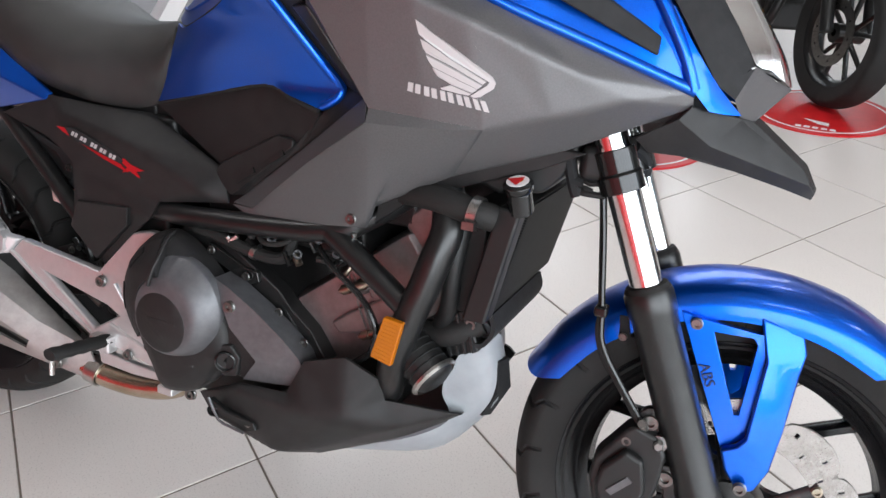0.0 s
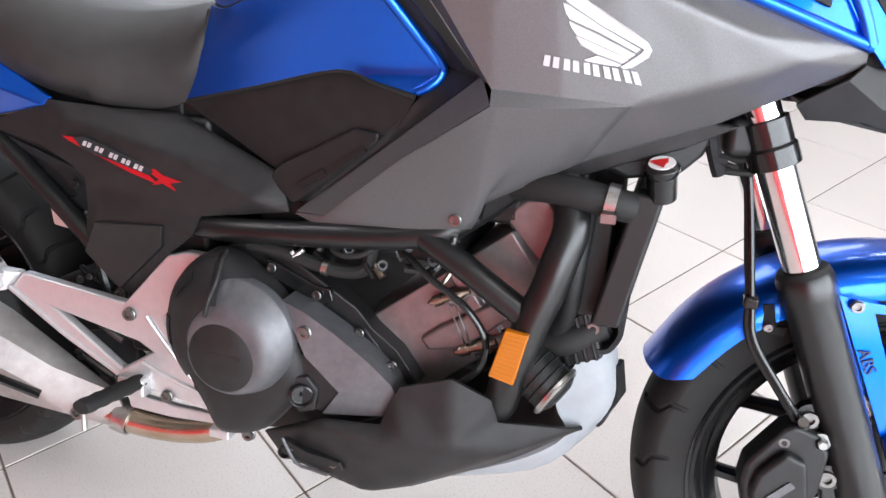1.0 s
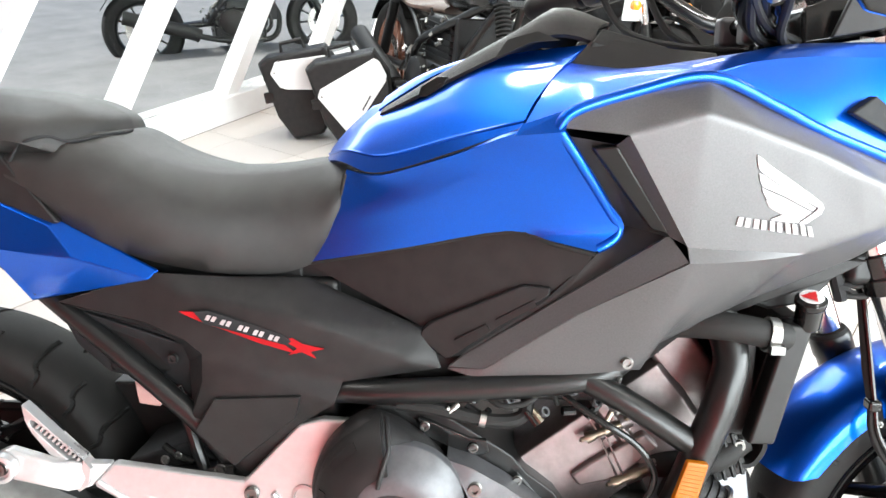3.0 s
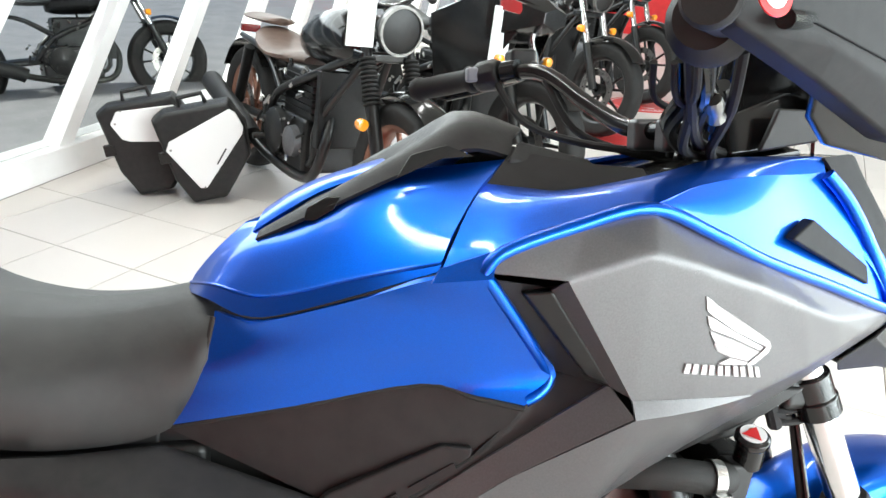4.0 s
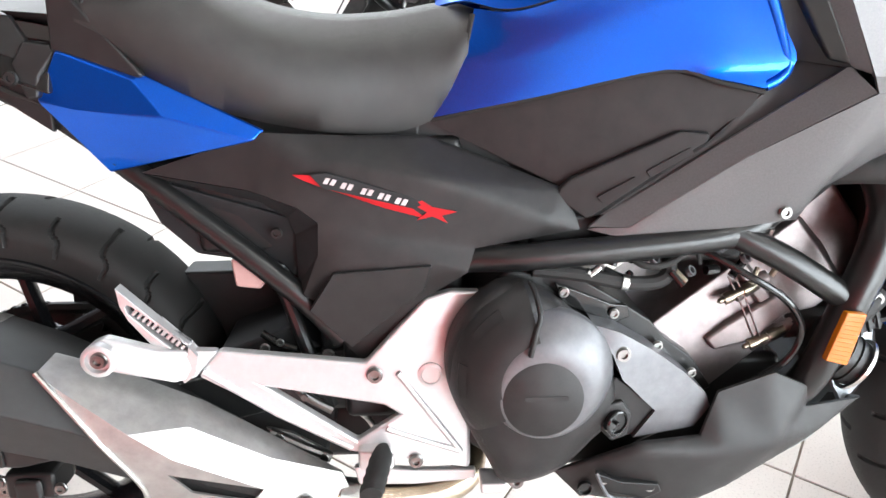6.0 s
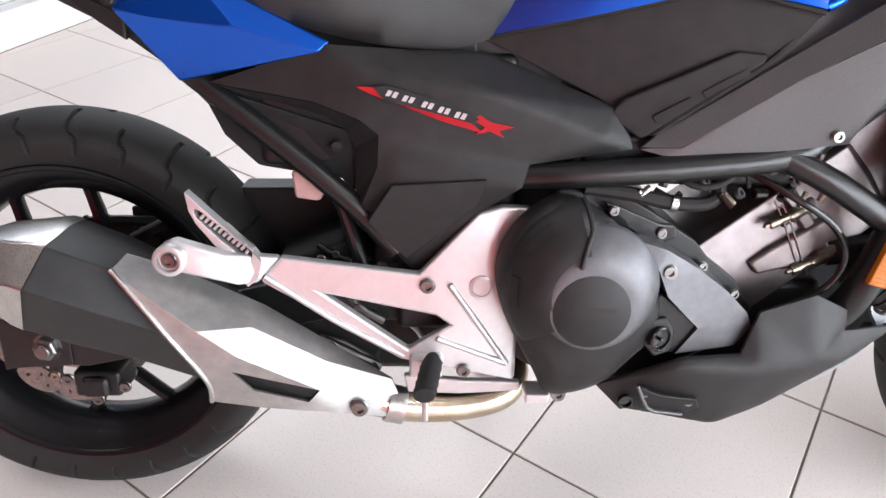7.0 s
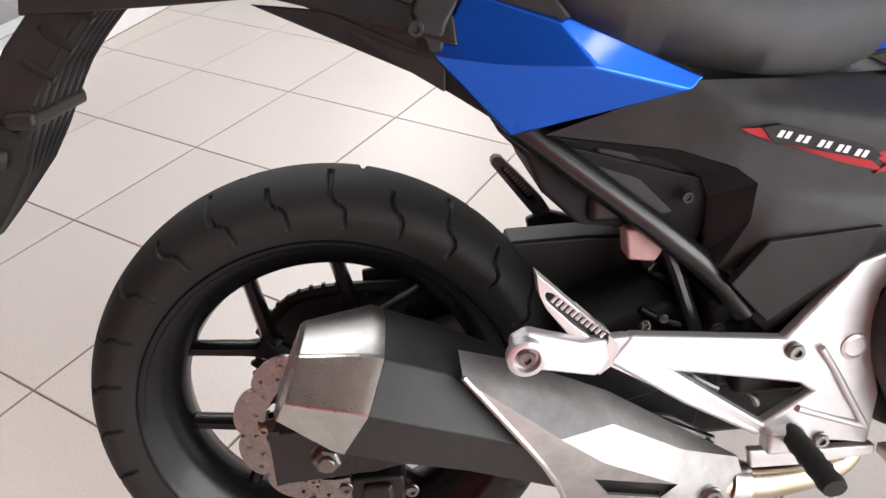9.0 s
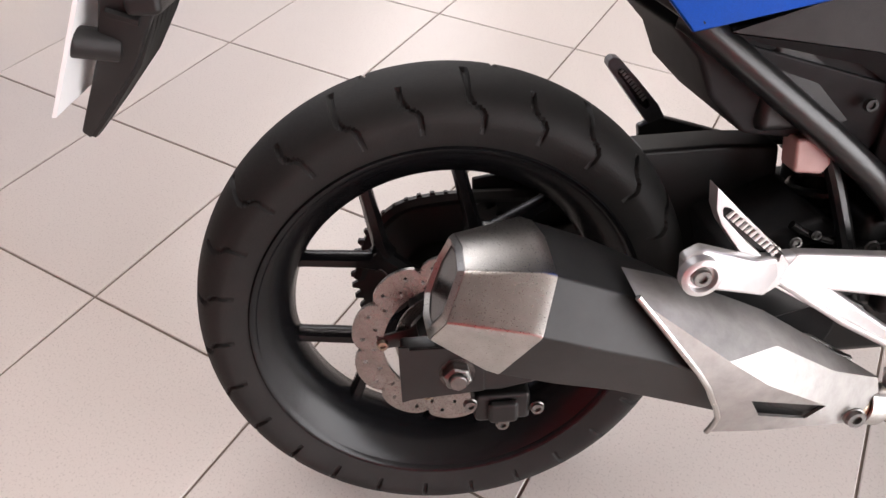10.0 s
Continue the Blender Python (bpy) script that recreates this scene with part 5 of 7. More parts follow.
both("nose_inner", slab([(1.335, 0.845), (1.40, 0.825), (1.40, 0.806), (1.36, 0.790), (1.335, 0.786)], -0.102, -0.092), BLACK)
# headlight: clear shell over a ribbed chrome bowl, and the dark cheek beside it
both("nose_cheek", skin([[(1.287, -0.114, 1.003), (1.332, -0.117, 0.945), (1.374, -0.118, 0.886), (1.407, -0.118, 0.838)],
                         [(1.330, -0.096, 1.006), (1.370, -0.100, 0.946), (1.405, -0.102, 0.890), (1.425, -0.102, 0.848)],
                         [(1.353, -0.077, 1.002), (1.387, -0.081, 0.941), (1.421, -0.084, 0.893), (1.440, -0.086, 0.861)]], 4, 3, 0.004), PLASTIC, "dark grey nose panel")
LENS_SIDE = [(1.350, 1.002), (1.386, 0.940), (1.420, 0.893), (1.432, 0.876), (1.440, 0.863)]
LENS_MIDDLE = [(1.374, 1.002), (1.419, 0.944), (1.463, 0.882), (1.476, 0.858), (1.483, 0.839)]


def lens_row(y):
    """One upright line of the headlight's front at y."""
    k = 1 - (y / 0.081) ** 2
    return [(a + (c - a) * k, y, b + (d - b) * k) for (a, b), (c, d) in zip(LENS_SIDE, LENS_MIDDLE)]


part("headlight_lens", skin([lens_row(y) for y in (-0.081, -0.062, -0.031, 0.0, 0.031, 0.062, 0.081)], 4, 2, 0.003), CLEAR, bike, "clear plastic headlight lens", smooth=60)
bowl_rows = [[(a - (0.008 if j % 2 else 0.026), b * 0.97, c) for a, b, c in lens_row(-0.079 + 0.158 * j / 12)] for j in range(13)]
part("headlight_bowl", skin(bowl_rows, 2, 1, 0.003), CHROME, bike, "ribbed chromed headlight bowl", smooth=15)

# ---------------------------------------------------------------- exhaust
AX = V((0.915, 0, -0.404)).normalized()
UP = V((0.404, 0, 0.915)).normalized()
MC = V((0.043, 0, 0.440))


def muffler_ring(s, k=1.0, dv=0.0, dy=0.0, sec=None):
    sec = sec or [(-0.116, 0.062), (-0.164, 0.070), (-0.226, 0.066), (-0.257, 0.022), (-0.216, -0.054), (-0.172, -0.064), (-0.126, -0.052), (-0.106, 0.0)]
    return [MC + AX * s + UP * (v * k + dv) + V((0, -0.168 + (y + 0.168) * k + dy, 0)) for y, v in sec]


part("muffler_body", loft([muffler_ring(0.006, 0.98), muffler_ring(0.010), muffler_ring(0.07, 0.985, 0.0, 0.006), muffler_ring(0.14, 0.90, -0.002, 0.014), muffler_ring(0.22, 0.82, -0.006, 0.018), muffler_ring(0.30, 0.70, -0.012, 0.018), muffler_ring(0.40, 0.45, -0.016, 0.02)]), MUFFLER, bike, "heatproof black muffler body", bevel=0.006)
CAP_END = [(-0.136, 0.034), (-0.175, 0.042), (-0.213, 0.038), (-0.229, -0.008), (-0.204, -0.046), (-0.170, -0.050), (-0.140, -0.040), (-0.128, 0.0)]
part("muffler_cap", loft([muffler_ring(0.010, 1.012), muffler_ring(-0.003, 1.006), muffler_ring(-0.062, sec=CAP_END)], cap=False), STEEL, bike, "brushed steel muffler end cap", bevel=0.003, smooth=20)
part("muffler_rear", loft([muffler_ring(-0.062, sec=CAP_END), muffler_ring(-0.067, 0.86, sec=CAP_END), muffler_ring(-0.060, 0.74, sec=CAP_END), muffler_ring(-0.02, 0.70, sec=CAP_END)]), STEEL, bike, "steel rim of the muffler end", bevel=0.001)
# black disc flush with the rim, for the dark inside of the outlet
part("outlet", loft([muffler_ring(-0.0625, 0.72, sec=CAP_END), muffler_ring(-0.056, 0.70, sec=CAP_END)]), GLOSS, bike, "black disc for the shaded muffler outlet")
SH = [(0.1501, -0.183, 0.4713), (0.1498, -0.230, 0.4692), (0.2125, -0.242, 0.3890), (0.2481, -0.226, 0.3168), (0.2440, -0.216, 0.2889), (0.3036, -0.205, 0.2728), (0.4046, -0.187, 0.2534), (0.4728, -0.162, 0.2301), (0.4800, -0.152, 0.2400),
      (0.4648, -0.155, 0.2854), (0.3615, -0.165, 0.3597), (0.3060, -0.170, 0.3988), (0.2658, -0.175, 0.4209), (0.2004, -0.180, 0.4537), (0.300, -0.212, 0.390), (0.2856, -0.236, 0.3623), (0.2413, -0.238, 0.3969), (0.3766, -0.202, 0.2963),
      (0.2760, -0.230, 0.3386), (0.2961, -0.216, 0.3046), (0.3607, -0.197, 0.2760), (0.385, -0.188, 0.330)]
SF = [(0, 1, 16, 14, 12, 13), (14, 11, 12), (14, 10, 11), (14, 21, 10), (21, 9, 10), (21, 8, 9), (1, 2, 18, 15, 16), (16, 15, 14), (15, 17, 21, 14), (17, 8, 21), (15, 18, 17), (2, 3, 19, 18), (3, 4, 5, 20, 19), (20, 5, 6), (20, 6, 7, 8, 17)]
part("heat_shield", facets(SH, SF, 0.004), SHIELD, bike, "brushed steel heat shield", bevel=0.0025, segments=3)
part("shield_slot", facets([(0.272, -0.214, 0.342), (0.380, -0.190, 0.298), (0.362, -0.188, 0.272), (0.290, -0.204, 0.300)], [(0, 1, 2, 3)], 0.004), FINS, bike)
part("shield_edge", tube([(0.150, -0.230, 0.471), (0.212, -0.242, 0.389), (0.232, -0.234, 0.352), (0.247, -0.226, 0.317), (0.244, -0.216, 0.289)], 0.003, 2, 8), STEEL, bike)
bolt(bike, (0.424, -0.186, 0.262), r=0.010)
part("exhaust_pipe", tube([(0.40, -0.150, 0.262), (0.48, -0.140, 0.236), (0.56, -0.125, 0.228), (0.620, -0.110, 0.240), (0.635, -0.07, 0.262), (0.62, 0.0, 0.262)], 0.022, 6, 20), PIPE, bike, "straw-tinted steel exhaust pipe", smooth=60)
part("pipe_clamp", lathe([(0.023, -0.012), (0.026, -0.012), (0.026, 0.012), (0.023, 0.012)], (0.468, -0.142, 0.239), (0.95, 0.1, -0.28), 24, True), STEEL, bike)

# ---------------------------------------------------------------- foot controls and their silver plate
K = [(0.640, 0.521), (0.604, 0.524), (0.573, 0.516), (0.500, 0.437), (0.329, 0.461), (0.303, 0.432), (0.480, 0.317), (0.514, 0.311), (0.629, 0.277), (0.629, 0.346), (0.598, 0.431),
     (0.381, 0.412), (0.521, 0.381), (0.540, 0.366), (0.487, 0.333), (0.604, 0.478), (0.545, 0.335), (0.60, 0.29)]
KY = [-0.143, -0.147, -0.149, -0.157, -0.164, -0.170, -0.159, -0.160, -0.142, -0.144, -0.157, -0.164, -0.161, -0.157, -0.161, -0.149, -0.158, -0.148]
part("peg_plate", facets([(x, y, z) for (x, z), y in zip(K, KY)],
                         [(0, 1, 15), (1, 2, 15), (15, 2, 10), (2, 3, 12, 10), (3, 4, 11, 12), (4, 5, 11), (5, 6, 14, 11), (6, 7, 16, 14), (16, 13, 14), (7, 8, 17, 16), (16, 17, 9, 13), (17, 8, 9), (12, 13, 9, 10)], 0.016),
     SILVER, bike, "silver cast footrest plate", bevel=0.0075, segments=2)
for pts in ([(0.310, -0.170, 0.438), (0.392, -0.166, 0.378), (0.480, -0.160, 0.323)], [(0.5395, -0.1605, 0.4244), (0.560, -0.1590, 0.3940), (0.6159, -0.1475, 0.3062)], [(0.5237, -0.1600, 0.3488), (0.570, -0.1535, 0.3270), (0.6159, -0.1475, 0.3062)]):
    part("plate_rib", tube(pts, 0.0042, 1, 8), SILVER, bike, smooth=60)
part("plate_cap", lathe([(0, 0), (0.016, 0), (0.016, 0.004), (0.012, 0.005), (0.011, 0.003), (0, 0.003)], (0.579, -0.155, 0.420), (0, -1, 0), 28), SILVER, bike, "round silver plug")
bolt(bike, (0.511, -0.160, 0.423), r=0.0085)
bolt(bike, (0.559, -0.156, 0.300), r=0.008)
# pillion hanger and its folded peg
part("pillion_hanger", facets([(0.330, -0.168, 0.462), (0.302, -0.172, 0.430), (0.285, -0.196, 0.436), (0.225, -0.206, 0.455), (0.200, -0.206, 0.462), (0.198, -0.206, 0.490), (0.216, -0.204, 0.498), (0.270, -0.198, 0.478)],
                              [(0, 1, 2, 7), (7, 2, 3, 4, 5, 6)], 0.018), SILVER, bike, "silver pillion footrest hanger", bevel=0.005)
part("hanger_boss", lathe([(0, 0), (0.019, 0), (0.019, 0.010), (0.016, 0.012), (0.0135, 0.012), (0.0125, 0.006), (0, 0.006)], (0.212, -0.206, 0.476), (0, -1, 0), 28), SILVER, bike)
bolt(bike, (0.212, -0.212, 0.476), r=0.008)
def folded_peg(base, y, side):
    """A folded footrest: a cast frame with a slot, its teeth standing along the slot."""
    p0, p1 = V((base[0], 0, base[1])), V((base[2], 0, base[3]))
    d = (p1 - p0).normalized()
    n = V((-d.z, 0, d.x))
    ln = (p1 - p0).length
    at = lambda s, w: (lambda q: (q.x, q.z))(p0 + d * (s * ln) + n * w)
    outer = [at(0.0, 0.004), at(0.06, 0.010), at(0.45, 0.0125), at(0.86, 0.0135), at(1.05, 0.010), at(1.05, -0.012), at(0.86, -0.0125), at(0.30, -0.0095), at(0.05, -0.008), at(0.0, -0.003)]
    inner = [at(0.17, 0.002), at(0.20, 0.005), at(0.45, 0.0065), at(0.72, 0.0075), at(0.80, 0.005), at(0.80, -0.003), at(0.72, -0.0055), at(0.30, -0.0035), at(0.20, -0.004), at(0.17, -0.001)]
    # backlit twin of the silver peg: a darker metal carries the shade
    peg = part("pillion_peg", frame_plate(outer, inner, y - 0.010, y + 0.010), CASE, bike, "far folding pillion peg with a toothed slot, shade put into its dark metal", bevel=0.0025)
    part("peg_pad", slab(inner, y + side * 0.004 - 0.002, y + side * 0.004 + 0.002), CASE_DARK, peg)
    for k in range(10):
        f = 0.23 + 0.052 * k
        a, b = at(f, 0.005 + 0.005 * f), at(f, 0.0)
        part("peg_tooth", tube([(a[0], y - 0.004 * side, a[1]), (b[0], y - 0.004 * side, b[1])], 0.0022, 1, 6), SILVER, peg)


PEG_O = [(0.2278, 0.5492), (0.2303, 0.5266), (0.2376, 0.5101), (0.2684, 0.4682), (0.2921, 0.4300), (0.3056, 0.4402), (0.3111, 0.4630), (0.2712, 0.5051), (0.2382, 0.5387)]
PEG_I = [(0.2378, 0.5290), (0.2362, 0.5262), (0.2380, 0.5190), (0.2640, 0.4910), (0.2925, 0.4650), (0.3000, 0.4670), (0.3010, 0.4780), (0.2720, 0.5015), (0.2436, 0.5270)]
near_peg = part("pillion_peg", frame_plate(PEG_O, PEG_I, -0.184, -0.166), SILVER, bike, "silver folding pillion peg with a toothed slot", bevel=0.002)
part("peg_pad", slab(PEG_I, -0.172, -0.168), CASE_DARK, near_peg)
p0, p1 = V((0.2470, -0.181, 0.5205)), V((0.2965, -0.181, 0.4775))
for k in range(11):
    q = p0.lerp(p1, k / 10)
    part("peg_tooth", tube([q + V((0.003, 0, 0.003)), q - V((0.004, 0, 0.004))], 0.0022, 1, 6), SILVER, near_peg)
folded_peg((0.240, 0.557, 0.312, 0.470), 0.200, 1)
part("pillion_hanger", facets([(0.286, 0.19, 0.462), (0.318, 0.19, 0.474), (0.42, 0.15, 0.452), (0.42, 0.15, 0.41), (0.29, 0.19, 0.440)], [(0, 1, 2, 3, 4)], 0.014), SATIN, bike, "", bevel=0.004)
# rider's peg, lever and sensor spring
part("rider_peg", loft([[V((0.519 - 0.0011 * k, -0.157 - 0.0109 * k, 0.318 + 0.0011 * k)) + V((math.cos(a) * (0.0145 if k % 2 else 0.0128), 0, math.sin(a) * (0.0115 if k % 2 else 0.0100))) for a in (2 * math.pi * j / 16 for j in range(16))]
                        for k in range(11)]), RUBBER, bike, "ribbed black rubber footpeg", bevel=0.001)
part("peg_feeler", tube([(0.509, -0.262, 0.322), (0.509, -0.264, 0.295)], 0.004, 1, 8), STEEL, bike)
part("peg_bracket", box(0.488, 0.532, -0.175, -0.150, 0.298, 0.328), SILVER, bike, "", 0.005)
part("brake_lever", facets([(0.480, -0.150, 0.288), (0.560, -0.148, 0.279), (0.636, -0.146, 0.276), (0.636, -0.146, 0.262), (0.555, -0.148, 0.258), (0.485, -0.150, 0.262)], [(0, 1, 2, 3, 4, 5)], 0.012), SILVER, bike, "silver brake lever", bevel=0.003)
part("lever_toe", box(0.640, 0.672, -0.178, -0.140, 0.262, 0.276), SILVER, bike, "", 0.003)
bolt(bike, (0.688, -0.150, 0.262), r=0.009)

# ---------------------------------------------------------------- engine
EO = [(0.600, 0.330), (0.597, 0.412), (0.617, 0.498), (0.672, 0.548), (0.755, 0.545), (0.850, 0.475), (0.928, 0.372), (0.912, 0.335), (0.800, 0.278), (0.700, 0.268), (0.640, 0.300)]
part("crankcase", slab(EO, -0.140, 0.165), CASE_DARK, bike, "black cast crankcase", bevel=0.008)
part("sump", slab([(0.665, 0.290), (0.80, 0.250), (0.93, 0.255), (1.05, 0.330), (1.045, 0.410), (0.93, 0.410), (0.70, 0.37)], -0.106, 0.16), CASE_DARK, bike, "black sump behind the belly pan", bevel=0.012)
# clutch housing: dark guard, lighter dome and a dark round plate
HO = [(0.668, 0.543), (0.632, 0.522), (0.606, 0.488), (0.595, 0.446), (0.602, 0.406), (0.621, 0.363), (0.647, 0.314), (0.669, 0.281), (0.730, 0.295), (0.775, 0.340), (0.800, 0.372), (0.797, 0.430), (0.765, 0.484), (0.714, 0.528)]


HOUSE = [(q.x, q.z) for q in spline([(x, 0, z) for x, z in HO], 4, True)]


def house(y, k):
    return [V((0.705 + (x - 0.705) * k, y, 0.425 + (z - 0.425) * k)) for x, z in HOUSE]


part("clutch_housing", loft([house(-0.152, 1.0), house(-0.178, 1.0), house(-0.190, 0.965), house(-0.199, 0.88), house(-0.205, 0.70)]), BLACK, bike, "black plastic clutch housing", smooth=40)
dome = []
for f in (0.0, 0.12, 0.28, 0.46, 0.64, 0.80, 0.92, 0.985, 1.0, 1.0):
    drop = 0.230 - 0.030 * f ** 2.4 if len(dome) < 9 else 0.185
    dome.append([V((0.704 + 0.008 * f + (0.0455 + 0.033 * f) * math.cos(a), -drop, 0.421 + 0.019 * f + (0.0455 + 0.033 * f) * math.sin(a))) for a in (2 * math.pi * k / 72 for k in range(72))])
part("clutch_cover", loft(dome), CASE, bike, "dark grey domed clutch cover", smooth=40)
part("clutch_disc", lathe([(0, 0), (0.0462, 0), (0.0462, 0.0086), (0.0455, 0.0091), (0, 0.0091)], (0.704, -0.2215, 0.421), (0, -1, 0), 60), BLACK, bike, "dark flat disc with cast lettering", smooth=40)
bars(bike, "cast_lettering", [[(0.683, -0.2304, 0.426), (0.7325, -0.2304, 0.426), (0.7325, -0.2304, 0.420), (0.683, -0.2304, 0.420)]], BLACK, 0.0002, "faint cast bar on the disc")
part("clutch_guard", loft([[V((0.712 + r * math.cos(radians(a)), y, 0.437 + r * math.sin(radians(a)))) for r, y in ((0.113, -0.170), (0.112, -0.190), (0.104, -0.205), (0.082, -0.222), (0.066, -0.2290), (0.056, -0.2300), (0.054, -0.2240), (0.085, -0.196))]
                           for a in range(104, 222, 4)]), BLACK, bike, "black plastic clutch guard", smooth=40)
# the guard's holes as black strips that stand for the shade inside
for a0, a1 in ((124, 150), (168, 194)):
    part("guard_slot_shade", loft([[V((0.712 + r * math.cos(radians(a)), y, 0.437 + r * math.sin(radians(a)))) for r, y in ((0.1040, -0.2070), (0.0945, -0.2142), (0.0945, -0.203), (0.1040, -0.197))] for a in range(a0, a1, 3)]), FINS, bike)
part("guard_lip", tube([V((0.712 + r * math.cos(radians(a)), y, 0.437 + r * math.sin(radians(a)))) for r, y, a in ((0.112, -0.186, 100), (0.104, -0.203, 99), (0.085, -0.221, 99), (0.072, -0.2275, 104), (0.058, -0.2320, 112), (0.047, -0.2330, 122))], 0.0032, 4, 8), BLACK, bike, "rounded lip of the guard", smooth=60)
for x, y, z in ((0.647, -0.193, 0.354), (0.768, -0.189, 0.276)):
    part("guard_hole", lathe([(0, 0), (0.009, 0), (0.009, 0.006), (0.0075, 0.006), (0.007, 0.002), (0, 0.002)], (x, y, z), (0, -1, 0), 20), GLOSS, bike)
part("oil_filler", join(lathe([(0, 0), (0.0165, 0), (0.0165, 0.007), (0.0135, 0.009), (0.0125, 0.003), (0, 0.003)], (0.797, -0.195, 0.371), (0.45, -0.89, 0), 28), lathe([(0, 0.003), (0.003, 0.003), (0.003, 0.009), (0, 0.009)], (0.797, -0.195, 0.371), (0.45, -0.89, 0), 4)), GLOSS, bike, "black oil filler cap", bevel=0.001)
part("filler_boss", facets([(0.770, -0.200, 0.374), (0.785, -0.200, 0.395), (0.806, -0.196, 0.398), (0.820, -0.192, 0.378), (0.815, -0.194, 0.349), (0.795, -0.199, 0.345)], [(0, 1, 2, 3, 4, 5)], 0.02), BLACK, bike, bevel=0.003)
part("side_case", facets([(0.768, -0.186, 0.493), (0.800, -0.190, 0.484), (0.841, -0.187, 0.459), (0.884, -0.182, 0.426), (0.913, -0.177, 0.397), (0.923, -0.174, 0.376), (0.903, -0.178, 0.351), (0.824, -0.190, 0.345), (0.848, -0.191, 0.381), (0.804, -0.196, 0.426), (0.790, -0.196, 0.459)],
                         [(0, 1, 10), (1, 2, 9, 10), (2, 3, 8, 9), (3, 4, 5, 8), (5, 6, 7, 8)], 0.04, soft=1, cell=0.008), CASE, bike, "dark grey side case", smooth=50)
part("case_recess", facets([(0.797, -0.190, 0.428), (0.852, -0.186, 0.382), (0.823, -0.184, 0.343), (0.790, -0.190, 0.350), (0.778, -0.192, 0.395)], [(0, 1, 2, 3, 4)], 0.01), BLACK, bike, "dark recess beside the filler", bevel=0.003)
for x, y, z in ((0.803, -0.192, 0.458), (0.9045, -0.150, 0.4104), (0.8587, -0.150, 0.4482), (0.787, -0.204, 0.297), (0.845, -0.202, 0.283)):
    bolt(bike, (x, y, z), r=0.0080 if z == 0.458 else 0.0055)
part("black_flange", facets([(0.715, -0.140, 0.555), (0.745, -0.145, 0.545), (0.800, -0.145, 0.512), (0.850, -0.140, 0.478), (0.872, -0.138, 0.452), (0.908, -0.138, 0.425), (0.938, -0.138, 0.382), (0.920, -0.138, 0.372), (0.890, -0.138, 0.405), (0.848, -0.140, 0.440), (0.780, -0.145, 0.490), (0.712, -0.140, 0.530)], [(0, 1, 10, 11), (1, 2, 10), (2, 3, 9, 10), (3, 4, 9), (4, 5, 8, 9), (5, 6, 7, 8)], 0.03), CASE_DARK, bike, "black bolted flange", bevel=0.003)
part("engine_bracket", facets([(0.728, -0.152, 0.532), (0.745, -0.152, 0.527), (0.796, -0.150, 0.505), (0.818, -0.150, 0.502), (0.822, -0.150, 0.486), (0.802, -0.150, 0.478), (0.738, -0.152, 0.507)], [(0, 1, 6), (1, 2, 5, 6), (2, 3, 4, 5)], 0.010), GLOSS, bike, "black engine bracket", bevel=0.002)
for at in ((0.738, -0.155, 0.5225), (0.8005, -0.153, 0.4930)):
    bolt(bike, at, r=0.0055)
rng = random.Random(4)
for k in range(26):
    x, z, y = rng.uniform(0.76, 1.0), rng.uniform(0.53, 0.60), -0.135 - rng.random() * 0.02
    a = rng.uniform(0, 6.28)
    q = V((math.cos(a), -0.3, math.sin(a))) * rng.uniform(0.006, 0.014)
    part("connector", tube([V((x, y, z)) - q, V((x, y, z)) + q], rng.uniform(0.003, 0.006), 1, 8), (GLOSS, STEEL, CASE_DARK, GLOSS, BRASS)[k % 5], bike)
# inclined cylinder block
CD = V((0.785, 0, 0.62)).normalized()
CN = V((-0.62, 0, 0.785)).normalized()
C0 = V((0.893, 0, 0.415))


def cyl(s, n, y):
    return C0 + CD * s + CN * n + V((0, y, 0))


part("cylinder_block", loft([[cyl(s, a, y) for a, y in ((0.052 * k, -0.104 * k - 0.004), (0.0, -0.112 * k), (-0.070 * k, -0.108 * k), (-0.078 * k, -0.08), (-0.078 * k, 0.10), (0.05 * k, 0.10), (0.06 * k, -0.08))]
                             for s, k in ((0.0, 1.02), (0.02, 1.0), (0.125, 0.97), (0.128, 1.04), (0.142, 1.04), (0.145, 0.97), (0.225, 0.96), (0.24, 0.86))]), CYL, bike, "bronze grey cylinder block", bevel=0.005)
part("block_pad", facets([(0.931, -0.121, 0.440), (0.957, -0.121, 0.461), (1.026, -0.121, 0.505), (1.047, -0.121, 0.485), (0.991, -0.121, 0.436), (0.944, -0.121, 0.424)], [(0, 1, 2, 3, 4, 5)], 0.02), CYL, bike, "raised pad on the block", bevel=0.005, segments=3)
part("cylinder_gasket", tube([cyl(0.0, 0.056, -0.112), cyl(0.002, 0.02, -0.116), cyl(0.0, -0.01, -0.117), cyl(0.004, -0.05, -0.114)], 0.003, 3, 8), STEEL, bike)
for a, b in (((0.9400, -0.121, 0.4910), (0.9960, -0.118, 0.5165)), ((0.9780, -0.124, 0.4290), (1.0290, -0.121, 0.4520))):
    rod = (V(b) - V(a)).normalized()
    part("block_bolt", lathe([(0, 0), (0.0035, 0.004), (0.0035, 0.010), (0.0075, 0.010), (0.0075, 0.022), (0.0055, 0.022), (0.0055, 0.036), (0.0075, 0.036), (0.0075, 0.048), (0.005, 0.052), (0.005, 0.060), (0, 0.061)], a, rod, 14), BRASS, bike, "plated block bolt")
    part("block_lug", tube([V(a) + rod * 0.028 + V((0, 0.010, -0.004)), V(a) + rod * 0.075 + V((0, 0.014, -0.004))], 0.012, 1, 12), CYL, bike)
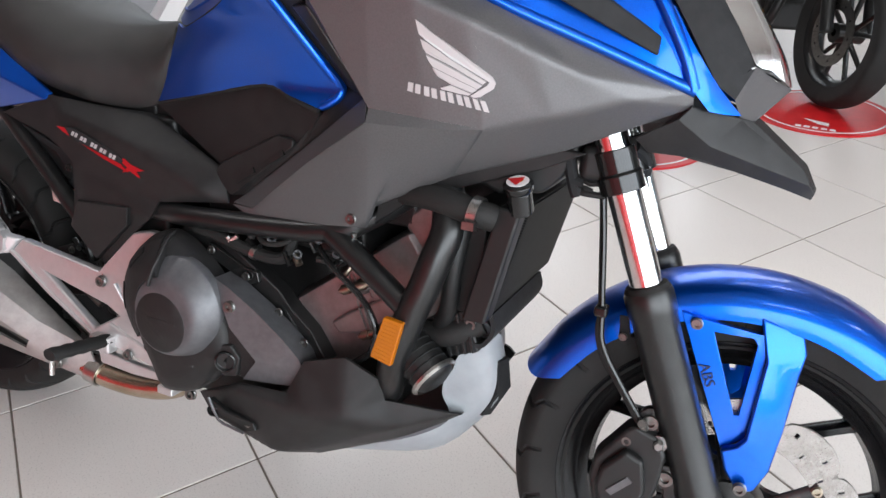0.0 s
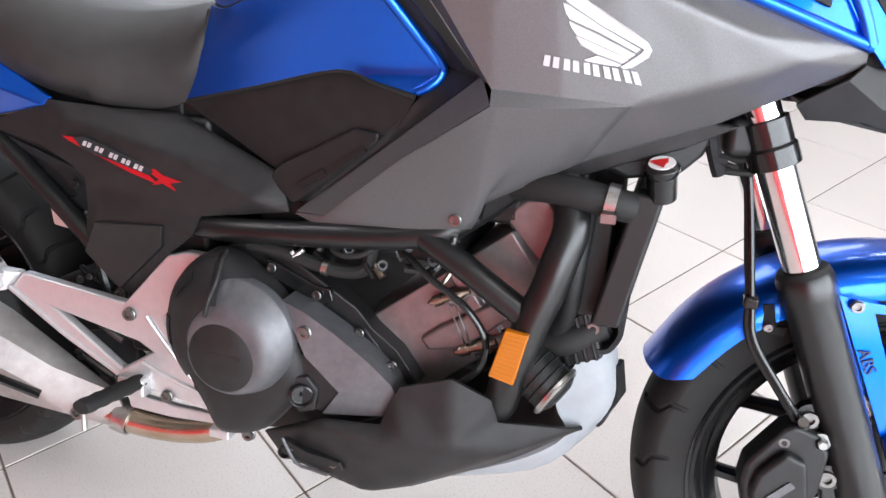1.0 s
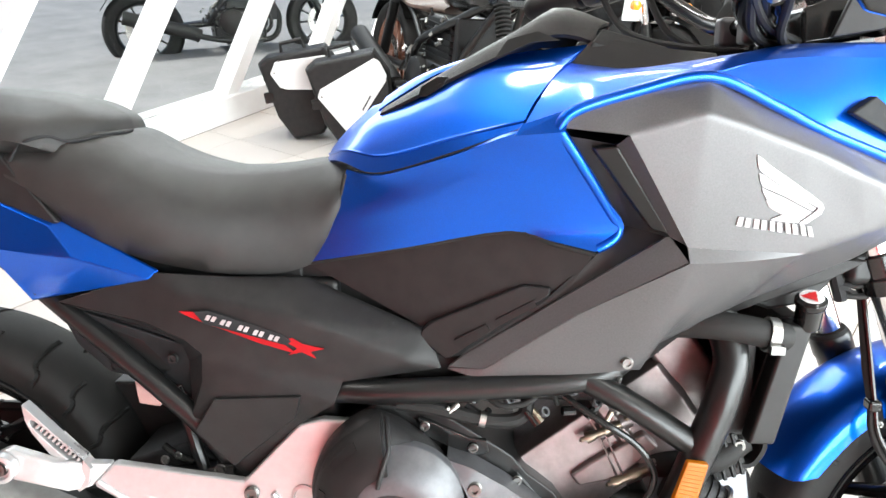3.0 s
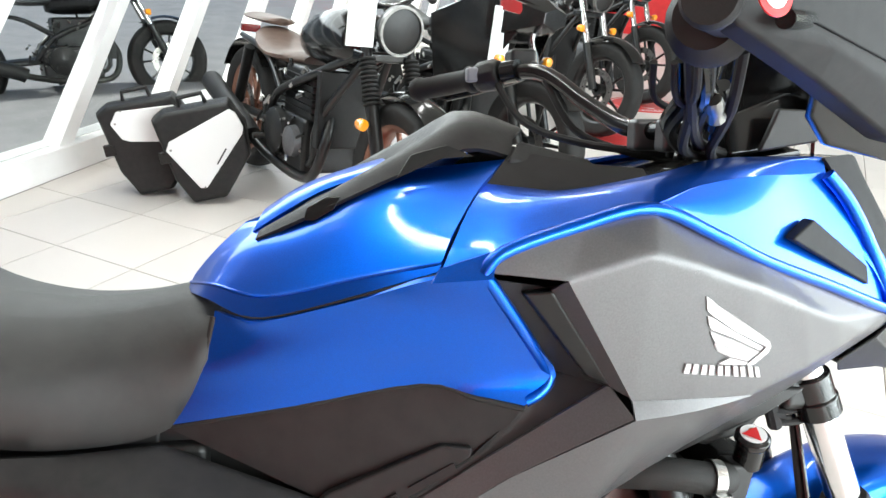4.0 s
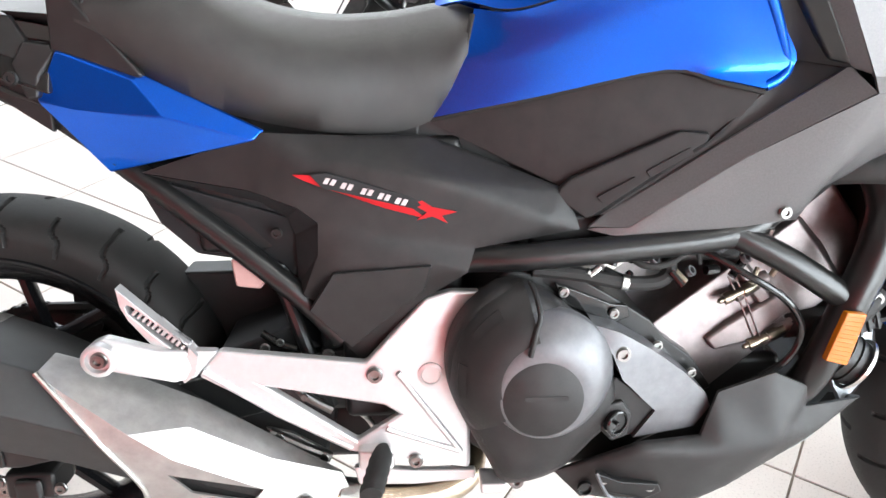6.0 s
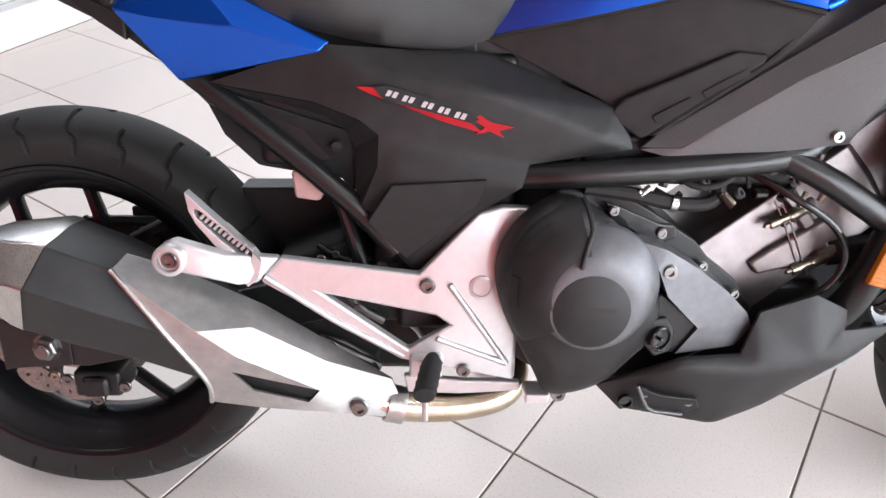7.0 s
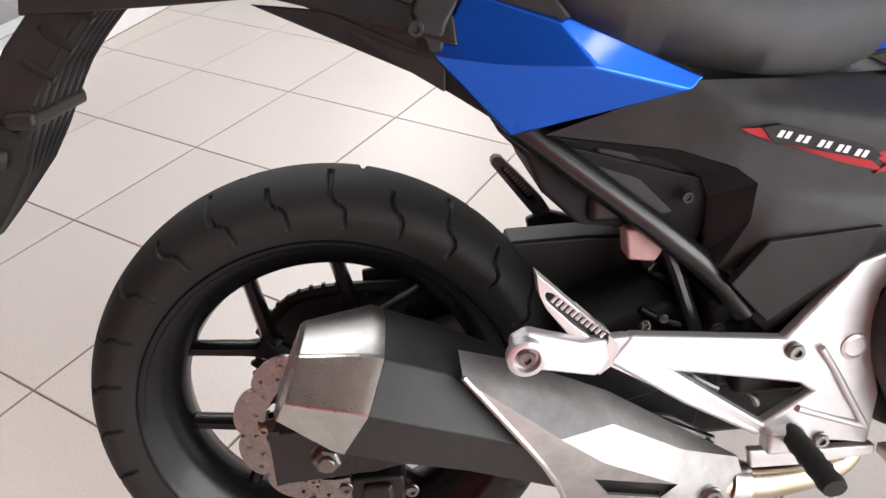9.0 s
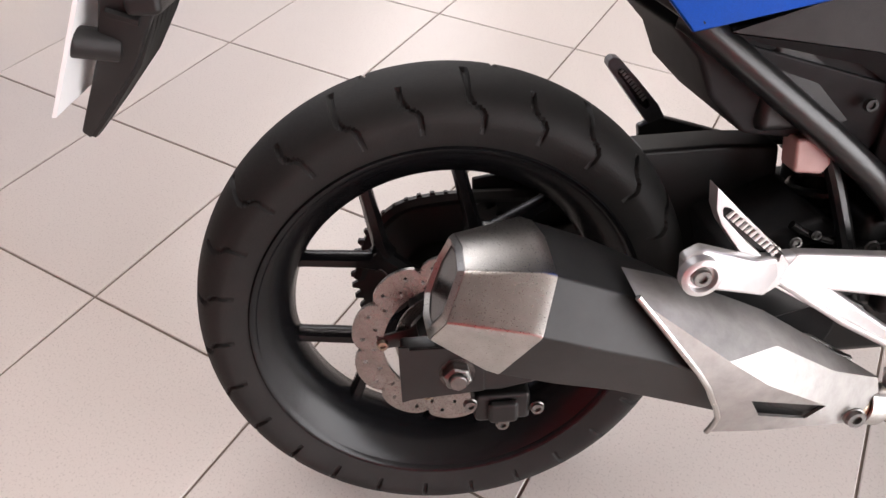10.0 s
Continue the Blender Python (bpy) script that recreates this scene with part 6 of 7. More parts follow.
for dx in (0.0, 0.010):
    part("block_wire", tube([(0.9526 + dx, -0.117, 0.5246 - dx * 0.3), (0.9665 + dx, -0.120, 0.4995 - dx * 0.3), (0.9811 + dx, -0.123, 0.4676 - dx * 0.3), (0.9997 + dx, -0.122, 0.4285 - dx * 0.3)], 0.0013, 3, 6), BOLT, bike, "thin steel line")
part("head_casting", loft([[cyl(s, a * k, y) for a, y in ((0.075, -0.10), (-0.058, -0.10), (-0.058, 0.11), (0.075, 0.11))] for s, k in ((0.225, 1.0), (0.262, 1.02), (0.288, 0.8))]), CYL, bike, "bronze grey cylinder head", bevel=0.008)
part("rectifier", loft([[(1.100, y, 0.490), (1.145, y, 0.512), (1.166, y, 0.452), (1.118, y, 0.432)] for y in (-0.118, -0.04)]), CASE_DARK, bike, "finned black rectifier", bevel=0.004)
for k in range(4):
    f = (k + 0.5) / 4
    part("rectifier_fin", tube([V((1.102, -0.119, 0.489)).lerp(V((1.144, -0.119, 0.510)), f), V((1.120, -0.119, 0.434)).lerp(V((1.164, -0.119, 0.453)), f)], 0.003, 1, 6), CASE_DARK, bike)
part("throttle_body", join(tube([(0.80, -0.04, 0.585), (0.93, -0.05, 0.60)], 0.035, 1, 18), box(0.74, 1.05, -0.10, 0.10, 0.60, 0.70), box(0.70, 0.98, -0.12, 0.10, 0.545, 0.61)), CASE_DARK, bike, "black intake parts under the tank", bevel=0.008)
for pts, r, m in (([(0.7014, -0.145, 0.5488), (0.7543, -0.147, 0.5426), (0.8093, -0.147, 0.5309), (0.8480, -0.145, 0.5290), (0.8660, -0.142, 0.5380), (0.8695, -0.135, 0.5600)], 0.0092, RUBBER),
                  ([(0.70, -0.145, 0.565), (0.76, -0.155, 0.562), (0.82, -0.15, 0.568), (0.88, -0.14, 0.575)], 0.006, GLOSS),
                  ([(0.90, -0.13, 0.57), (0.95, -0.16, 0.545), (1.005, -0.165, 0.51), (1.03, -0.165, 0.47), (1.02, -0.16, 0.43), (0.99, -0.15, 0.40)], 0.0045, GLOSS),
                  ([(0.86, -0.12, 0.60), (0.90, -0.15, 0.57), (0.94, -0.15, 0.59), (0.98, -0.13, 0.575)], 0.005, GLOSS),
                  ([(0.80, -0.13, 0.58), (0.83, -0.155, 0.555), (0.87, -0.155, 0.56), (0.90, -0.14, 0.59)], 0.004, RUBBER)):
    part("hose", tube(pts, r, 6, 10), m, bike, "black engine hose")
part("hose_band", lathe([(0.0093, -0.004), (0.0106, -0.004), (0.0106, 0.004), (0.0093, 0.004)], (0.8120, -0.147, 0.5306), (0.97, 0, -0.2), 18, True), STEEL, bike, "steel hose clip")
for x, z in ((0.845, 0.56), (0.925, 0.575), (0.955, 0.56), (0.89, 0.545), (0.905, 0.60)):
    part("hose_clip", lathe([(0.004, -0.003), (0.0065, -0.003), (0.0065, 0.003), (0.004, 0.003)], (x, -0.152, z), (0.5, -0.6, 0.6), 12, True), CASE, bike)

# frame tubes
for s in (-1, 1):
    part("frame_tube", tube([(0.595, s * 0.128, 0.558), (0.645, s * 0.140, 0.562), (0.70, s * 0.149, 0.566), (0.868, s * 0.150, 0.580), (0.95, s * 0.146, 0.592), (0.99, s * 0.132, 0.612), (1.06, s * 0.10, 0.665)], 0.0165, 5, 16), SATIN, bike, "satin black frame tube")
    part("frame_tube", tube([(0.935, s * 0.146, 0.592), (1.000, s * 0.160, 0.560), (1.0767, s * 0.166, 0.5118)], 0.0165, 3, 16), SATIN, bike, "satin black frame tube")
    part("frame_tube", tube([(1.080, s * 0.110, 0.710), (1.105, s * 0.130, 0.670), (1.1169, s * 0.150, 0.6245), (1.1087, s * 0.162, 0.5858), (1.0978, s * 0.166, 0.5470), (1.0849, s * 0.168, 0.5121), (1.0616, s * 0.166, 0.4375), (1.0480, s * 0.146, 0.3840), (1.025, s * 0.120, 0.350), (0.990, s * 0.105, 0.330)], 0.0215, 5, 18), SATIN, bike, "thick satin black down tube", smooth=60)
    part("frame_tube", tube([(0.215, s * 0.092, 0.678), (0.243, s * 0.100, 0.658), (0.414, s * 0.120, 0.520), (0.470, s * 0.120, 0.455)], 0.0145, 3, 14), SATIN, bike, "satin black rear frame rail")
part("rear_frame", join(box(0.30, 0.62, -0.10, 0.10, 0.56, 0.70)), CASE_DARK, bike, "dark frame and battery box under the seat", bevel=0.01)
part("pivot_casting", join(box(0.47, 0.62, -0.12, 0.12, 0.34, 0.56)), CASE_DARK, bike, "", bevel=0.01)
part("chain_case", slab([(0.234, 0.494), (0.331, 0.495), (0.404, 0.491), (0.415, 0.362), (0.341, 0.283), (0.275, 0.400)], 0.03, 0.085), CASE_DARK, bike, "black chain case and linkage", bevel=0.006)
part("linkage", join(box(0.36, 0.60, -0.07, 0.09, 0.25, 0.36), box(0.44, 0.62, -0.10, 0.09, 0.34, 0.46)), CASE_DARK, bike, "dark suspension linkage", bevel=0.012)
for k, (x, y, z) in enumerate(((0.40, -0.075, 0.40), (0.45, -0.105, 0.425), (0.42, -0.075, 0.33), (0.50, -0.105, 0.40), (0.47, -0.08, 0.36))):
    bolt(bike, (x, y, z), r=0.006 + 0.001 * (k % 2))
for pts, r, m in (([(0.385, -0.085, 0.535), (0.400, -0.090, 0.500), (0.425, -0.100, 0.425), (0.452, -0.095, 0.350)], 0.009, SATIN), ([(0.365, -0.088, 0.450), (0.385, -0.092, 0.438), (0.410, -0.095, 0.430)], 0.005, GLOSS), ([(0.398, -0.108, 0.398), (0.418, -0.112, 0.372), (0.452, -0.112, 0.350)], 0.006, BOLT),
                  ([(0.372, -0.122, 0.326), (0.410, -0.124, 0.306), (0.448, -0.122, 0.286)], 0.007, BOLT), ([(0.478, -0.110, 0.352), (0.496, -0.112, 0.338), (0.505, -0.110, 0.322)], 0.004, STEEL)):
    part("linkage_rod", tube(pts, r, 3, 10), m, bike)
for at, r in (((0.369, -0.096, 0.4324), 0.0055), ((0.389, -0.098, 0.4406), 0.0045), ((0.384, -0.128, 0.320), 0.006), ((0.440, -0.128, 0.289), 0.0055), ((0.418, -0.116, 0.372), 0.0045)):
    bolt(bike, at, r=r)
part("linkage_plate", facets([(0.366, -0.118, 0.330), (0.400, -0.120, 0.322), (0.446, -0.120, 0.292), (0.440, -0.120, 0.278), (0.398, -0.118, 0.296)], [(0, 1, 2, 3, 4)], 0.006), SHIELD, bike, "dull steel bracket", bevel=0.001)
# amber reflector on its bracket
rq = [V((1.059, -0.198, 0.5077)), V((1.0861, -0.195, 0.5033)), V((1.072, -0.195, 0.4379)), V((1.0421, -0.198, 0.4468))]
part("reflector", loft([[q + V((0, 0.006, 0)) for q in rq], [q + V((0, -0.004, 0)) for q in rq]]), AMBER, bike, "amber side reflector", bevel=0.002)
for k in range(1, 12):
    a, b = rq[0].lerp(rq[3], k / 12), rq[1].lerp(rq[2], k / 12)
    part("reflector_rib", tube([a.lerp(b, 0.08) + V((0, -0.004, 0)), a.lerp(b, 0.92) + V((0, -0.004, 0))], 0.0006, 1, 6), AMBER, bike)
# radiator with fins, cap and hoses
RN = [(1.182, -0.153, 0.669), (1.213, -0.153, 0.665), (1.181, -0.153, 0.508), (1.147, -0.153, 0.508)]
part("radiator_tank", loft([[V(q) + V((0, d, 0)) for q in RN] for d in (0.0, 0.03)]), CASE_DARK, bike, "black radiator side tank", bevel=0.005)
part("radiator_core", loft([[V((1.184, y, 0.670)), V((1.212, y, 0.668)), V((1.176, y, 0.512)), V((1.148, y, 0.512))] for y in (-0.12, 0.15)]), FINS, bike, "black radiator core", bevel=0.002)
for k in range(44):
    f = k / 43
    x, z = 1.212 + (1.176 - 1.212) * f, 0.665 + (0.515 - 0.665) * f
    part("radiator_fin", box(x - 0.002, x + 0.003, -0.118, 0.148, z - 0.0008, z + 0.0008), FINS, bike)
part("radiator_cap", join(lathe([(0, 0), (0.017, 0), (0.019, 0.004), (0.019, 0.010), (0.015, 0.013), (0, 0.013)], (1.206, -0.150, 0.692), (-0.1, -0.35, 0.93), 24), lathe([(0, -0.03), (0.016, -0.03), (0.016, 0), (0, 0)], (1.206, -0.150, 0.692), (-0.1, -0.35, 0.93), 24)), GLOSS, bike, "black radiator cap", bevel=0.001)
part("cap_sticker", lathe([(0, 0.0132), (0.014, 0.0132), (0.014, 0.0138), (0, 0.0138)], (1.206, -0.150, 0.692), (-0.1, -0.35, 0.93), 28), WHITE, bike, "white and red warning sticker")
part("cap_print", lathe([(0, 0.0138), (0.012, 0.0138), (0.012, 0.0142), (0, 0.0142)], (1.2045, -0.1515, 0.6925), (-0.1, -0.35, 0.93), 3), RED, bike, "red printed triangle")
part("cap_print", lathe([(0, 0.0142), (0.0055, 0.0142), (0.0055, 0.0146), (0, 0.0146)], (1.207, -0.1475, 0.6925), (-0.1, -0.35, 0.93), 20), AMBER, bike, "yellow printed spot")
part("radiator_hose", tube([(1.01, -0.11, 0.650), (1.06, -0.145, 0.664), (1.11, -0.160, 0.666), (1.155, -0.160, 0.658), (1.178, -0.150, 0.652)], 0.0175, 5, 16), RUBBER, bike, "thick black radiator hose", smooth=60)
part("hose_clamp", lathe([(0.0195, -0.006), (0.0215, -0.006), (0.0215, 0.006), (0.0195, 0.006)], (1.158, -0.160, 0.657), (1, -0.02, -0.15), 24, True), STEEL, bike, "bright steel hose clamp")
part("clamp_screw", box(1.150, 1.166, -0.188, -0.176, 0.641, 0.651), BOLT, bike)
part("lower_hose", tube([(1.16, -0.10, 0.49), (1.12, -0.115, 0.468), (1.09, -0.11, 0.46), (1.04, -0.10, 0.45)], 0.018, 5, 14), RUBBER, bike, "", smooth=60)
# added black block that closes the bright gap behind the radiator
part("radiator_filler", join(box(1.120, 1.160, -0.12, 0.13, 0.505, 0.650), tube([(1.13, -0.12, 0.64), (1.125, -0.135, 0.58), (1.118, -0.125, 0.51), (1.10, -0.11, 0.47)], 0.013, 5, 12)), FINS, bike, "black filler block and hose behind the radiator", bevel=0.006)
part("radiator_shroud", skin([[(1.180, y, 0.512), (1.186, y, 0.488), (1.172, y, 0.462), (1.150, y, 0.458)] for y in (-0.120, -0.05, 0.03, 0.10)], 4, 3, 0.006), PLASTIC, bike, "black shroud under the radiator", smooth=60)
bolt(bike, (1.150, -0.116, 0.490), r=0.0075)
# oil filter with a bright rim
FX = V((0.82, -0.25, -0.50)).normalized()
FC = V((1.117, -0.150, 0.414))
part("oil_filter", lathe([(0, -0.07), (0.029, -0.07), (0.031, -0.05), (0.031, -0.004), (0.027, 0.004), (0.018, 0.008), (0, 0.006)], FC, FX, 32), CASE_DARK, bike, "black oil filter", smooth=40)
for k in range(5):
    part("filter_rib", lathe([(0.030, -0.062 + 0.011 * k), (0.033, -0.060 + 0.011 * k), (0.030, -0.058 + 0.011 * k)], FC, FX, 28), CASE_DARK, bike)
part("filter_rim", lathe([(0.0315, -0.004), (0.0360, -0.004), (0.0360, 0.000), (0.0315, 0.003)], FC, FX, 36, True), STEEL, bike, "bright filter rim")
# belly pan and light grey skid plate
BP = [(0.731, -0.178, 0.292), (0.828, -0.204, 0.345), (0.905, -0.196, 0.347), (0.927, -0.184, 0.400), (0.994, -0.184, 0.424), (1.045, -0.172, 0.398), (1.050, -0.165, 0.366), (1.135, -0.132, 0.356), (1.150, -0.120, 0.352),
      (1.065, -0.165, 0.324), (0.942, -0.186, 0.262), (0.882, -0.192, 0.240), (0.764, -0.184, 0.259), (0.93, -0.210, 0.332), (1.00, -0.202, 0.338), (0.83, -0.212, 0.338), (0.93, -0.14, 0.226), (0.80, -0.14, 0.240), (1.07, -0.11, 0.285), (1.14, -0.07, 0.33)]
BPF = [(0, 1, 15), (1, 2, 13, 15), (2, 3, 14, 13), (3, 4, 14), (4, 5, 14), (5, 6, 14), (6, 7, 9, 14), (7, 8, 9), (13, 14, 9, 10), (15, 13, 10, 11), (0, 15, 11, 12), (11, 10, 16), (11, 16, 17, 12), (10, 9, 18, 16), (9, 8, 19, 18)]
both("belly_pan", facets(BP, BPF, 0.005, soft=2, cell=0.010), BLACK, "black plastic belly pan", smooth=50)
# raised dark plate; its colour stands for the shade of a recess
part("belly_inset", facets([(0.776, -0.209, 0.308), (0.808, -0.210, 0.296), (0.855, -0.206, 0.288), (0.860, -0.205, 0.276), (0.84, -0.204, 0.266), (0.79, -0.205, 0.278)], [(0, 1, 2, 3, 4, 5)], 0.010), FINS, bike, "dark plate for the shaded recess in the belly pan", bevel=0.002)
part("inset_rim", tube([(0.776, -0.210, 0.310), (0.792, -0.208, 0.276), (0.812, -0.207, 0.270), (0.838, -0.206, 0.266)], 0.0022, 2, 8), CASE, bike)
cheek = [(1.160, 0.098, 0.492), (1.122, 0.108, 0.410), (1.114, 0.110, 0.372), (1.128, 0.112, 0.332), (1.060, 0.125, 0.285), (0.930, 0.120, 0.225)]
corner = [(1.172, 0.086, 0.478), (1.172, 0.090, 0.420), (1.177, 0.086, 0.372), (1.150, 0.083, 0.322), (1.085, 0.090, 0.258), (0.935, 0.090, 0.210)]
snout = [(1.174, 0.048, 0.455), (1.179, 0.046, 0.430), (1.187, 0.045, 0.378), (1.154, 0.045, 0.312), (1.085, 0.045, 0.240), (0.950, 0.040, 0.198)]
sk = [[(x, -y, z) for x, y, z in row] for row in (cheek, corner, snout)] + [[(row[0][0] - 0.042, row[0][1], 0.430)] + [(x - 0.042, y, z) for x, y, z in row[1:4]] + row[4:] for row in (snout, corner, cheek)]
# the skid plate is uncut; a dark plate stands for the shaded opening
part("skid_opening", facets([(1.185, -0.076, 0.426), (1.189, -0.050, 0.424), (1.1965, -0.048, 0.378), (1.172, -0.052, 0.326), (1.168, -0.080, 0.336), (1.188, -0.083, 0.380)], [(0, 1, 2, 5), (5, 2, 3, 4)], 0.006, (-1, 0.3, 0)), PLASTIC, bike, "dark plate for the shaded opening in the skid plate")
part("skid_plate", skin(sk, 4, 4, 0.006), SKID, bike, "light grey resin skid plate", smooth=50)

# ---------------------------------------------------------------- handlebar, screen and tail carrier
BAR = [(0.899, 0.372, 1.092), (0.985, 0.285, 1.108), (1.055, 0.215, 1.112), (1.100, 0.130, 1.065), (1.128, 0.060, 1.034), (1.150, 0.0, 1.030), (1.160, -0.070, 1.038), (1.150, -0.140, 1.075), (1.110, -0.225, 1.110), (1.055, -0.310, 1.115), (0.990, -0.405, 1.112)]
part("handlebar", tube(BAR, 0.0115, 5, 14), GLOSS, bike, "gloss black tapered handlebar", smooth=60)
for a, b, s in ((BAR[0], BAR[1], 1), (BAR[10], BAR[9], -1)):
    a, b = V(a), V(b)
    d = (b - a).normalized()
    part("grip", lathe([(0.0, -0.012), (0.017, -0.012), (0.0195, -0.006), (0.0195, 0.004), (0.0165, 0.008), (0.0172, 0.05), (0.0165, 0.095), (0.021, 0.100), (0.021, 0.108), (0.012, 0.112)], a, d, 20), RUBBER, bike, "black rubber grip", smooth=50)
    c = a + d * 0.135
    part("switch_box", lathe([(0.0, -0.022), (0.019, -0.022), (0.024, -0.014), (0.025, 0.012), (0.020, 0.022), (0, 0.022)], c, d, 10), BLACK, bike, "black switch housing", bevel=0.004)
    part("switch_button", box(c.x - 0.036, c.x - 0.018, c.y - 0.012, c.y + 0.012, c.z - 0.010, c.z + 0.012), SKID, bike, "grey switch button", 0.004)
    part("lever_perch", lathe([(0, -0.012), (0.017, -0.012), (0.017, 0.012), (0, 0.012)], c + d * 0.04, d, 16), GLOSS, bike)
    part("lever", tube([c + d * 0.045 + V((0.03, 0, 0.01)), c + V((0.055, s * 0.02, 0.0)), a.lerp(b, 0.5) + V((0.052, s * 0.02, -0.008)), a + V((0.045, s * 0.01, -0.012))], 0.0065, 5, 10), GLOSS, bike, "black hand lever")
    part("brake_reservoir", box(c.x + 0.028, c.x + 0.068, c.y - 0.024, c.y + 0.024, c.z + 0.012, c.z + 0.040), BLACK, bike, "black fluid reservoir", 0.006)
for pts in ([(1.06, 0.20, 1.10), (1.09, 0.15, 1.03), (1.15, 0.09, 1.000), (1.22, 0.03, 0.99)], [(1.07, -0.24, 1.10), (1.085, -0.20, 1.05), (1.12, -0.12, 1.01), (1.20, -0.04, 1.0)],
            [(1.04, -0.28, 1.10), (1.075, -0.22, 1.055), (1.13, -0.13, 1.02), (1.22, -0.05, 1.0)], [(1.11, -0.24, 1.10), (1.13, -0.19, 1.05), (1.15, -0.12, 1.01), (1.20, -0.05, 0.99)],
            [(1.00, 0.26, 1.10), (1.03, 0.20, 1.04), (1.09, 0.12, 1.012), (1.18, 0.03, 1.0)]):
    part("control_cable", tube(pts, 0.0055, 6, 8), RUBBER, bike, "black control cable")
part("throttle_housing", lathe([(0, -0.034), (0.024, -0.034), (0.030, -0.026), (0.027, -0.018), (0.033, -0.010), (0.028, -0.002), (0.034, 0.008), (0.029, 0.016), (0.031, 0.026), (0, 0.028)], (1.045, -0.300, 1.113), (0.55, 0.83, 0), 20), BLACK, bike, "black ribbed throttle housing", smooth=30)
for k in range(7):
    a = V((1.045 + 0.012 * (k % 3), -0.285 + 0.014 * k, 1.092 - 0.004 * (k % 2)))
    part("control_cable", tube([a, a + V((0.018 + 0.004 * (k % 2), 0.035, -0.030)), (1.10 + 0.012 * (k % 4), -0.16 + 0.012 * k, 1.045 - 0.008 * (k % 3)), (1.16 + 0.01 * (k % 3), -0.06 + 0.01 * k, 1.0)], 0.0035 + 0.0015 * (k % 3), 6, 8), (RUBBER, GLOSS, CASE_DARK)[k % 3], bike, "black control cable")
for k, (x, y, z) in enumerate(((1.085, -0.225, 1.075), (1.115, -0.190, 1.055), (1.100, -0.215, 1.050), (1.135, -0.150, 1.035), (1.130, -0.175, 1.065))):
    part("cable_joint", lathe([(0, -0.014), (0.008, -0.014), (0.010, -0.004), (0.007, 0.004), (0.009, 0.014), (0, 0.014)], (x, y, z), (0.5, 0.6, -0.6), 10), (GLOSS, CASE_DARK, BOLT)[k % 3], bike)
part("instrument_hood", loft([[(1.19, -0.085, 1.000), (1.19, -0.075, 1.045), (1.19, 0.075, 1.045), (1.19, 0.085, 1.000)], [(1.25, -0.09, 1.010), (1.262, -0.08, 1.075), (1.262, 0.08, 1.075), (1.25, 0.09, 1.010)], [(1.285, -0.085, 1.02), (1.29, -0.075, 1.07), (1.29, 0.075, 1.07), (1.285, 0.085, 1.02)]]), GLOSS, bike, "black instrument hood", bevel=0.006)
part("hand_guard", facets([(1.060, -0.375, 1.130), (1.270, -0.300, 1.143), (1.274, -0.300, 1.068), (1.253, -0.308, 1.062), (1.058, -0.385, 1.111)], [(0, 1, 2, 3, 4)], 0.006), PLASTIC, bike, "black plastic hand guard", bevel=0.004, segments=3)
part("hand_guard_arm", facets([(0.984, -0.415, 1.121), (1.037, -0.400, 1.124), (1.053, -0.392, 1.110), (1.244, -0.318, 1.063), (1.272, -0.302, 1.068), (1.270, -0.300, 1.049), (1.221, -0.312, 1.021), (1.197, -0.318, 1.025), (1.098, -0.360, 1.067), (1.009, -0.405, 1.097), (1.220, -0.322, 1.052), (1.100, -0.376, 1.090)],
                              [(0, 1, 2, 11, 9), (2, 3, 10, 11), (3, 4, 5, 10), (10, 5, 6, 7), (11, 10, 7, 8), (9, 11, 8)], 0.03), PLASTIC, bike, "black hand guard arm", bevel=0.006, segments=3, creased=True)
part("guard_lip", facets([(1.118, -0.335, 1.072), (1.227, -0.305, 1.022), (1.250, -0.295, 1.036), (1.256, -0.285, 1.013), (1.228, -0.285, 1.006), (1.161, -0.290, 1.020), (1.137, -0.300, 1.043)], [(0, 1, 2), (0, 2, 3, 4, 5, 6)], 0.01), GLOSS, bike, "", bevel=0.004)
part("guard_sticker", lathe([(0, 0.0), (0.014, 0.0), (0.014, 0.0012), (0, 0.0012)], (1.018, -0.428, 1.112), (0.25, -0.95, 0.15), 28), RED, bike, "round red sticker")
part("guard_sticker", lathe([(0, 0.001), (0.009, 0.001), (0.009, 0.0018), (0, 0.0018)], (1.018, -0.428, 1.112), (0.25, -0.95, 0.15), 28), WHITE, bike, "white sticker centre")
part("bar_clamp", join(box(1.132, 1.172, -0.045, -0.015, 1.005, 1.044), box(1.122, 1.162, 0.015, 0.045, 1.005, 1.044)), CASE, bike, "dark grey handlebar clamps", bevel=0.006)
part("top_yoke", join(box(1.16, 1.25, -0.12, 0.12, 0.955, 0.985)), GLOSS, bike, "black top yoke", bevel=0.010)
part("dash_cover", skin([[(1.08, -0.10, 0.975), (1.18, -0.105, 0.995), (1.27, -0.095, 1.010)], [(1.08, 0.0, 0.97), (1.18, 0.0, 0.985), (1.27, 0.0, 1.02)], [(1.08, 0.10, 0.975), (1.18, 0.105, 0.995), (1.27, 0.095, 1.010)]], 4, 4, 0.01), GLOSS, bike, "black cockpit lining")
part("screen_bracket", facets([(1.215, -0.105, 1.008), (1.230, -0.112, 1.055), (1.265, -0.112, 1.054), (1.285, -0.108, 1.020), (1.275, -0.108, 1.004)], [(0, 1, 2, 3)], 0.008), BLACK, bike, "", bevel=0.003)
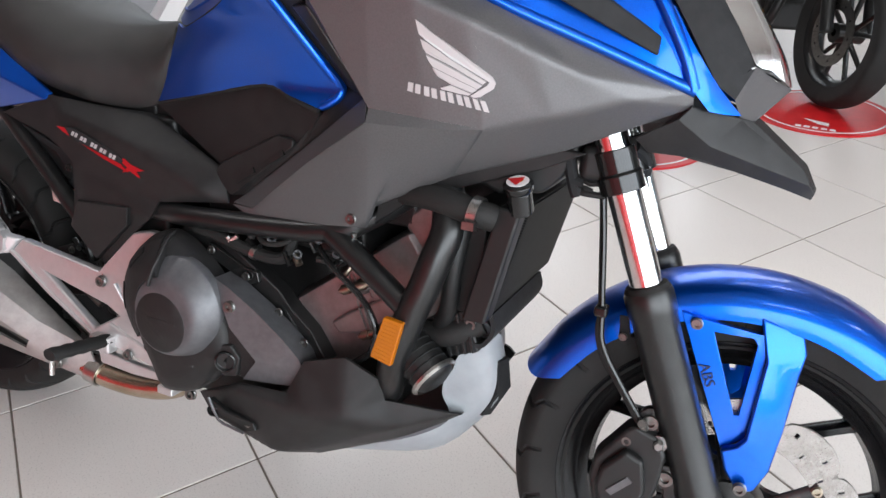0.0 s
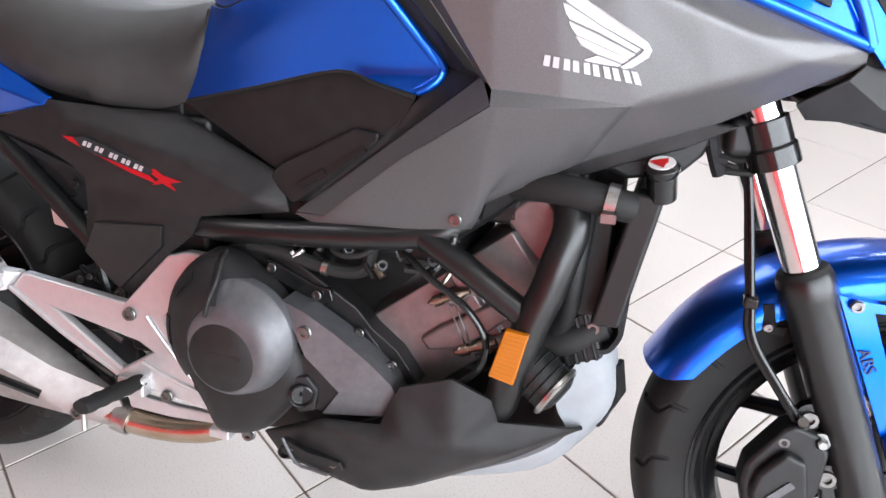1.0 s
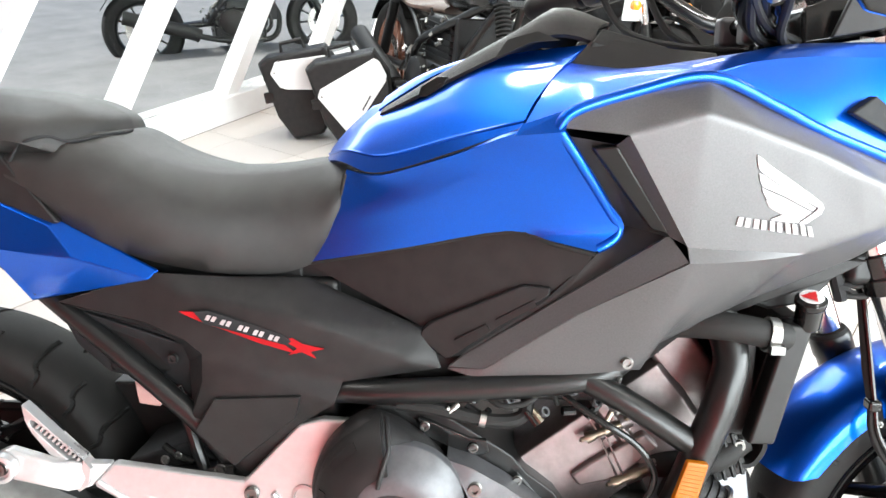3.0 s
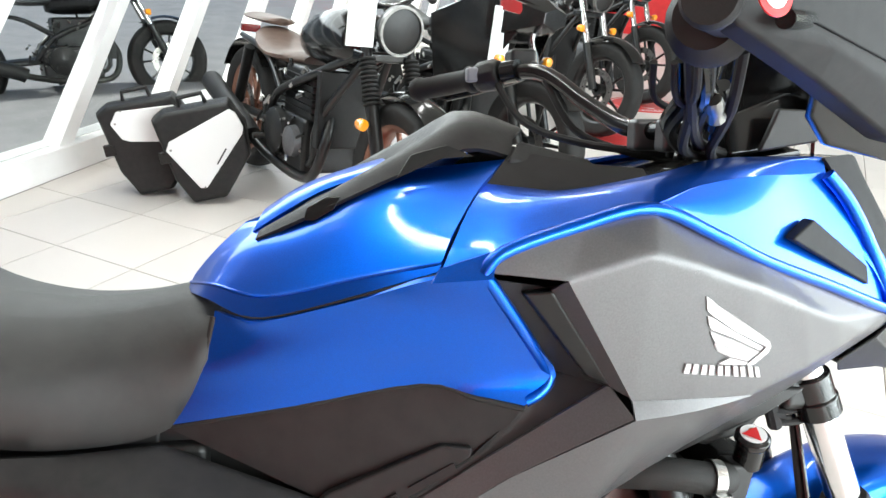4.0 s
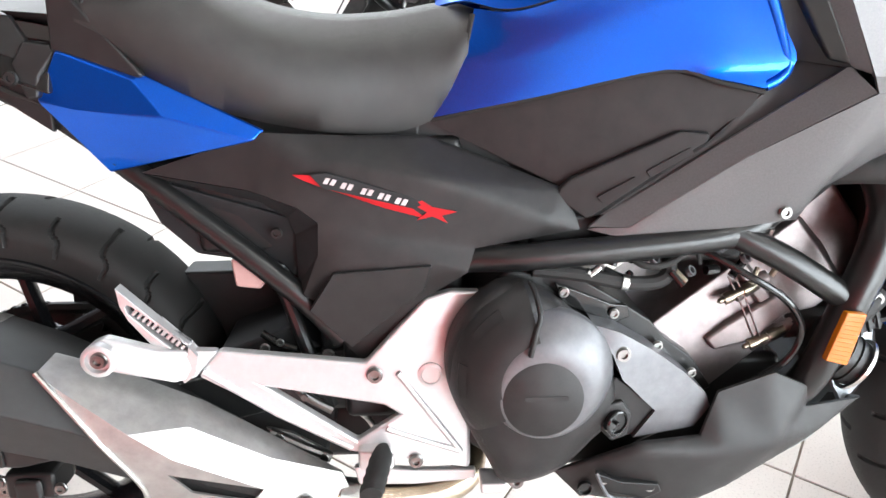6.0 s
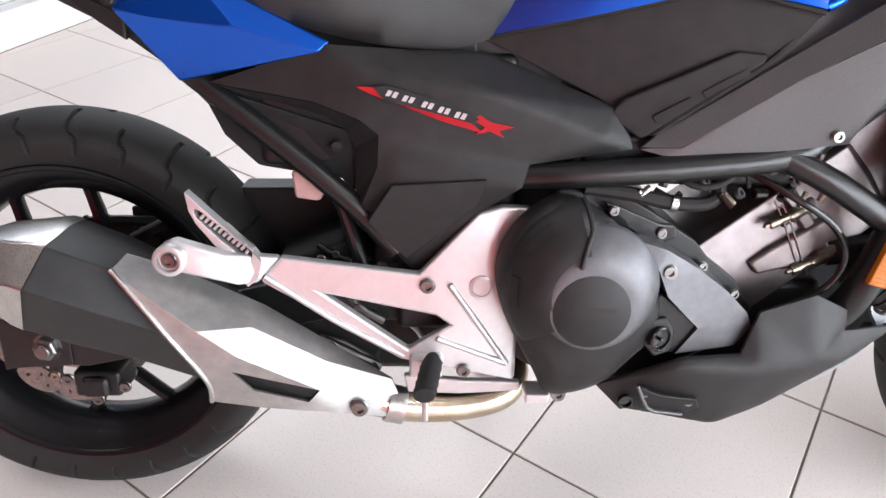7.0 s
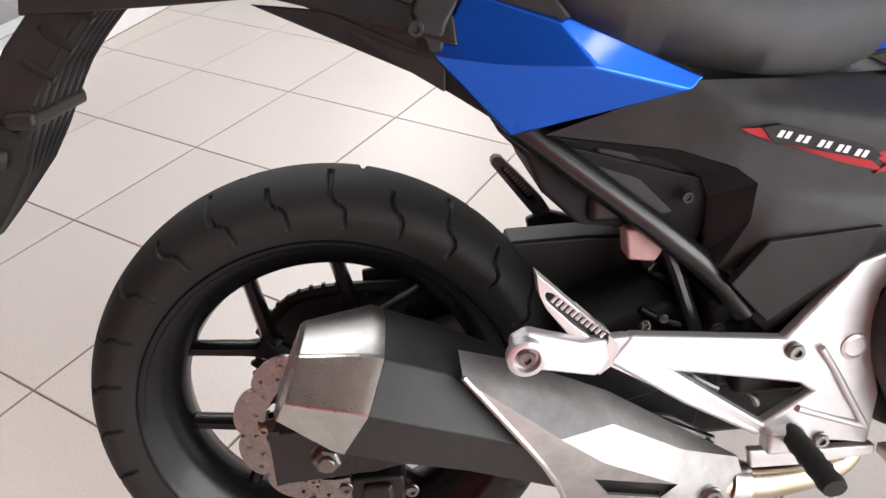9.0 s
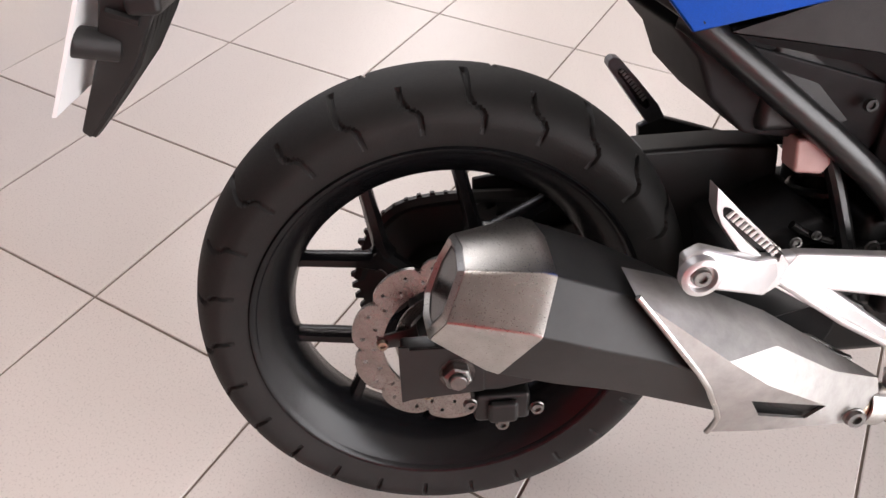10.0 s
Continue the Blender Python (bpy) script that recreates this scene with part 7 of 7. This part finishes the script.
part("wind_screen", skin([[(1.285, -0.10, 1.0), (1.27, -0.11, 1.08), (1.235, -0.105, 1.16)], [(1.335, 0.0, 1.02), (1.315, 0.0, 1.10), (1.27, 0.0, 1.19)], [(1.285, 0.10, 1.0), (1.27, 0.11, 1.08), (1.235, 0.105, 1.16)]], 5, 5, 0.004), GLOSS, bike, "dark wind screen", smooth=60)
# tail: number plate carrier
carrier = part("plate_carrier", loft([[(x0, c - w, z0), (x1, c - w, z1), (x1, c + w, z1), (x0, c + w, z0)] for x0, z0, x1, z1, w, c in ((-0.165, 0.862, -0.130, 0.838, 0.055, 0.0), (-0.215, 0.820, -0.183, 0.793, 0.058, 0.0), (-0.262, 0.772, -0.224, 0.748, 0.058, 0.0),
                                      (-0.292, 0.728, -0.248, 0.708, 0.064, 0.0), (-0.298, 0.712, -0.254, 0.694, 0.060, 0.0), (-0.325, 0.650, -0.290, 0.640, 0.040, 0.012), (-0.380, 0.560, -0.372, 0.552, 0.010, 0.034))]), BLACK, bike, "black ribbed number plate carrier", bevel=0.003)
for k in range(6):
    y = -0.055 + 0.022 * k
    part("carrier_rib", tube([(-0.130, y * 0.9, 0.836), (-0.183, y, 0.792), (-0.225, y, 0.747), (-0.250, y, 0.707), (-0.288, 0.012 + y * 0.6, 0.642), (-0.368, 0.034 + y * 0.14, 0.556)], 0.004, 2, 6), FINS, carrier)
    part("carrier_rib", tube([(-0.170 - 0.025 * k, -0.059, 0.848 - 0.030 * k), (-0.148 - 0.024 * k, -0.059, 0.818 - 0.026 * k)], 0.0045, 1, 6), FINS, carrier)
part("carrier_ledge", box(-0.276, -0.244, -0.070, 0.072, 0.694, 0.712), BLACK, carrier, "", 0.006)
part("plate_stub", tube([(-0.300, -0.028, 0.660), (-0.338, -0.046, 0.672)], 0.015, 1, 16), BLACK, carrier, "", 0.003)
part("number_plate", loft([[(-0.300, -0.062, 0.750), (-0.296, -0.062, 0.750), (-0.296, 0.11, 0.750), (-0.300, 0.11, 0.750)], [(-0.366, -0.062, 0.606), (-0.362, -0.062, 0.606), (-0.362, 0.11, 0.606), (-0.366, 0.11, 0.606)]]), WHITE, bike, "plain white number plate back")
part("rear_light", box(-0.215, -0.175, -0.05, 0.05, 0.862, 0.892), REDLAMP, bike, "red rear lamp", 0.008)
part("tail_body", slab([(-0.225, 0.835), (-0.082, 0.849), (-0.008, 0.809), (-0.011, 0.804), (-0.103, 0.802), (-0.233, 0.801)], -0.075, 0.075), BLACK, bike, "black underside of the tail", bevel=0.008)
part("side_stand", tube([(0.60, 0.12, 0.30), (0.62, 0.22, 0.12), (0.63, 0.262, 0.068)], 0.013, 3, 12), SATIN, bike, "black side stand")
part("stand_foot", lathe([(0, -0.006), (0.03, -0.006), (0.03, 0.002), (0, 0.002)], (0.63, 0.262, 0.068), (0, 0.24, 0.97), 20), SATIN, bike)

# ---------------------------------------------------------------- other machines and loose things
def plain_wheel(root, name, cx, r, w, rim_mat, disc_side=-1):
    c = (cx, 0, r)
    wheel = new(name)
    wheel.parent = root
    part("tyre", tyre_mesh(c, r, w, r - 0.085, 22, 0.004, 120, 28), RUBBER, wheel, "black tyre", smooth=40)
    b, h = r - 0.083, w * 0.38
    part("rim", lathe([(b + 0.008, -h), (b - 0.012, -h + 0.012), (b - 0.026, 0), (b - 0.012, h - 0.012), (b + 0.008, h), (b - 0.004, h), (b - 0.022, h - 0.016), (b - 0.034, 0), (b - 0.022, -h + 0.016), (b - 0.004, -h)], c, (0, 1, 0), 64, True), rim_mat, wheel, smooth=50)
    part("hub", lathe([(0.015, -0.06), (0.04, -0.06), (0.036, 0), (0.04, 0.06), (0.015, 0.06)], c, (0, 1, 0), 24), rim_mat, wheel)
    for k in range(5):
        a = 2 * math.pi * k / 5 + 0.4
        for s in (-1, 1):
            part("spoke", spoke_mesh((cx, r), a + s * 0.12, a + s * 0.26, 0.035, b - 0.02, 0.011, 0.007, 0.0, 0.01), rim_mat, wheel)
    part("brake_disc", lathe([(0.09, -0.068), (0.135, -0.068), (0.135, -0.063), (0.09, -0.063)], c, (0, 1, 0), 48, True), DISC, wheel, "steel brake disc")
    # black dots on the solid disc stand for the shade in drilled holes
    for k in range(10):
        a = 2 * math.pi * k / 10
        part("disc_hole_shade", lathe([(0, -0.0695), (0.005, -0.0695), (0.005, -0.067), (0, -0.067)], (cx + 0.113 * math.cos(a), 0, r + 0.113 * math.sin(a)), (0, 1, 0), 8), GLOSS, wheel)
    return wheel


def parked_bike(name, m, label, bobber=False, faired=False, body=None, card=True):
    """A standing road motorcycle: x ahead from the rear axle, upright."""
    root = thing(name, m, label, "motorcycle", "parked motorcycles")
    body = body or GLOSS
    wb, r = (1.49, 0.315) if bobber else (1.42, 0.305)
    rim = COPPER if bobber else SATIN
    plain_wheel(root, "rear_wheel", 0.0, r, 0.15, rim)
    plain_wheel(root, "front_wheel", wb, r, 0.13 if bobber else 0.12, rim)
    top = V((wb - 0.24, 0, 0.86))
    low = V((wb, 0, r))
    for s in (-1, 1):
        o = V((0, s * 0.095, 0))
        part("fork_tube", tube([top + o, top.lerp(low, 0.55) + o], 0.02, 1, 16), SATIN if bobber else CHROME, root)
        part("fork_leg", tube([top.lerp(low, 0.5) + o, low + o], 0.027, 1, 16), SATIN, root)
        if bobber:
            for k in range(11):
                p = top.lerp(low, 0.20 + 0.028 * k) + o
                part("gaiter_ring", lathe([(0.02, -0.008), (0.033, -0.003), (0.033, 0.003), (0.02, 0.008)], p, low - top, 16), RUBBER, root)
        lamp = top.lerp(low, 0.60 if bobber else 0.34) + V((0.02, s * 0.16, 0))
        part("indicator", lathe([(0, -0.02), (0.018, -0.02), (0.024, 0.0), (0.022, 0.016), (0, 0.022)], lamp, (1, 0, 0), 20), LENS, root, "amber indicator lamp")
        part("indicator_stalk", tube([lamp, top.lerp(low, 0.60 if bobber else 0.34) + o], 0.006, 1, 8), SATIN, root)
    part("front_mudguard", skin([arc_row(r + 0.02, 120, 40, y, 6, wb, r) if abs(y) > 0.05 else arc_row(r + 0.035, 122, 38, y, 6, wb, r) for y in (-0.065, -0.03, 0.03, 0.065)], 3, 2, 0.004), body, root, smooth=60)
    part("fork_bridge", box(top.x - 0.03, top.x + 0.05, -0.12, 0.12, 0.74, 0.78), GLOSS, root, "", 0.01)
    # tank, seat, tail
    rings = []
    for x, w, zl, zh in ((wb - 0.30, 0.05, 0.72, 0.80), (wb - 0.36, 0.12, 0.68, 0.90), (wb - 0.52, 0.15, 0.66, 0.93), (wb - 0.74, 0.12, 0.66, 0.86), (wb - 0.82, 0.06, 0.68, 0.80)):
        rings.append([(x, w * math.sin(a) * (1 if abs(math.cos(a)) < 0.9 else 0.6) if True else 0, (zl + zh) / 2 + (zh - zl) / 2 * math.cos(a)) for a in (2 * math.pi * k / 16 for k in range(16))])
    part("fuel_tank", loft(rings, 4), body, root, "dark painted fuel tank", smooth=60)
    sh = 0.69 if bobber else 0.79
    seat = []
    for x, w, zl, zh in ((0.70, 0.07, sh - 0.06, sh - 0.01), (0.62, 0.11, sh - 0.07, sh), (0.46, 0.15, sh - 0.07, sh - 0.015), (0.34, 0.15, sh - 0.05, sh + 0.01), (0.24, 0.12, sh - 0.03, sh + 0.055), (0.19, 0.08, sh, sh + 0.06)):
        seat.append([(x, w * math.sin(a), (zl + zh) / 2 + (zh - zl) / 2 * math.cos(a)) for a in (2 * math.pi * k / 14 for k in range(14))])
    part("seat", loft(seat, 4), BROWN if bobber else SEAT, root, "brown leather solo seat" if bobber else "black seat", smooth=60)
    if bobber:
        part("pillion_pad", loft([[(x, w * math.sin(a), sh + 0.085 + 0.018 * math.cos(a)) for a in (2 * math.pi * k / 12 for k in range(12))] for x, w in ((0.27, 0.05), (0.20, 0.10), (0.02, 0.10), (-0.05, 0.06))], 3), BROWN, root, "brown leather pillion pad", smooth=60)
    part("rear_mudguard", skin([arc_row(r + 0.03, 150, 45, y, 6, 0.0, r) for y in (-0.08, -0.03, 0.03, 0.08)], 3, 2, 0.005), body, root, smooth=60)
    part("tail_lamp", box(-0.16, -0.12, -0.05, 0.05, 0.68, 0.72), REDLAMP, root, "", 0.008)
    # engine, frame and exhaust
    part("engine", join(box(0.52, 0.92, -0.15, 0.15, 0.20, 0.44), box(0.62, 0.92, -0.12, 0.12, 0.42, 0.64)), CASE_DARK, root, "black engine", bevel=0.02)
    part("engine_cover", lathe([(0.105, 0), (0.10, 0.03), (0.07, 0.045), (0, 0.05)], (0.66, -0.15, 0.34), (0, -1, 0), 32), CASE_DARK, root)
    part("engine_cover", lathe([(0.07, 0), (0.065, 0.03), (0.04, 0.04), (0, 0.042)], (0.83, -0.15, 0.33), (0, -1, 0), 28), CASE, root)
    for k in range(9):
        a = k * 0.7
        bolt(root, (0.66 + 0.095 * math.cos(a), -0.178, 0.34 + 0.095 * math.sin(a)), r=0.006)
    for k in range(6):
        part("cooling_fin", box(0.61, 0.93, -0.13, 0.13, 0.46 + k * 0.028, 0.468 + k * 0.028), CASE_DARK, root)
    rng = random.Random(7)
    for k in range(34):
        x, z, y = rng.uniform(0.42, 0.98), rng.uniform(0.24, 0.66), -0.15 - rng.random() * 0.02
        a = rng.uniform(0, 6.28)
        q = V((math.cos(a), -0.3, math.sin(a))) * rng.uniform(0.008, 0.03)
        part("fitting", tube([V((x, y, z)) - q, V((x, y, z)) + q], rng.uniform(0.004, 0.010), 1, 8), (GLOSS, STEEL, CASE_DARK, BOLT)[k % 4], root)
    part("radiator", box(0.98, 1.02, -0.14, 0.14, 0.34, 0.66), FINS, root, "black radiator", 0.006)
    for s in (-1, 1):
        part("frame_tube", tube([(wb - 0.26, s * 0.05, 0.78), (0.90, s * 0.13, 0.62), (0.62, s * 0.15, 0.50), (0.48, s * 0.13, 0.34)], 0.018, 4, 12), SATIN, root)
        part("frame_tube", tube([(wb - 0.28, s * 0.05, 0.74), (0.98, s * 0.12, 0.44), (0.94, s * 0.12, 0.26), (0.60, s * 0.12, 0.18)], 0.016, 4, 12), SATIN, root)
        part("frame_tube", tube([(0.62, s * 0.14, 0.52), (0.40, s * 0.12, 0.64), (0.02, s * 0.10, 0.68)], 0.014, 4, 12), SATIN, root)
        part("swing_arm", tube([(0.52, s * 0.09, 0.34), (0.0, s * 0.10, r)], 0.024, 1, 10), SATIN, root)
        part("shock_absorber", tube([(0.06, s * 0.12, 0.36), (0.18, s * 0.12, 0.64)], 0.026, 1, 14), SATIN, root)
        part("foot_peg", tube([(0.60, s * 0.16, 0.30), (0.60, s * 0.25, 0.30)], 0.013, 1, 10), RUBBER, root)
    part("exhaust_pipe", tube([(0.98, -0.06, 0.50), (1.04, -0.11, 0.36), (0.96, -0.14, 0.20), (0.62, -0.16, 0.20), (0.36, -0.18, 0.26)], 0.022, 5, 14), SATIN, root, "", smooth=60)
    part("muffler", tube([(0.40, -0.18, 0.25), (0.30, -0.185, 0.29), (-0.14, -0.20, 0.42)], 0.052, 3, 20), MUFFLER, root, "matt black muffler", smooth=60)
    # bar, lamp, mirrors
    part("handlebar", tube([(wb - 0.50, 0.37, 0.98), (wb - 0.38, 0.24, 1.02), (wb - 0.29, 0.08, 0.95), (wb - 0.29, -0.08, 0.95), (wb - 0.38, -0.24, 1.02), (wb - 0.50, -0.37, 0.98)], 0.012, 5, 10), GLOSS, root)
    for s in (-1, 1):
        part("grip", tube([(wb - 0.50, s * 0.37, 0.98), (wb - 0.42, s * 0.27, 1.015)], 0.019, 1, 12), RUBBER, root)
        part("mirror_stalk", tube([(wb - 0.38, s * 0.24, 1.02), (wb - 0.38, s * 0.30, 1.18)], 0.005, 1, 8), GLOSS, root)
        part("mirror", lathe([(0, 0), (0.05, 0.002), (0.052, 0.012), (0.03, 0.022), (0, 0.024)], (wb - 0.38, s * 0.31, 1.20), (1, 0, 0), 20), GLOSS, root)
    if faired:
        for s in (-1, 1):
            part("side_fairing", facets([(wb - 0.02, s * 0.06, 0.92), (wb - 0.20, s * 0.20, 0.98), (wb - 0.62, s * 0.21, 0.82), (wb - 0.55, s * 0.20, 0.50), (wb - 0.78, s * 0.17, 0.30), (wb - 0.36, s * 0.19, 0.46), (wb - 0.16, s * 0.14, 0.70)],
                                        [(0, 1, 6), (1, 2, 3, 6), (3, 4, 5), (6, 3, 5)], 0.008, (0, -s, 0)), body, root, "glossy dark side fairing", bevel=0.006)
        part("nose", loft([[(wb - 0.22, y * 0.2, 0.98 - abs(y) * 0.02 + z) for y, z in ((-1, 0), (0, 0.06), (1, 0), (1, -0.2), (0, -0.24), (-1, -0.2))],
                           [(wb + 0.02, y * 0.07, 0.90 + z) for y, z in ((-1, 0), (0, 0.02), (1, 0), (1, -0.05), (0, -0.08), (-1, -0.05))]], 3), body, root, "", 0.004)
        part("headlight", facets([(wb + 0.015, -0.06, 0.90), (wb - 0.17, -0.185, 0.955), (wb - 0.16, -0.18, 0.885), (wb + 0.01, -0.06, 0.86)], [(0, 1, 2, 3)], 0.01), CHROME, root, "clear slanted headlight", bevel=0.004)
        part("nose_panel", facets([(wb - 0.10, -0.13, 0.985), (wb - 0.34, -0.20, 1.03), (wb - 0.36, -0.205, 0.985), (wb - 0.16, -0.17, 0.965)], [(0, 1, 2, 3)], 0.012), RED, root, "red nose panel", bevel=0.004)
    else:
        part("headlight", lathe([(0, -0.06), (0.06, -0.05), (0.088, 0.0), (0.088, 0.03), (0.08, 0.034), (0, 0.05)], (wb - 0.16, 0, 0.87), (1, 0, -0.1), 32), CASE_DARK, root, "round black headlight", smooth=40)
        part("headlight_ring", lathe([(0.082, 0.02), (0.092, 0.02), (0.092, 0.04), (0.082, 0.04)], (wb - 0.16, 0, 0.87), (1, 0, -0.1), 32, True), BOLT, root)
    if card:
        part("price_card", box(wb - 0.16, wb - 0.15, -0.21, -0.10, 0.60 if faired else 0.80, 0.90 if faired else 1.05), PAPER, root, "white price card", 0.001)
    return root


LEAN = pose(0, 0, 0.004, -6, 0, 0)


def stood(front, heading, wb):
    h = radians(heading)
    return pose(front[0] - wb * math.cos(h), front[1] - wb * math.sin(h), 0.006, 0, 0, heading) @ LEAN


parked_bike("motorcycle", stood((0.385, 2.235), -29, 1.49), "black bobber motorcycle with brown leather seat, on a red mat", bobber=True)
parked_bike("motorcycle", stood((0.56, 3.16), -25, 1.42), "dark faired motorcycle with white price card, on a red mat", faired=True)
naked = parked_bike("motorcycle", stood((0.46, 4.75), -25, 1.42), "black naked motorcycle with chrome fork, in a row", card=False)
copy_thing(naked, stood((0.46, 6.05), -25, 1.42))
right_one = copy_thing(naked, stood((2.42, 2.80), 195, 1.42))
tagged(right_one, "black naked motorcycle standing on a red and black mat")
copy_thing(naked, stood((-2.9, 4.3), 60, 1.42) @ pose(0, 0, -0.13))


def round_mat(x, y, r, turn):
    root = thing("floor_mat", pose(x, y, 0, 0, 0, turn), "round red floor mat with a white ring and wing mark", "floor mat", "round floor mats")
    part("mat", lathe([(0, 0.0005), (r, 0.0005), (r, 0.004), (r - 0.004, 0.006), (0, 0.006)], (0, 0, 0), (0, 0, 1), 64), RED, root, "", smooth=0)
    part("ring", lathe([(r * 0.87, 0.006), (r * 0.90, 0.006), (r * 0.90, 0.0068), (r * 0.87, 0.0068)], (0, 0, 0), (0, 0, 1), 64, True), WHITE, root)
    bm = bmesh.new()
    for k in range(4):
        bm.faces.new([bm.verts.new(q) for q in ((-0.05 + 0.016 * k, -r * 0.42 - 0.013 * k, 0.0068), (0.045, -r * 0.50 - 0.010 * k, 0.0068), (0.045, -r * 0.53 - 0.010 * k, 0.0068), (-0.05 + 0.016 * k, -r * 0.45 - 0.013 * k, 0.0068))])
    for k in range(5):
        x0 = -0.075 + 0.032 * k
        bm.faces.new([bm.verts.new(q) for q in ((x0, -r * 0.72, 0.0068), (x0 + 0.022, -r * 0.72, 0.0068), (x0 + 0.022, -r * 0.80, 0.0068), (x0, -r * 0.80, 0.0068))])
    part("mark", bm, WHITE, root, "white wing mark and bars", smooth=0)
    return root


round_mat(0.60, 3.10, 0.29, 30)
round_mat(0.40, 2.22, 0.29, 30)
round_mat(0.50, 4.75, 0.29, 30)
round_mat(0.50, 6.05, 0.29, 30)
mat_root = thing("floor_mat", pose(2.55, 3.15, 0, 0, 0, 15), "long red floor mat with a black and white border", "floor mat")
part("border", box(-0.42, 2.0, -0.62, 0.75, 0.0005, 0.004), WHITE, mat_root)
part("band", box(-0.40, 1.98, -0.60, 0.73, 0.001, 0.0055), BLACK, mat_root, "black band")
part("mat", box(-0.33, 1.9, -0.20, 0.65, 0.0015, 0.0068), RED, mat_root)


def pannier(x, y, turn, tilt, size, panel):
    root = thing("pannier", pose(x, y, 0, 0, 0, turn) @ pose(0, 0, -0.014, tilt, 0, 0) @ pose(0, 0, 0, 0, -9, 0) @ Matrix.Scale(size, 4), "black hard pannier with a white lid panel standing on the tiles", "pannier", "panniers by the window")
    out = [(0.0, 0.385), (0.05, 0.415), (0.33, 0.42), (0.385, 0.31), (0.375, 0.17), (0.235, 0.0), (0.09, 0.0), (0.035, 0.12)]
    mid = V((0.19, 0, 0.22))
    def ring(y, k):
        return [mid + (V((a, 0, b)) - mid) * k + V((0, y, 0)) for a, b in out]
    part("case", loft([ring(0.0, 0.90), ring(0.012, 0.96), ring(0.06, 1.0), ring(0.13, 1.0), ring(0.20, 0.88)]), BLACK, root, "", 0.012)
    part("lid_panel", loft([[V((a, b2, c)) for a, b2, c in ((u, y, w) for u, w in panel)] for y in (-0.008, 0.02)]), WHITE, root, "white lid panel", 0.005)
    part("handle", tube([(0.12, 0.07, 0.405), (0.125, 0.07, 0.455), (0.225, 0.07, 0.46), (0.235, 0.07, 0.41)], 0.010, 1, 8), BLACK, root)
    part("hinge", box(0.0, 0.05, 0.0, 0.03, 0.20, 0.25), GLOSS, root, "", 0.004)
    bars(root, "maker_bar", [[(0.225, -0.0085, 0.165), (0.275, -0.0085, 0.225), (0.280, -0.0085, 0.220), (0.230, -0.0085, 0.160)]], DARKDECAL, 0.0004, "grey bar of lettering")
    for u, w in (panel[0], panel[-1]):
        bolt(root, (u + 0.02, -0.008, w), r=0.004)
    return root


pannier(-0.795, 2.248, 42, -4, 1.06, [(0.035, 0.255), (0.055, 0.290), (0.325, 0.385), (0.348, 0.365), (0.368, 0.30), (0.358, 0.272), (0.160, 0.065), (0.135, 0.072)])
pannier(-1.075, 2.19, 43, -4, 1.06, [(0.055, 0.335), (0.085, 0.265), (0.115, 0.250), (0.305, 0.215), (0.335, 0.23), (0.345, 0.33), (0.325, 0.375), (0.09, 0.385)])

# ---------------------------------------------------------------- floor tiles, each a piece of its own
def tile_mesh(name, w, d):
    g, t, e = 0.0022, 0.010, 0.0012
    bm = bmesh.new()
    low = [bm.verts.new(q) for q in ((g, g, -t), (w - g, g, -t), (w - g, d - g, -t), (g, d - g, -t))]
    mid = [bm.verts.new(q) for q in ((g, g, -e), (w - g, g, -e), (w - g, d - g, -e), (g, d - g, -e))]
    top = [bm.verts.new(q) for q in ((g + e, g + e, 0), (w - g - e, g + e, 0), (w - g - e, d - g - e, 0), (g + e, d - g - e, 0))]
    bm.faces.new(top)
    for a, b in ((low, mid), (mid, top)):
        for i in range(4):
            j = (i + 1) % 4
            bm.faces.new((a[i], a[j], b[j], b[i]))
    return finish(bm, name, TILE, 0)


whole = tile_mesh("tile", TS, TS)
wall_at = V((-1.1, 0, 0))
wall_n = V((1, 0.2, 0)).normalized()
rest = bmesh.new()
for i in range(-9, int(X1 / TS)):
    for j in range(int(Y0 / TS), int(Y1 / TS)):
        x, y = i * TS, j * TS
        sides = [(V((x + a, y + b, 0)) - wall_at).dot(wall_n) for a in (0, TS) for b in (0, TS)]
        if max(sides) < 0.02:
            continue
        if min(sides) < 0:
            bm = bmesh.new()
            bm.from_mesh(whole)
            bmesh.ops.bisect_plane(bm, geom=bm.verts[:] + bm.edges[:] + bm.faces[:], plane_co=wall_at - V((x, y, 0)), plane_no=-wall_n, clear_outer=True)
            ob = new("tile", finish(bm, "tile", TILE, 0))
            ob.location, ob.parent = (x, y, 0), floor
        elif i < 7 and -2 <= j < 13:
            ob = new("tile", whole)
            ob.location, ob.parent = (x, y, 0), floor
        else:
            rest.from_mesh(whole)
            bmesh.ops.translate(rest, verts=rest.verts[-12:], vec=(x, y, 0))
far_tiles = new("far_tiles", finish(rest, "far_tiles", TILE, 0))
far_tiles.parent = floor
tagged(far_tiles, "cream floor tiles further off", "", "", "stuff")
